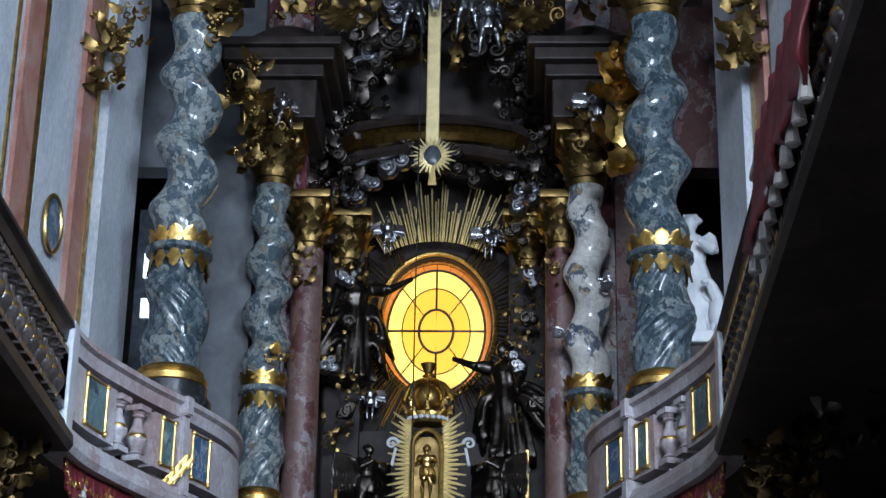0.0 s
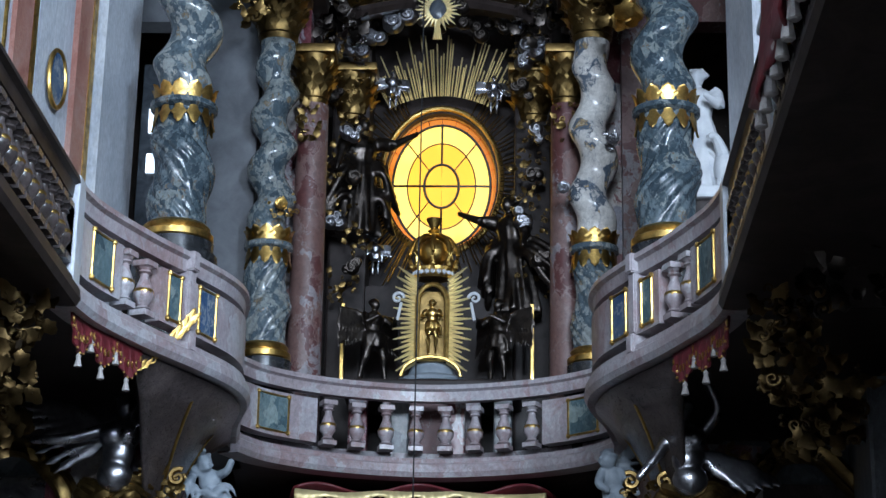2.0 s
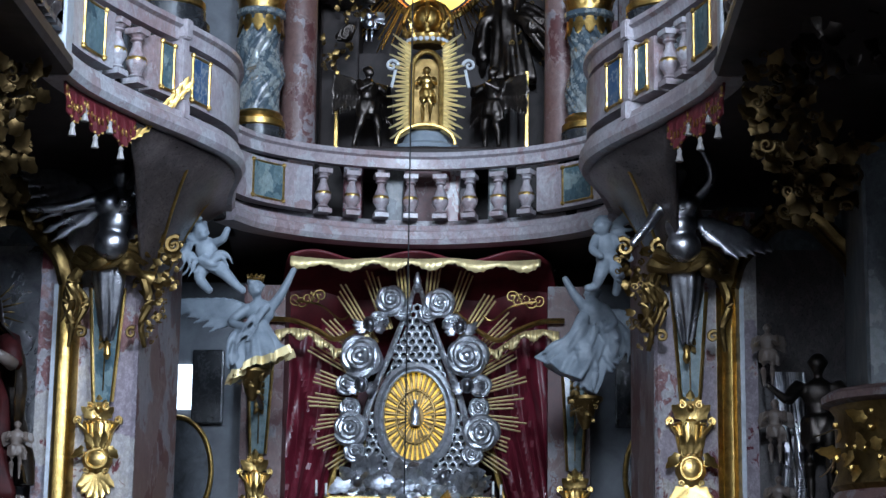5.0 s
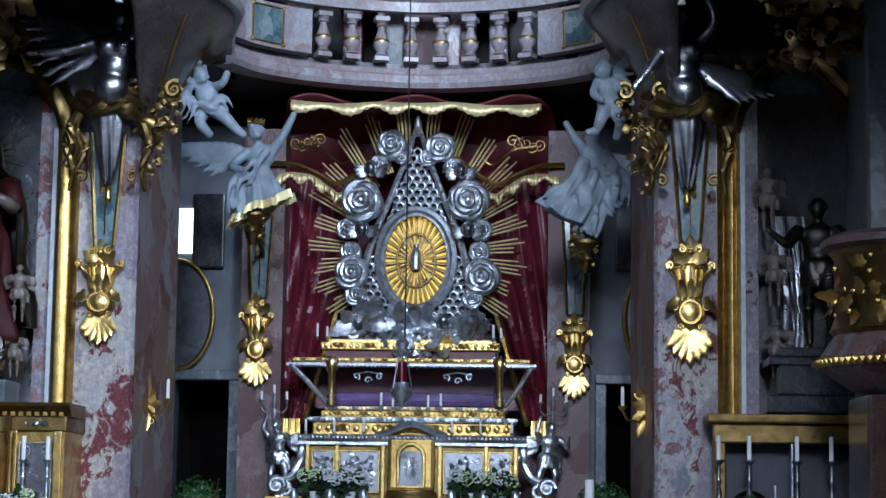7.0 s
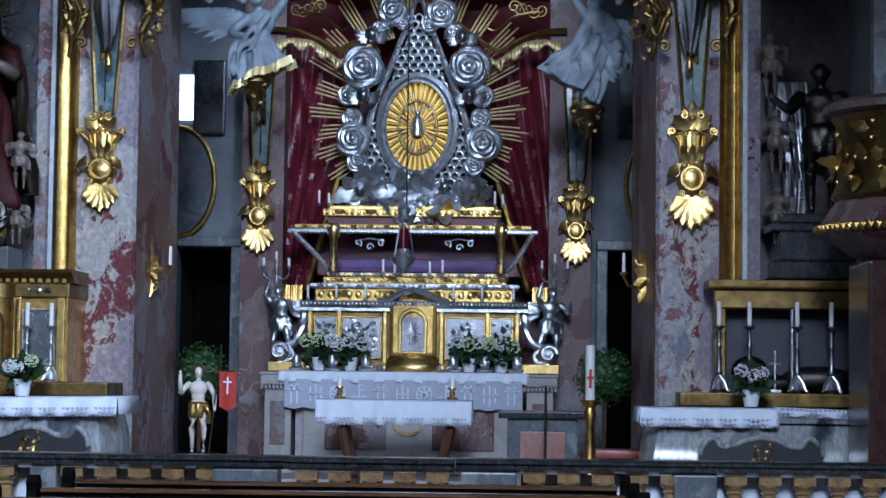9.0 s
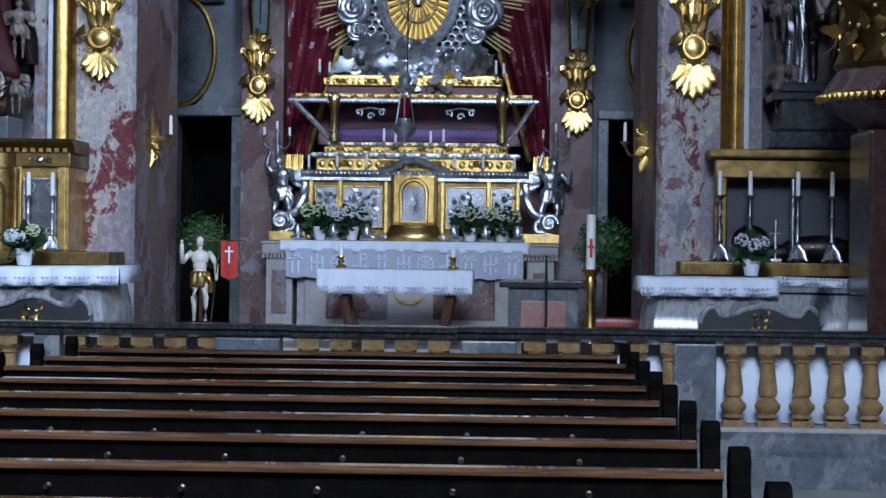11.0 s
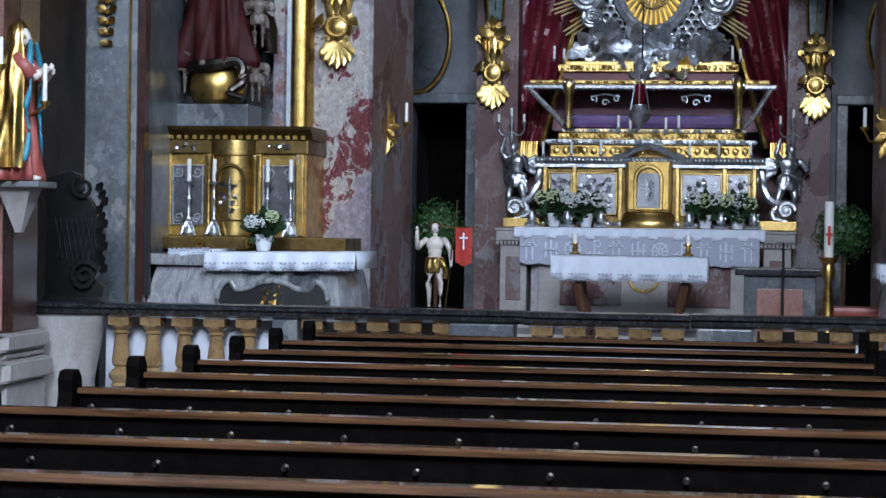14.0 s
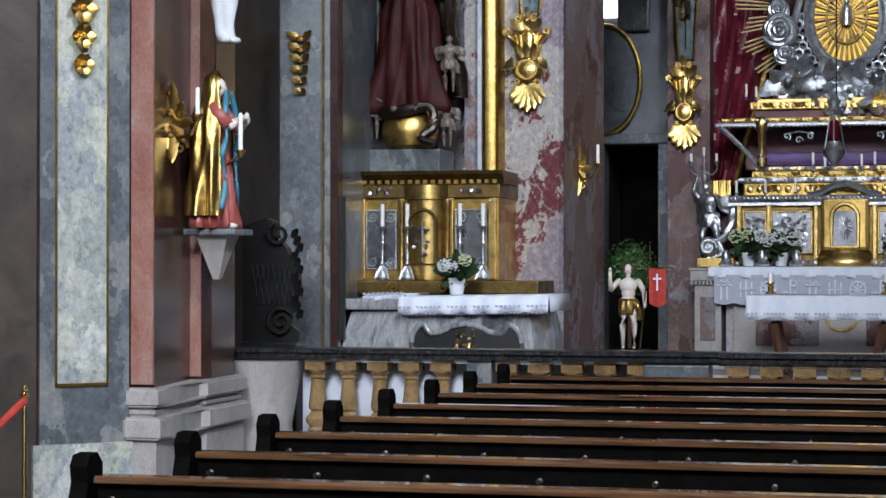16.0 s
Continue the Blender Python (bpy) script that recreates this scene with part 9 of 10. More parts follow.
PA, PB = (-5.37, 11.14), (-4.965, 11.55)
slab_on(PA, PB, 0.0, 0.02, 0.0, 5.7, GREY, "grey_facing", "blue-grey marble facing")
slab_on((-5.62, 10.9), (-5.385, 11.125), 0.0, 0.02, 0.0, 5.7, PLASTERDARK, "fresco_facing", "dark frescoed wall face")
lerp2 = lambda t: (PA[0] + (PB[0] - PA[0]) * t, PA[1] + (PB[1] - PA[1]) * t)
slab_on(lerp2(0.18), lerp2(0.74), 0.02, 0.008, 0.92, 5.6, GREYPALE, "pale_panel", "pale veined marble panel")
for t0, t1, z0, z1 in ((0.165, 0.185, 0.9, 5.6), (0.735, 0.755, 0.9, 5.6), (0.165, 0.755, 0.9, 0.92)):
    slab_on(lerp2(t0), lerp2(t1), 0.022, 0.014, z0, z1, GOLD, "gilt_fillet", "thin gilt fillet")
slab_on((-5.40, 11.10), (-4.95, 11.555), 0.012, 0.03, 0.0, 0.55, GREYPALE, "pier_plinth", "pale marble plinth")
bm = bmesh.new()
c = lerp2(0.45)
n_ = Vector((0.71, -0.71, 0))
for i in range(5):
    p = Vector((c[0], c[1], 3.55 - 0.17 * i)) + n_ * 0.05
    for q in range(6):
        a = 2 * math.pi * q / 6
        leaf(bm, p, Vector((0.5 * math.cos(a), 0.5 * math.cos(a), math.sin(a))), n_, 0.13 - 0.014 * i, 0.07, 0.4)
    ball(bm, p + n_ * 0.02, 0.024, 1)
tube(bm, [Vector((c[0], c[1], 4.0)) + n_ * 0.04, Vector((c[0], c[1], 2.85)) + n_ * 0.04], 0.006, 5)
part("flower_garland", bm, GOLD, npier, "gilt hanging flower garland", True)
slab_on((-4.955, 11.6), (-4.81, 11.6), 0.0, 0.025, 0.9, 5.7, REDPALE, "salmon_strip", "salmon marble strip")
slab_on((-4.975, 12.545), (-4.87, 12.56), 0.0, 0.02, 0.9, 5.7, REDPALE, "salmon_strip", "salmon marble strip")
for z0, z1, d in ((0.0, 0.32, 0.05), (0.32, 0.56, 0.04), (0.56, 0.70, 0.085), (0.70, 0.76, 0.03), (0.76, 0.88, 0.06)):
    plan = [(-4.96, 11.58 - d), (-4.81 + d, 11.58 - d), (-4.82 + d, 11.76), (-4.9 + d, 12.5 - d), (-4.85 + d, 12.54 - d), (-4.85 + d, 13.2 + d * 0.5), (-5.3, 13.2 + d * 0.5), (-5.3, 11.7)]
    bm = prism(bmesh.new(), plan, z0, z1)
    bmesh.ops.bevel(bm, geom=[e for e in bm.edges if abs(e.verts[0].co.z - e.verts[1].co.z) < 1e-5], offset=0.018 if z0 > 0.3 else 0.004, segments=3, affect="EDGES")
    part("base_moulding", bm, STONE if z0 > 0.3 else GREYPALE, npier, "pale limestone base moulding")
co = thing("corbel", (-4.68, 12.35, 1.5), "pale stone corbel under the painted statue", "corbel")
part("shelf", B(-4.86, -4.5, 12.2, 12.55, 1.84, 1.88, bevel=0.01), GREY, co)
part("bracket", lathe(bmesh.new(), [(0.03, 1.55), (0.06, 1.62), (0.13, 1.78), (0.16, 1.84)], 4, Matrix.Translation((-4.69, 12.38, 0)) @ Matrix.Rotation(radians(45), 4, "Z")), STONE, co)
figure("mourning_statue", (-4.68, 12.33, 1.885), 1.0, 96, [FLESH, REDROBE, GOLD, GOLD, BLUEROBE], "painted statue of a mourning woman in gilt mantle and red robe", "statue", (((-0.14, -0.12, 0.66), (-0.04, -0.2, 0.72)), ((0.14, -0.12, 0.66), (0.02, -0.2, 0.7))), mantle=True, seed=17, stout=0.95, amp=0.26, lining=True)
sconce(-4.83, 11.95, 2.55, 1.05, 1, "gilt leafy wall sconce with a candle on the nave pier")
sc = thing("bracket_candle", (-4.42, 12.3, 2.36), "white candle on a small gilt bracket beside the statue", "candle")
part("bracket", lathe(bmesh.new(), [(0.01, 2.34), (0.035, 2.38), (0.036, 2.39)], 10, Matrix.Translation((-4.47, 12.22, 0))), GOLD, sc, "", True)
part("candle", lathe(bmesh.new(), [(0.016, 2.39), (0.015, 2.62), (0.008, 2.63)], 8, Matrix.Translation((-4.47, 12.22, 0))), WAX, sc, "", True)
part("arm", tube(bmesh.new(), [(-4.47, 12.22, 2.36), (-4.6, 12.3, 2.3), (-4.88, 12.62, 2.3)], 0.008, 6), GOLD, sc)
cr = thing("wall_crucifix", (-4.8, 12.45, 2.3), "dark wooden wall cross carrying a pale carved figure", "crucifix")
part("upright", B(-4.86, -4.76, 12.5, 12.545, 1.9, 5.4), WOODTABLE, cr)
part("crossbeam", B(-5.0, -4.2, 12.46, 12.498, 4.7, 4.82), WOODTABLE, cr)
figure("carved_corpus", (-4.66, 12.34, 3.08), 1.75, 55, [STUCCO] * 4, "pale carved hanging figure on the wall cross", "statue", (((-0.3, 0, 0.88), (-0.45, 0, 0.95)), ((0.3, 0, 0.88), (0.45, 0, 0.95))), robe=False, bare=True, seed=18, legs=((-0.01, -0.02, 0.0), (0.03, -0.03, 0.0)), stout=0.85)

# carved stall end by the rail
stall = thing("stall_end", (-4.95, 14.3, 0.402), "black carved choir stall end with scrolls and trellis", "stall")
bm = bmesh.new()
prof = [(-0.30, 1.07), (0.20, 1.07), (0.21, 1.14), (0.14, 1.2), (0.2, 1.4), (0.19, 1.6), (0.1, 1.78), (0.02, 1.86), (0.02, 1.97), (-0.06, 2.0), (-0.3, 1.92)]
va = [bm.verts.new((-4.95 + x, 14.25, z)) for x, z in prof]
vb = [bm.verts.new((-4.95 + x, 14.35, z)) for x, z in prof]
bm.faces.new(va[::-1]), bm.faces.new(vb)
for i in range(len(prof)):
    bm.faces.new((va[i], va[(i + 1) % len(prof)], vb[(i + 1) % len(prof)], vb[i]))
part("panel", bm, EBONY, stall, "black shaped panel")
part("foot", B(-5.3, -4.75, 14.2, 14.4, 0.402, 1.068, bevel=0.01), EBONY, stall)
bm = bmesh.new()
rng = random.Random(70)
scroll(bm, (-4.88, 14.22, 1.22), (1, 0, 0), (0, 0, 1), 0.12, 0.025, 1.8, 0.5)
scroll(bm, (-4.9, 14.22, 1.88), (1, 0, 0), (0, 0, 1), 0.09, 0.02, 1.6, 2)
for i in range(12):
    leaf(bm, (-4.76 - 0.02 * (i % 3), 14.23, 1.25 + 0.055 * i), (0.7, 0, 0.7), (0, -1, 0), 0.1, 0.045, 0.4)
part("scrolls", bm, EBONY, stall, "carved scrolls and leaves", True)
bm = bmesh.new()
for i in range(9):
    tube(bm, [(-5.12 + 0.04 * i, 14.24, 1.35), (-4.98 + 0.04 * i - 0.08, 14.24, 1.65)], 0.006, 4)
    tube(bm, [(-5.12 + 0.04 * i, 14.24, 1.65), (-4.98 + 0.04 * i - 0.08, 14.24, 1.35)], 0.006, 4)
part("trellis", bm, EBONY, stall, "carved diamond trellis")

# rope barrier in the aisle
bar_ = thing("rope_post", (-5.05, 10.3, 0), "slim brass barrier post with a red velvet rope", "barrier post")
part("post", lathe(bmesh.new(), [(0.13, 0), (0.13, 0.02), (0.02, 0.05), (0.014, 0.08), (0.014, 0.88), (0.02, 0.9)], 14, Matrix.Translation((-5.05, 10.3, 0))), BRASS, bar_, "", True)
part("finial", lathe(bmesh.new(), [(0.012, 0.89), (0.03, 0.91), (0.012, 0.925), (0.02, 0.94), (0.006, 0.965)], 10, Matrix.Translation((-5.05, 10.3, 0))), BRASS, bar_, "turned brass finial", True)
part("rope", tube(bmesh.new(), smooth_path([(-5.05, 10.3, 0.88), (-5.1, 9.9, 0.7), (-5.15, 9.4, 0.6), (-5.2, 8.9, 0.7), (-5.2, 8.5, 0.88)], 6), 0.022, 8), REDCLOTH, bar_, "red velvet rope", True)

# gilt pendant and coloured strips on the side altar return wall
rt = thing("return_wall_trim", (-4.95, 15.2, 0.402), "gilt fillets, pendant and red strip on the return wall", "wall trim", kind="structure")
for x0, x1, y, z0, z1, mt in ((-4.875, -4.862, 15.222, 0.45, 5.5, GOLD), (-5.22, -5.21, 15.135, 0.45, 5.5, GOLDDARK)):
    part("fillet", B(x0, x1, y - 0.02, y + 0.03, z0, z1), mt, rt, "thin gilt fillet")
part("red_strip", prism(bmesh.new(), [(-4.81, 15.24), (-4.76, 15.27), (-4.76, 15.4), (-4.81, 15.4)], 0.45, 5.6), REDDARK, rt, "dark red marble strip")
part("black_bar", B(-4.765, -4.715, 15.3, 15.34, 1.05, 2.2), BLACK, rt, "black upright bar")
bm = bmesh.new()
for i in range(6):
    z = 3.45 - 0.085 * i
    for s in (-1, 1):
        leaf(bm, (-5.04 + 0.01 * s, 15.16, z), (s * 0.8, 0, 0.5), (0, -1, 0), 0.13 - 0.016 * i, 0.05, 0.4)
    ball(bm, (-5.04, 15.14, z), 0.03 - 0.003 * i, 1)
part("pendant", bm, GOLD, rt, "gilt leaf pendant", True)

# added dark slab: deep shade where the nave wall turns to the side altar
structure("shade_slab_north", B(-5.3, -5.19, 14.0, 15.08, 0.4, 6.0, bevel=0.01), SHADOWSTONE, "dark slab added for the deep shade in the corner", "pilaster")

# ---------- curved consoles under the gallery swellings ----------
for sgn, nm in ((0, "north"), (1, "south")):
    f = (lambda x: 2 * CG - x) if sgn else (lambda x: x)
    con = thing("console", (f(-3.1), 17.0, 4.9), "dusky marble console with gilt edging under the gallery", "console", "gallery consoles", kind="structure")
    plan = sub_plan(nl, 1.1, Ln - 0.15, 14)
    bm = bmesh.new()
    rings = []
    for t in (0.0, 0.25, 0.5, 0.75, 1.0):
        w = t ** 0.6
        z = 5.94 - 1.0 * t
        rings.append([bm.verts.new((f(x + (-3.3 - x) * w * 0.9 + 0.02), y + (17.4 - y) * w * 0.75 + 0.05, z)) for x, y in plan])
    for a_, b_ in zip(rings, rings[1:]):
        for i in range(len(plan) - 1):
            bm.faces.new((a_[i], a_[i + 1], b_[i + 1], b_[i]))
    c = part("body", bm, DUSKY, con, "dusky marble swell", True)
    c.modifiers.new("thick", "SOLIDIFY").thickness = 0.04
    for i0 in (4, 9):
        pts = [Vector((f(plan[i0][0] + (-3.3 - plan[i0][0]) * (t ** 0.6) * 0.9 + 0.06), plan[i0][1] + (17.4 - plan[i0][1]) * (t ** 0.6) * 0.75 - 0.02, 5.90 - 1.0 * t)) for t in [q / 8 for q in range(1, 9)]]
        part("gilt_edge", tube(bmesh.new(), pts, 0.014, 6), GOLD, con, "thin gilt edge", True)
    # carved pelmet with tassels
    lam = thing("pelmet", (f(-3.35), 14.9, 5.5), "dark red carved pelmet with gilt lace and tassels", "pelmet", "carved pelmets")
    top = sub_plan(nl, 0.12, 1.25, 40)
    bm = bmesh.new()
    ta, lo = [], []
    for i, (x, y) in enumerate(top):
        ph = (i / 39 * 3.0) % 1.0
        d = 0.10 + 0.17 * math.sin(math.pi * ph)
        ta.append(bm.verts.new((f(x + 0.02), y, 5.925)))
        lo.append(bm.verts.new((f(x + 0.03 + 0.015 * math.sin(i * 1.7)), y, 5.925 - d)))
    for i in range(39):
        bm.faces.new((ta[i], ta[i + 1], lo[i + 1], lo[i]))
    c = part("pelmet_cloth", bm, REDDULL, lam, "dark red scalloped cloth")
    c.modifiers.new("thick", "SOLIDIFY").thickness = 0.02
    bm = bmesh.new()
    for i in range(0, 39, 2):
        x, y = top[i]
        ph = (i / 39 * 3.0) % 1.0
        d = 0.10 + 0.17 * math.sin(math.pi * ph)
        scroll(bm, (f(x + 0.05), y, 5.925 - d * 0.6), (0, 1, 0), (0, 0, 1), 0.035, 0.008, 1.3, i)
        ball(bm, (f(x + 0.05), y, 5.925 - d), 0.014, 1)
    part("gilt_lace", bm, GOLD, lam, "gilt lace scrolls", True)["kind"] = "stuff"
    for k_ in (6, 13, 19, 26, 32):
        x, y = top[k_]
        ph = (k_ / 39 * 3.0) % 1.0
        zb = 5.925 - (0.10 + 0.17 * math.sin(math.pi * ph))
        part("tassel", lathe(bmesh.new(), [(0.006, zb), (0.022, zb - 0.03), (0.016, zb - 0.045), (0.032, zb - 0.11), (0.02, zb - 0.115)], 8, Matrix.Translation((f(x + 0.04), y, 0))), STONE, lam, "pale tassel", True)
    # carved masses under the nave gallery, their shade put into a darker gilding
    for (x, y, z), sz, n, mt, lb in (((-3.75, 13.8, 5.55), (0.25, 0.3, 0.35), 90, DUSKGOLD, "shade-dark gilt carved leaf mass"), ((-4.1, 14.3, 5.2), (0.35, 0.2, 0.35), 60, DUSKGOLD, "dark carved leaf mass"), ((-4.5, 15.6, 5.45), (0.5, 0.2, 0.22), 60, DUSKGOLD, "dark carved leaf mass")):
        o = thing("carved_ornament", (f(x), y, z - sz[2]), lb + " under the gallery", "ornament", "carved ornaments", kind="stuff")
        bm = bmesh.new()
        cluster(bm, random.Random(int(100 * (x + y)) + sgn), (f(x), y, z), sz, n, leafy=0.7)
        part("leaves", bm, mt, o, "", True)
    # spandrel arches over the side altars
    ar = thing("spandrel_arch", (f(-4.6), 15.6, 4.9), "dusky moulded arch over the side altar", "arch", "spandrel arches", kind="structure")
    pts = smooth_path([(f(-5.5), 16.6, 4.4), (f(-5.3), 16.4, 5.0), (f(-4.9), 16.2, 5.5), (f(-4.4), 16.1, 5.7)], 6)
    part("rib", tube(bmesh.new(), pts, 0.09, 8), DUSKGOLD, ar, "gilt rib, shade put into its colour", True)
gl_ = thing("gilt_palm", (-3.0, 15.9, 5.95), "gilt palm frond rising over the gallery edge", "ornament")
bm = bmesh.new()
for i in range(9):
    t = i / 8
    p = Vector((-3.16 + 0.36 * t, 15.55 + 0.35 * t, 5.78 + 0.5 * t ** 1.3))
    for s in (-1, 1):
        leaf(bm, p, (0.5, 0.2, 0.8 + 0.3 * s), (0.3, -1, 0), 0.17, 0.05, 0.2)
part("frond", bm, GOLD, gl_, "", True)

# ---------- upper storey: window niche ----------
def rays(parent, name, c, a0, a1, n, r0, r1, mat, jitter, width, squash=1.0, seed=0):
    rng = random.Random(seed)
    c = Vector(c)
    for i in range(n):
        a = radians(a0 + (a1 - a0) * (i + rng.uniform(-0.3, 0.3)) / max(1, n - 1))
        d = Vector((math.cos(a), 0, math.sin(a) * squash))
        L = r1 * (1 - jitter * rng.random())
        part(name, tube(bmesh.new(), [c + d * r0, c + d * L + Vector((0, -0.05, 0))], lambda t: width * (0.7 + 0.5 * t * (1 - t)), 4, up=Vector((0, 1, 0))), mat, parent)


gr = thing("ray_glory", (WXC, 22.3, 9.1), "gilt sheaf of rays above and round the yellow window", "ornament")
rays(gr, "gilt_ray", (WXC, 22.1, 9.75), 60, 120, 48, 1.22, 2.02, GOLDRAY, 0.22, 0.013, 1.0, 5)
rays(gr, "gilt_ray", (WXC, 22.28, 10.0), 120, 420, 90, 0.72, 1.15, GOLDDARK, 0.2, 0.012, 1.22, 6)
rays(gr, "gilt_ray", (WXC, 22.2, 10.0), 205, 250, 20, 0.85, 1.45, GOLD, 0.3, 0.012, 1.1, 7)

for x, y, z, h, yaw, sd, arms, lb in ((-1.92, 21.6, 9.0, 1.5, 25, 21, (((-0.2, -0.1, 0.66), (-0.25, -0.15, 0.5)), ((0.22, -0.1, 0.76), (0.4, -0.1, 0.88))), "blackened bronze figure beside the yellow window"),
                                       (-0.05, 21.5, 8.05, 1.45, -35, 22, (((-0.22, -0.1, 0.8), (-0.42, -0.1, 0.9)), ((0.2, -0.1, 0.62), (0.25, -0.2, 0.5))), "blackened bronze kneeling figure reaching towards the window")):
    figure("bronze_statue", (x, y, z), h, yaw, [BRONZE, BRONZE, BRONZE, BRONZE], lb, "statue", arms, mantle=True, seed=sd, stout=1.1, flutter=6, amp=0.13, group="bronze figures", lean=(-0.1 if x > -1 else 0.05, 0))
for x, z, s, sd in ((-1.55, 11.0, 0.5, 1), (-0.35, 10.95, 0.5, 2), (-1.7, 8.95, 0.45, 3)):
    figure("putto_statue", (x, 21.9, z - 0.3), s, 10, [SILVERDARK] * 4, "tarnished silver putto hovering by the window", "statue", robe=False, bare=True, wings=(0.4, 0.1, 0.35), group="window putti", seed=sd, stout=1.2)
cl_ = thing("cloud_bank", (WXC, 21.6, 11.0), "dark bank of carved clouds over the window", "ornament")
rng = random.Random(80)
for i in range(22):
    a = radians(20 + 140 * i / 21)
    x, z = WXC + 1.15 * math.cos(a) + rng.uniform(-0.1, 0.1), 10.85 + 1.0 * math.sin(a) + rng.uniform(-0.12, 0.12)
    bm = bmesh.new()
    cloud(bm, (x, 21.6 + rng.uniform(-0.2, 0.2), z), rng.uniform(0.14, 0.24), rng, 4)
    part("cloud", bm, BRONZE if rng.random() < 0.6 else SILVERDARK, cl_, "dark swirling cloud", True)
for s, xx in ((-1, -2.02), (1, 0.12)):
    o = thing("niche_garland", (xx, 21.6, 8.0), "dark silver and gilt garland of putti heads and leaves", "ornament", "niche garlands")
    bm = bmesh.new()
    for i in range(9):
        cluster(bm, rng, (xx + 0.08 * math.sin(i * 1.9), 21.4, 8.4 + 0.48 * i), (0.2, 0.1, 0.2), 22, leafy=0.55)
    part("garland_leaves", bm, GOLDDARK, o, "dusty gilt leaves", True)["kind"] = "stuff"
    for i in range(8):
        bm = bmesh.new()
        cloud(bm, (xx + 0.12 * math.cos(i * 2.4), 21.3, 8.6 + 0.52 * i), 0.16, rng, 4)
        part("putto_head", bm, SILVERDARK if i % 2 else BRONZE, o, "tarnished head", True)
    p = thing("bronze_pilaster", (xx - 0.1 * s, 21.9, 6.15), "dark pilaster at the side of the window niche", "pilaster", "niche pilasters", kind="structure")
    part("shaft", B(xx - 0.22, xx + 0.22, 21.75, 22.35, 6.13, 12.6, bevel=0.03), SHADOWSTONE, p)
    cap(p, xx, 21.86, 10.5, 0.2, rng, GOLDDARK)
co = thing("curved_cornice", (WXC, 21.4, 11.85), "curved amber-gilt cornice over the window niche", "cornice")
pts = smooth_path([(-1.95, 21.0, 11.75), (-1.5, 21.35, 12.0), (WXC, 21.55, 12.12), (-0.45, 21.35, 12.0), (0.02, 21.0, 11.75)], 8)
part("gilt_band", sweep(bmesh.new(), pts, [(0.06, 0.10), (0.1, 0.0), (0.05, -0.08), (-0.15, -0.08), (-0.15, 0.10)]), GOLD, co, "gilt band", True)
part("marble_band", sweep(bmesh.new(), [p + Vector((0, -0.02, 0.16)) for p in pts], [(0.12, 0.05), (0.14, 0.0), (0.1, -0.05), (-0.15, -0.05), (-0.15, 0.05)]), SHADOWSTONE, co, "dusky marble band", True)
part("lower_band", sweep(bmesh.new(), [p + Vector((0, 0.0, -0.22)) for p in pts], [(0.12, 0.06), (0.14, 0.0), (0.1, -0.06), (-0.15, -0.06), (-0.15, 0.06)]), SHADOWSTONE, co, "dusky marble band", True)
for s in (-1, 1):
    o = thing("broken_pediment", (CG + s * 1.7, 20.9, 12.0), "dusky marble pediment scroll with gilt shell", "pediment", "pediments")
    pts = smooth_path([(CG + s * 2.3, 19.9, 12.2), (CG + s * 1.8, 20.3, 12.75), (CG + s * 1.35, 20.9, 12.9), (CG + s * 1.0, 21.2, 12.5), (CG + s * 0.95, 21.2, 12.2)], 6)
    part("scroll_moulding", tube(bmesh.new(), pts, lambda t: 0.16 - 0.05 * t, 10), SHADOWSTONE, o, "", True)
    bm = bmesh.new()
    for i in range(9):
        a = radians(200 + 140 * i / 8)
        leaf(bm, (CG + s * 1.12, 20.9, 13.45), (math.cos(a), 0, math.sin(a)), (0, -1, 0), 0.34, 0.12, 0.15)
    part("shell", bm, GOLDDARK, o, "dusty gilt shell", True)
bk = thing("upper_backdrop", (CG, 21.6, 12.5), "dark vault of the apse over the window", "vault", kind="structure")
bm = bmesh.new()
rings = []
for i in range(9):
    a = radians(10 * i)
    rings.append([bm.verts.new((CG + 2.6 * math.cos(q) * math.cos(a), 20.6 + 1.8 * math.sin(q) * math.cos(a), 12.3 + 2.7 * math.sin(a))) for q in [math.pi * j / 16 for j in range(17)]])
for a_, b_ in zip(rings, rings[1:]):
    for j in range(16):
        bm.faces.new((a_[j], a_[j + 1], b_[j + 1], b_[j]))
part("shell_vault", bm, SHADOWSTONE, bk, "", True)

# hanging crucifix foot with a sunburst
cr = thing("hanging_crucifix", (-0.97, 20.4, 11.0), "pale gilt cross beam ending in a sunburst, silver figure above", "crucifix")
part("beam", B(-1.045, -0.895, 20.40, 20.5, 11.35, 15.42, bevel=0.012), GOLDRAY, cr, "pale gilt beam")
bm = bmesh.new()
for i in range(26):
    a = 2 * math.pi * i / 26
    d = Vector((math.cos(a), 0, math.sin(a)))
    c0 = Vector((-0.96, 20.36, 11.28))
    tube(bm, [c0 + d * 0.10, c0 + d * (0.27 if i % 2 else 0.22)], lambda t: 0.024 * (1.1 - t), 5)
for i in range(5):
    tube(bm, [(-0.96, 20.36, 11.2), (-1.0 + 0.02 * i, 20.36, 10.92)], 0.012, 4)
part("sunburst", bm, GOLDRAY, cr, "gilt sunburst")
bm = ball(bmesh.new(), (-0.96, 20.34, 11.28), 0.11, 2, (0.85, 0.25, 1.15))
part("dark_oval", bm, DARKOIL, cr, "dark oval stone", True)
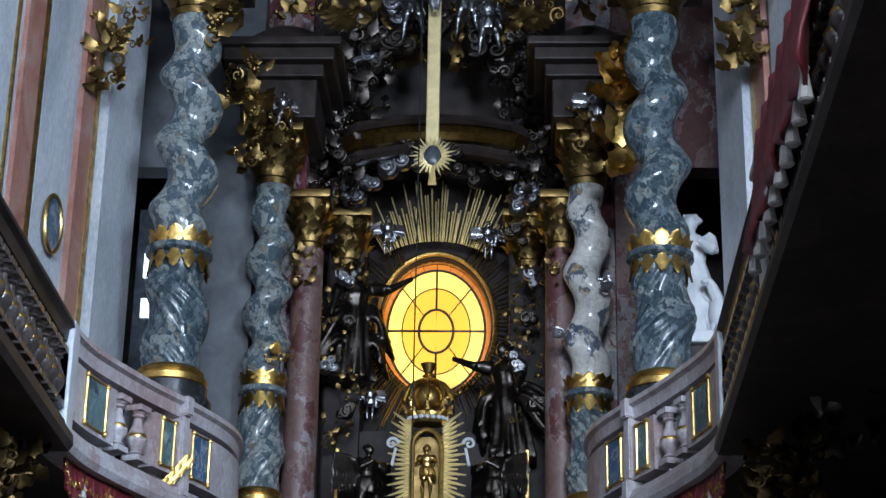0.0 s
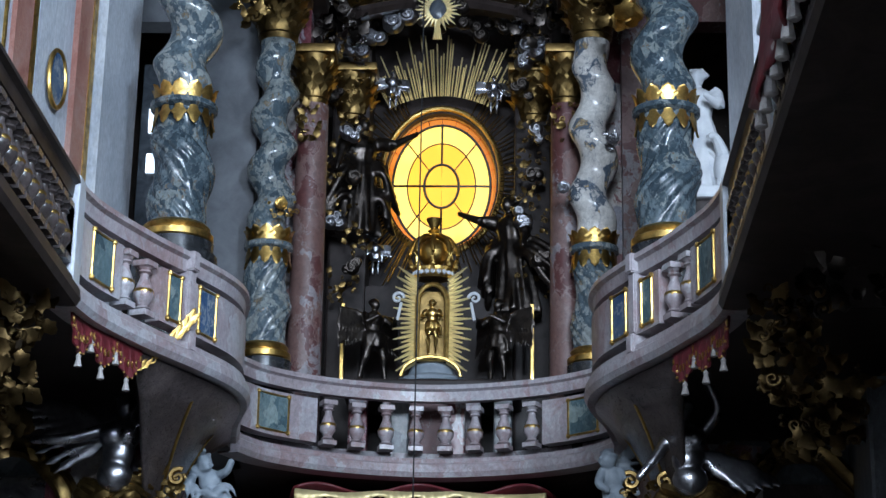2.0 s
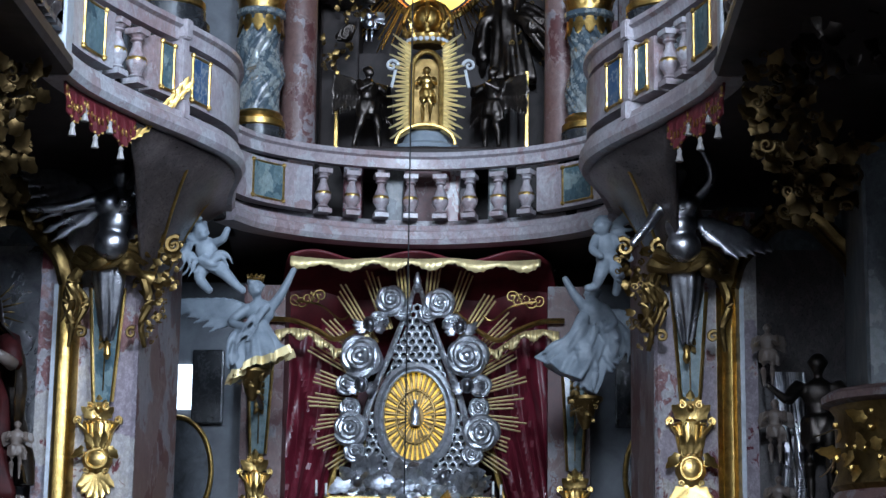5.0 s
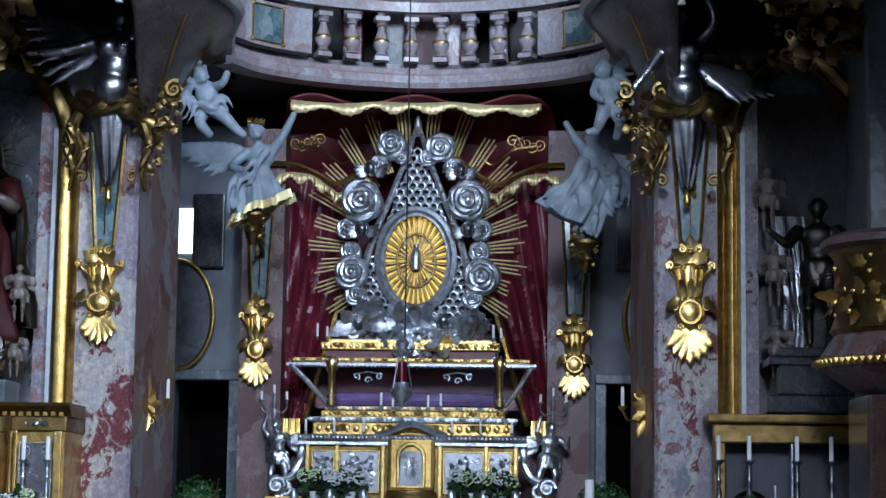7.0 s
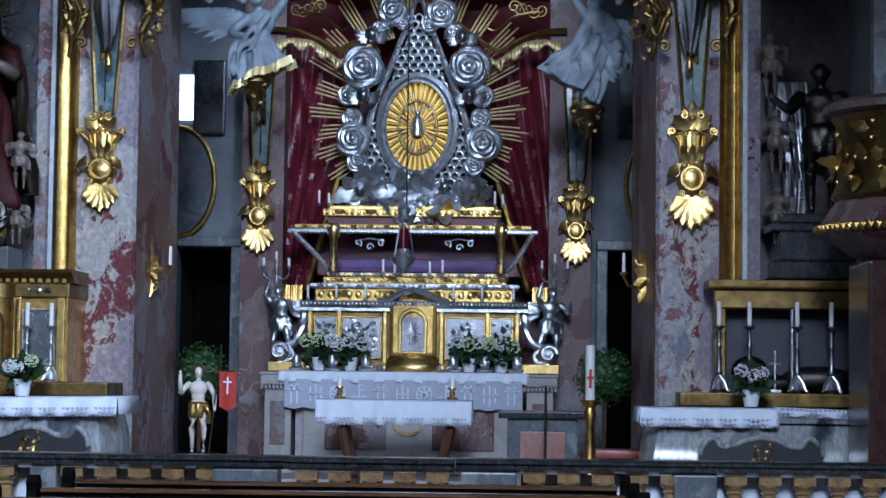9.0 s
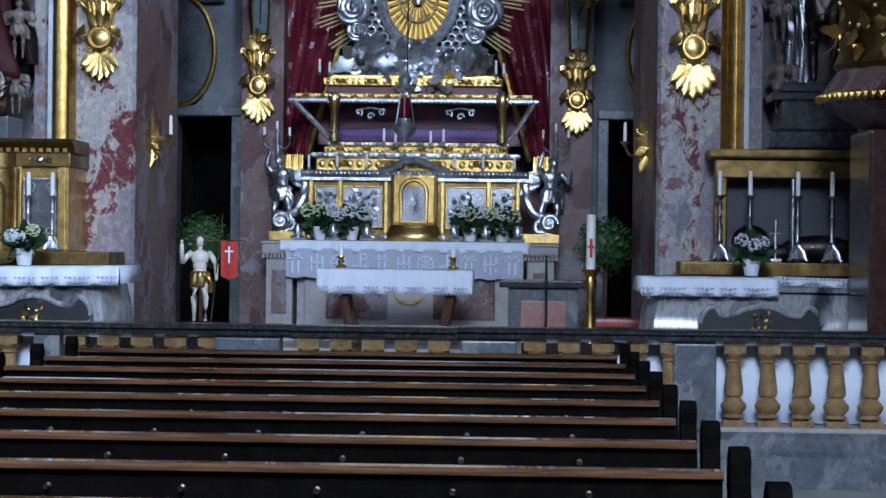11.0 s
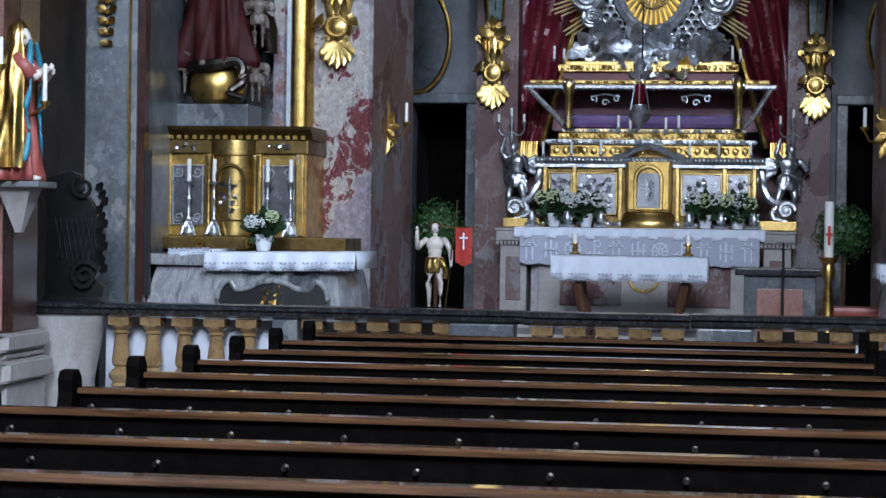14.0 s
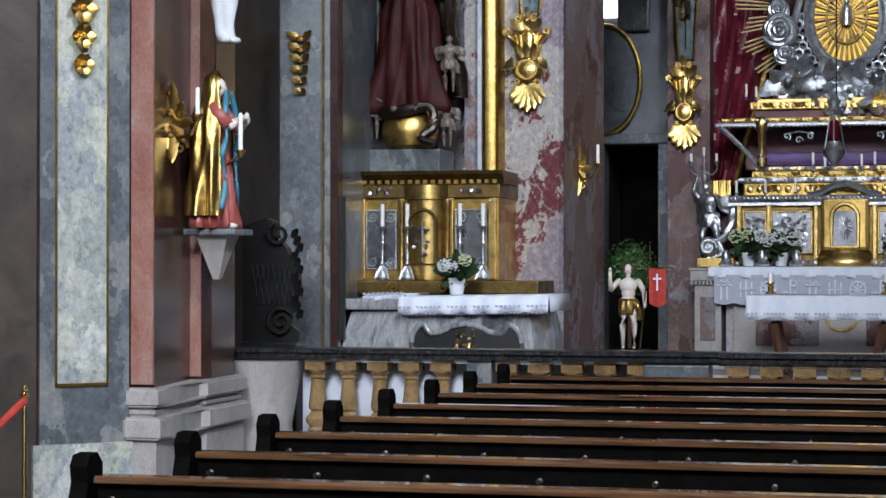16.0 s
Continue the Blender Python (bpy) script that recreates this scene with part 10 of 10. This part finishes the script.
figure("silver_corpus", (-0.97, 20.28, 13.05), 1.3, 0, [SILVER] * 4, "silver hanging figure on the cross", "statue", (((-0.3, 0, 0.9), (-0.45, 0, 0.98)), ((0.3, 0, 0.9), (0.45, 0, 0.98))), robe=False, bare=True, seed=23, legs=((-0.01, -0.02, 0.0), (0.03, -0.03, 0.0)))
for x, z in ((-1.25, 12.9), (-0.62, 12.95), (-0.35, 12.7)):
    figure("silver_angel", (x, 20.7, z), 0.9, 10, [SILVERDARK] * 4, "tarnished silver hovering angel near the cross", "statue", robe=False, bare=True, seed=int(x * 100), group="silver angels", stout=1.1, legs=((-0.12, 0.0, 0.0), (0.15, -0.05, 0.1)))

# ---------- upper altar: crowned monstrance niche and kneeling angels ----------
ua = thing("upper_altar", (WXC, 21.2, 6.13), "dark red and grey upper altar block behind the balustrade", "altar")
part("block", B(-1.5, -0.45, 20.9, 21.9, 6.13, 7.0, bevel=0.02), PIERRED, ua)
part("top_slab", B(-1.95, 0.0, 20.75, 21.95, 7.0, 7.12, bevel=0.03), SHADOWSTONE, ua)
part("back_panel", B(-1.85, -0.1, 21.85, 22.3, 7.12, 8.5), SHADOWSTONE, ua, "dark back panel")
for x in (-1.75, -1.3, -0.7, -0.2):
    part("reliquary_pier", B(x - 0.1, x + 0.1, 20.7, 20.95, 6.13, 6.98, bevel=0.02), GREY if x in (-1.3, -0.2) else PIER, ua)
mn = thing("crowned_monstrance", (WXC, 20.95, 7.12), "gilt niche with sunburst and crown holding a small figure", "monstrance")
part("foot", lathe(bmesh.new(), [(0.34, 7.12), (0.36, 7.16), (0.26, 7.2), (0.22, 7.3), (0.14, 7.34)], 20, Matrix.Translation((WXC, 20.95, 0)), 0.6), STUCCOGREY, mn, "pale domed foot", True)
part("foot_rim", tube(bmesh.new(), [(WXC + 0.32 * math.cos(radians(q)), 20.75, 7.14 + 0.22 * math.sin(radians(q))) for q in range(0, 181, 15)], 0.022, 6, up=Vector((0, 1, 0))), GOLD, mn, "", True)
arch_pts = [(WXC - 0.16, 7.34), (WXC - 0.16, 8.0)] + [(WXC + 0.16 * math.cos(radians(q)), 8.0 + 0.2 * math.sin(radians(q))) for q in range(165, 0, -15)] + [(WXC + 0.16, 8.0), (WXC + 0.16, 7.34)]
part("niche_frame", tube(bmesh.new(), [(x, 20.82, z) for x, z in arch_pts], 0.03, 8, True, Vector((0, 1, 0))), GOLD, mn, "gilt niche frame", True)
part("niche_back", B(WXC - 0.15, WXC + 0.15, 20.93, 20.96, 7.36, 8.15), GOLDDARK, mn, "dark gilt niche")
for s in (-1, 1):
    for i in range(22):
        t = i / 21
        z = 7.33 + 0.92 * t
        L = 0.26 if i % 2 else 0.17
        a = radians(-38 + 76 * t)
        p0 = Vector((WXC + s * 0.17, 20.85, z))
        d = Vector((s * math.cos(a), 0, math.sin(a)))
        part("ray", tube(bmesh.new(), [p0, p0 + d * L], lambda q: 0.026 * (1.05 - q * 0.75), 4, up=Vector((0, 1, 0))), GOLDRAY, mn, "pale gilt ray")
figure("small_gilt_figure", (WXC, 20.86, 7.42), 0.62, 0, [GOLDBRIGHT, GOLD, GOLD, GOLDBRIGHT], "small gilt figure standing in the crowned niche", "statue", robe=False, bare=True, seed=24)
bm = bmesh.new()
for i in range(8):
    a = 2 * math.pi * i / 8
    pts = smooth_path([(WXC + 0.2 * math.cos(a), 20.9 + 0.14 * math.sin(a), 8.36), (WXC + 0.27 * math.cos(a), 20.9 + 0.2 * math.sin(a), 8.55), (WXC + 0.18 * math.cos(a), 20.9 + 0.12 * math.sin(a), 8.74), (WXC, 20.9, 8.8)], 4)
    tube(bm, pts, 0.026, 6)
    ball(bm, (WXC + 0.24 * math.cos(a), 20.9 + 0.17 * math.sin(a), 8.42), 0.045, 1)
lathe(bm, [(0.2, 8.28), (0.23, 8.31), (0.21, 8.36), (0.22, 8.4)], 20, Matrix.Translation((WXC, 20.9, 0)), 0.7)
ball(bm, (WXC, 20.9, 8.58), 0.17, 2)
lathe(bm, [(0.03, 8.8), (0.07, 8.84), (0.04, 8.87), (0.09, 8.98), (0.05, 8.96)], 12, Matrix.Translation((WXC, 20.9, 0)))
part("crown", bm, GOLD, mn, "gilt arched crown", True)
bm = bmesh.new()
for i in range(11):
    a = math.pi * i / 10
    ball(bm, (WXC + 0.21 * math.cos(a), 20.9 - 0.15 * math.sin(a), 8.33), 0.032, 1)
part("crown_pearls", bm, STUCCO, mn, "pale pearls", True)
for x, s in ((-1.62, 1), (-0.26, -1)):
    figure("kneeling_angel", (x, 20.95, 7.12), 0.95, 40 * s, [BRONZE, BRONZE, BRONZE, BRONZE], "dark bronze angel bowing beside the crowned niche", "statue", (((-0.2, -0.12, 0.66), (-0.12, -0.22, 0.72)), ((0.2, -0.12, 0.66), (0.12, -0.24, 0.72))), robe=False, bare=True, wings=(0.4, 0.1, 0.5), group="bowing angels", seed=26, stout=1.1, legs=((-0.16, 0.05, 0.0), (0.14, -0.05, 0.0)))
    o = thing("gilt_strip", (x - 0.35 * s, 21.3, 7.12), "upright gilt edge of the altar back", "moulding", "gilt strips")
    part("strip", B(x - 0.37 * s - 0.02, x - 0.37 * s + 0.02, 21.2, 21.3, 7.12, 8.1, bevel=0.006), GOLD, o)
    bm = bmesh.new()
    scroll(bm, (x + 0.26 * s, 20.85, 8.05), (s, 0, 0), (0, 0, 1), 0.07, 0.02, 1.3, 0)
    tube(bm, [(x + 0.3 * s, 20.85, 8.0), (x + 0.26 * s, 20.85, 7.8)], 0.018, 6)
    part("ivory_scroll", bm, STUCCO, o, "pale scroll", True)

# ---------- clusters and putti round the upper capitals ----------
rng = random.Random(90)
for (x, y, z), sz, n, mt in (((-2.72, 19.45, 11.05), (0.32, 0.12, 0.35), 60, GOLDDARK), ((-2.95, 19.2, 11.5), (0.22, 0.12, 0.4), 40, GOLDDARK), ((0.82, 19.45, 11.1), (0.26, 0.12, 0.45), 60, GOLDDARK), ((1.12, 19.0, 11.3), (0.08, 0.08, 0.75), 50, GOLD), ((-2.95, 17.5, 11.7), (0.12, 0.1, 0.5), 44, GOLDDARK), ((-3.3, 17.4, 12.0), (0.35, 0.15, 0.25), 40, GOLDDARK), ((1.4, 17.4, 12.0), (0.35, 0.15, 0.25), 40, GOLDDARK),
                             ((-4.1, 17.4, 11.0), (0.2, 0.15, 0.4), 50, GOLDDARK), ((-3.85, 17.5, 11.35), (0.15, 0.12, 0.25), 30, GOLDDARK), ((2.2, 17.3, 11.3), (0.2, 0.12, 0.5), 50, GOLDDARK), ((-2.35, 20.4, 9.95), (0.12, 0.06, 0.25), 24, GOLDDARK), ((0.48, 20.4, 9.95), (0.12, 0.06, 0.25), 24, GOLDDARK)):
    o = thing("carved_ornament", (x, y, z - sz[2]), "dusty gilt carved leaves and scrolls on the upper capitals", "ornament", "carved ornaments", kind="stuff")
    bm = bmesh.new()
    cluster(bm, rng, (x, y, z), sz, n)
    part("leaves", bm, mt, o, "", True)
for x, y, z, h, m_, sd in ((-2.9, 19.3, 11.05, 0.6, GOLD, 41), (0.86, 19.3, 10.95, 0.7, SILVERDARK, 42), (-2.55, 19.4, 11.1, 0.5, SILVERDARK, 43)):
    figure("putto_statue", (x, y, z), h, 15, [m_, m_, m_, m_], "carved putto perched on the column capital", "statue", robe=False, bare=True, wings=(0.35, 0.1, 0.3), group="capital putti", seed=sd, stout=1.2, legs=((-0.1, -0.05, 0.1), (0.2, -0.1, 0.05)))
# white statue and bird by the south opening
pd = thing("statue_pedestal", (1.9, 18.9, 8.2), "white stucco ledge carrying a statue", "pedestal")
part("ledge", B(1.55, 2.35, 18.6, 19.3, 8.42, 8.55, bevel=0.03), STUCCO, pd)
part("support", B(1.6, 2.3, 18.7, 19.3, 6.13, 8.42), SHADOWSTONE, pd)
figure("white_statue", (1.78, 18.95, 8.55), 1.38, -15, [STUCCO, STUCCO, STUCCO, STUCCO], "white stucco robed statue beside the tall opening", "statue", mantle=True, seed=27, stout=1.1)
eg = new("eagle_statue", None)
tagged(eg, "white stucco eagle standing at the statue's feet", "statue")
eg.matrix_basis = Matrix.Translation((2.0, 18.75, 8.55))
bm = bmesh.new()
ball(bm, (2.02, 18.75, 8.78), 0.15, 2, (0.8, 0.8, 1.3))
tube(bm, smooth_path([(2.0, 18.72, 8.9), (1.95, 18.68, 9.02), (1.9, 18.64, 9.08), (1.84, 18.6, 9.05)], 4), lambda t: 0.07 - 0.045 * t, 8)
for s in (-1, 1):
    wing(bm, (2.02 + 0.08 * s, 18.78, 8.9), (2.02 + 0.26 * s, 18.85, 9.0), 0.4, 6)
    tube(bm, [(2.0 + 0.05 * s, 18.72, 8.65), (2.0 + 0.06 * s, 18.68, 8.56)], 0.025, 6)
part("body", bm, STUCCO, eg, "", True)
# apse windows behind the north opening
wn = thing("window_4", (-4.0, 21.6, 9.6), "tall dim window with a few bright panes behind the column", "window", kind="structure")
part("window_frame", B(-4.5, -3.6, 21.7, 21.75, 7.0, 11.2), DARKOIL, wn, "dim glass")
for x0, z0, z1 in ((-4.40, 10.32, 10.62), (-4.40, 9.82, 10.05), (-4.15, 10.32, 10.45)):
    part("pane", B(x0, x0 + 0.2, 21.66, 21.69, z0, z1), DAYLIGHT, wn, "bright pane")
part("glazing_bar", B(-4.18, -4.16, 21.63, 21.66, 7.0, 11.2), BLACK, wn)

# box drapery and posts on the south nave gallery
xs = 2 * CG + 3.45
post = thing("gallery_post", (xs, 11.45, GZ0), "pale marble post on the nave gallery", "post", "gallery posts")
part("shaft", B(xs - 0.09, xs + 0.09, 11.3, 11.6, GZ0 + 0.1, GZ1 + 0.03, bevel=0.03), WHITEBLUE, post)
part("cap", B(xs - 0.12, xs + 0.12, 11.27, 11.63, GZ1 + 0.03, GZ1 + 0.09, bevel=0.02), WHITEBLUE, post)
dp = thing("box_drapery", (xs, 10.2, 6.2), "dull crimson drapery with pale tassels over the gallery front", "drapery")
bm = bmesh.new()
n = 40
g = [[bm.verts.new((xs - 0.12 - 0.02 * r_ + 0.03 * math.sin(i * 1.1 + r_), 8.6 + 2.5 * i / n, 7.0 - 0.75 * r_ / 5 - 0.1 * abs(math.sin(math.pi * i / 8)) * r_ / 5)) for i in range(n + 1)] for r_ in range(6)]
for a_, b_ in zip(g, g[1:]):
    for i in range(n):
        bm.faces.new((a_[i], a_[i + 1], b_[i + 1], b_[i]))
c = part("cloth", bm, REDDULL, dp, "crimson cloth", True)
c.modifiers.new("thick", "SOLIDIFY").thickness = 0.02
for i in range(10):
    y = 8.8 + 0.25 * i
    part("tassel", lathe(bmesh.new(), [(0.008, 6.32), (0.028, 6.28), (0.02, 6.25), (0.042, 6.1), (0.03, 6.09)], 8, Matrix.Translation((xs - 0.18, y, 0))), STONE, dp, "pale tassel", True)

# dark carved clutter in the vault above the window
rng = random.Random(120)
for (x, y, z), sz, n, mt in (((-1.9, 20.9, 12.6), (0.4, 0.2, 0.5), 70, BRONZE), ((0.1, 20.9, 12.6), (0.4, 0.2, 0.5), 70, BRONZE), ((-1.5, 21.2, 13.4), (0.5, 0.2, 0.5), 60, GOLDDARK), ((-0.3, 21.2, 13.4), (0.5, 0.2, 0.5), 60, GOLDDARK), ((-2.1, 21.0, 11.6), (0.3, 0.15, 0.4), 50, BRONZE), ((0.25, 21.0, 11.6), (0.3, 0.15, 0.4), 50, BRONZE), ((-2.3, 20.0, 13.2), (0.5, 0.2, 0.4), 50, GOLDDARK), ((0.5, 20.0, 13.2), (0.5, 0.2, 0.4), 50, GOLDDARK), ((-4.55, 16.2, 12.2), (0.2, 0.3, 0.5), 40, GOLDDARK), ((2.5, 16.2, 12.0), (0.25, 0.4, 0.6), 60, BRONZE), ((2.2, 14.6, 6.6), (0.3, 0.5, 0.5), 50, BRONZE), ((2.25, 13.2, 6.2), (0.3, 0.4, 0.5), 50, BRONZE)):
    o = thing("carved_ornament", (x, y, z - sz[2]), "dark carved leaves and scrolls crowding the upper vault", "ornament", "carved ornaments", kind="stuff")
    bm = bmesh.new()
    cluster(bm, rng, (x, y, z), sz, n, leafy=0.5)
    part("leaves", bm, mt, o, "", True)
for i in range(16):
    a = radians(15 + 150 * i / 15)
    c = Vector((CG + 1.55 * math.cos(a) + rng.uniform(-0.2, 0.2), 21.0, 11.9 + 1.5 * math.sin(a) + rng.uniform(-0.2, 0.2)))
    bm = bmesh.new()
    cloud(bm, c, rng.uniform(0.2, 0.34), rng, 5)
    part("cloud", bm, BRONZE if i % 3 else SILVERDARK, cl_, "dark swirling cloud", True)

# small oval medallion on the white panel above the north gallery
md = thing("wall_medallion", (-4.18, 16.8, 8.62), "dark blue oval medallion in a thin gilt rim", "medallion")
mc = Vector((-4.95 + 0.9 * 0.63 + 0.06, 13.9 + 4.7 * 0.63, 8.92))
ax_ = Vector((0.9, 4.7, 0)).normalized()
nx_ = Vector((4.7, -0.9, 0)).normalized()
bm = bmesh.new()
bm.faces.new([bm.verts.new(mc + ax_ * 0.17 * math.cos(q) + Vector((0, 0, 0.27 * math.sin(q)))) for q in [2 * math.pi * i / 28 for i in range(28)]])
part("field", bm, BLUEPANEL, md, "polished blue field").modifiers.new("thick", "SOLIDIFY").thickness = 0.02
part("rim", tube(bmesh.new(), [mc + nx_ * 0.02 + ax_ * 0.18 * math.cos(q) + Vector((0, 0, 0.28 * math.sin(q))) for q in [2 * math.pi * i / 28 for i in range(28)]], 0.022, 6, True, nx_), GOLD, md, "thin gilt rim", True)

# gilt and silver roses bound to the twisted columns
rng = random.Random(140)
for cx_, cz_, w_, h_, mt, lb in ((-2.56, 8.80, 0.16, 0.12, GOLD, "gilt garland and small head bound to the dark column"), (0.96, 9.55, 0.09, 0.10, SILVERDARK, "silver rose bound to the white column"), (0.43, 8.99, 0.08, 0.08, SILVERDARK, "silver rose bound to the white column")):
    o = thing("column_garland", (cx_, 19.95, cz_ - h_), lb, "ornament", "column garlands")
    bm = bmesh.new()
    cluster(bm, rng, (cx_, 19.95, cz_), (w_, 0.04, h_), 26, leafy=0.5)
    part("leaves", bm, mt, o, "", True)
    bm = bmesh.new()
    rose_cloud(bm, (cx_, 19.9, cz_), 0.07, rng)
    part("rose", bm, mt, o, "", True)
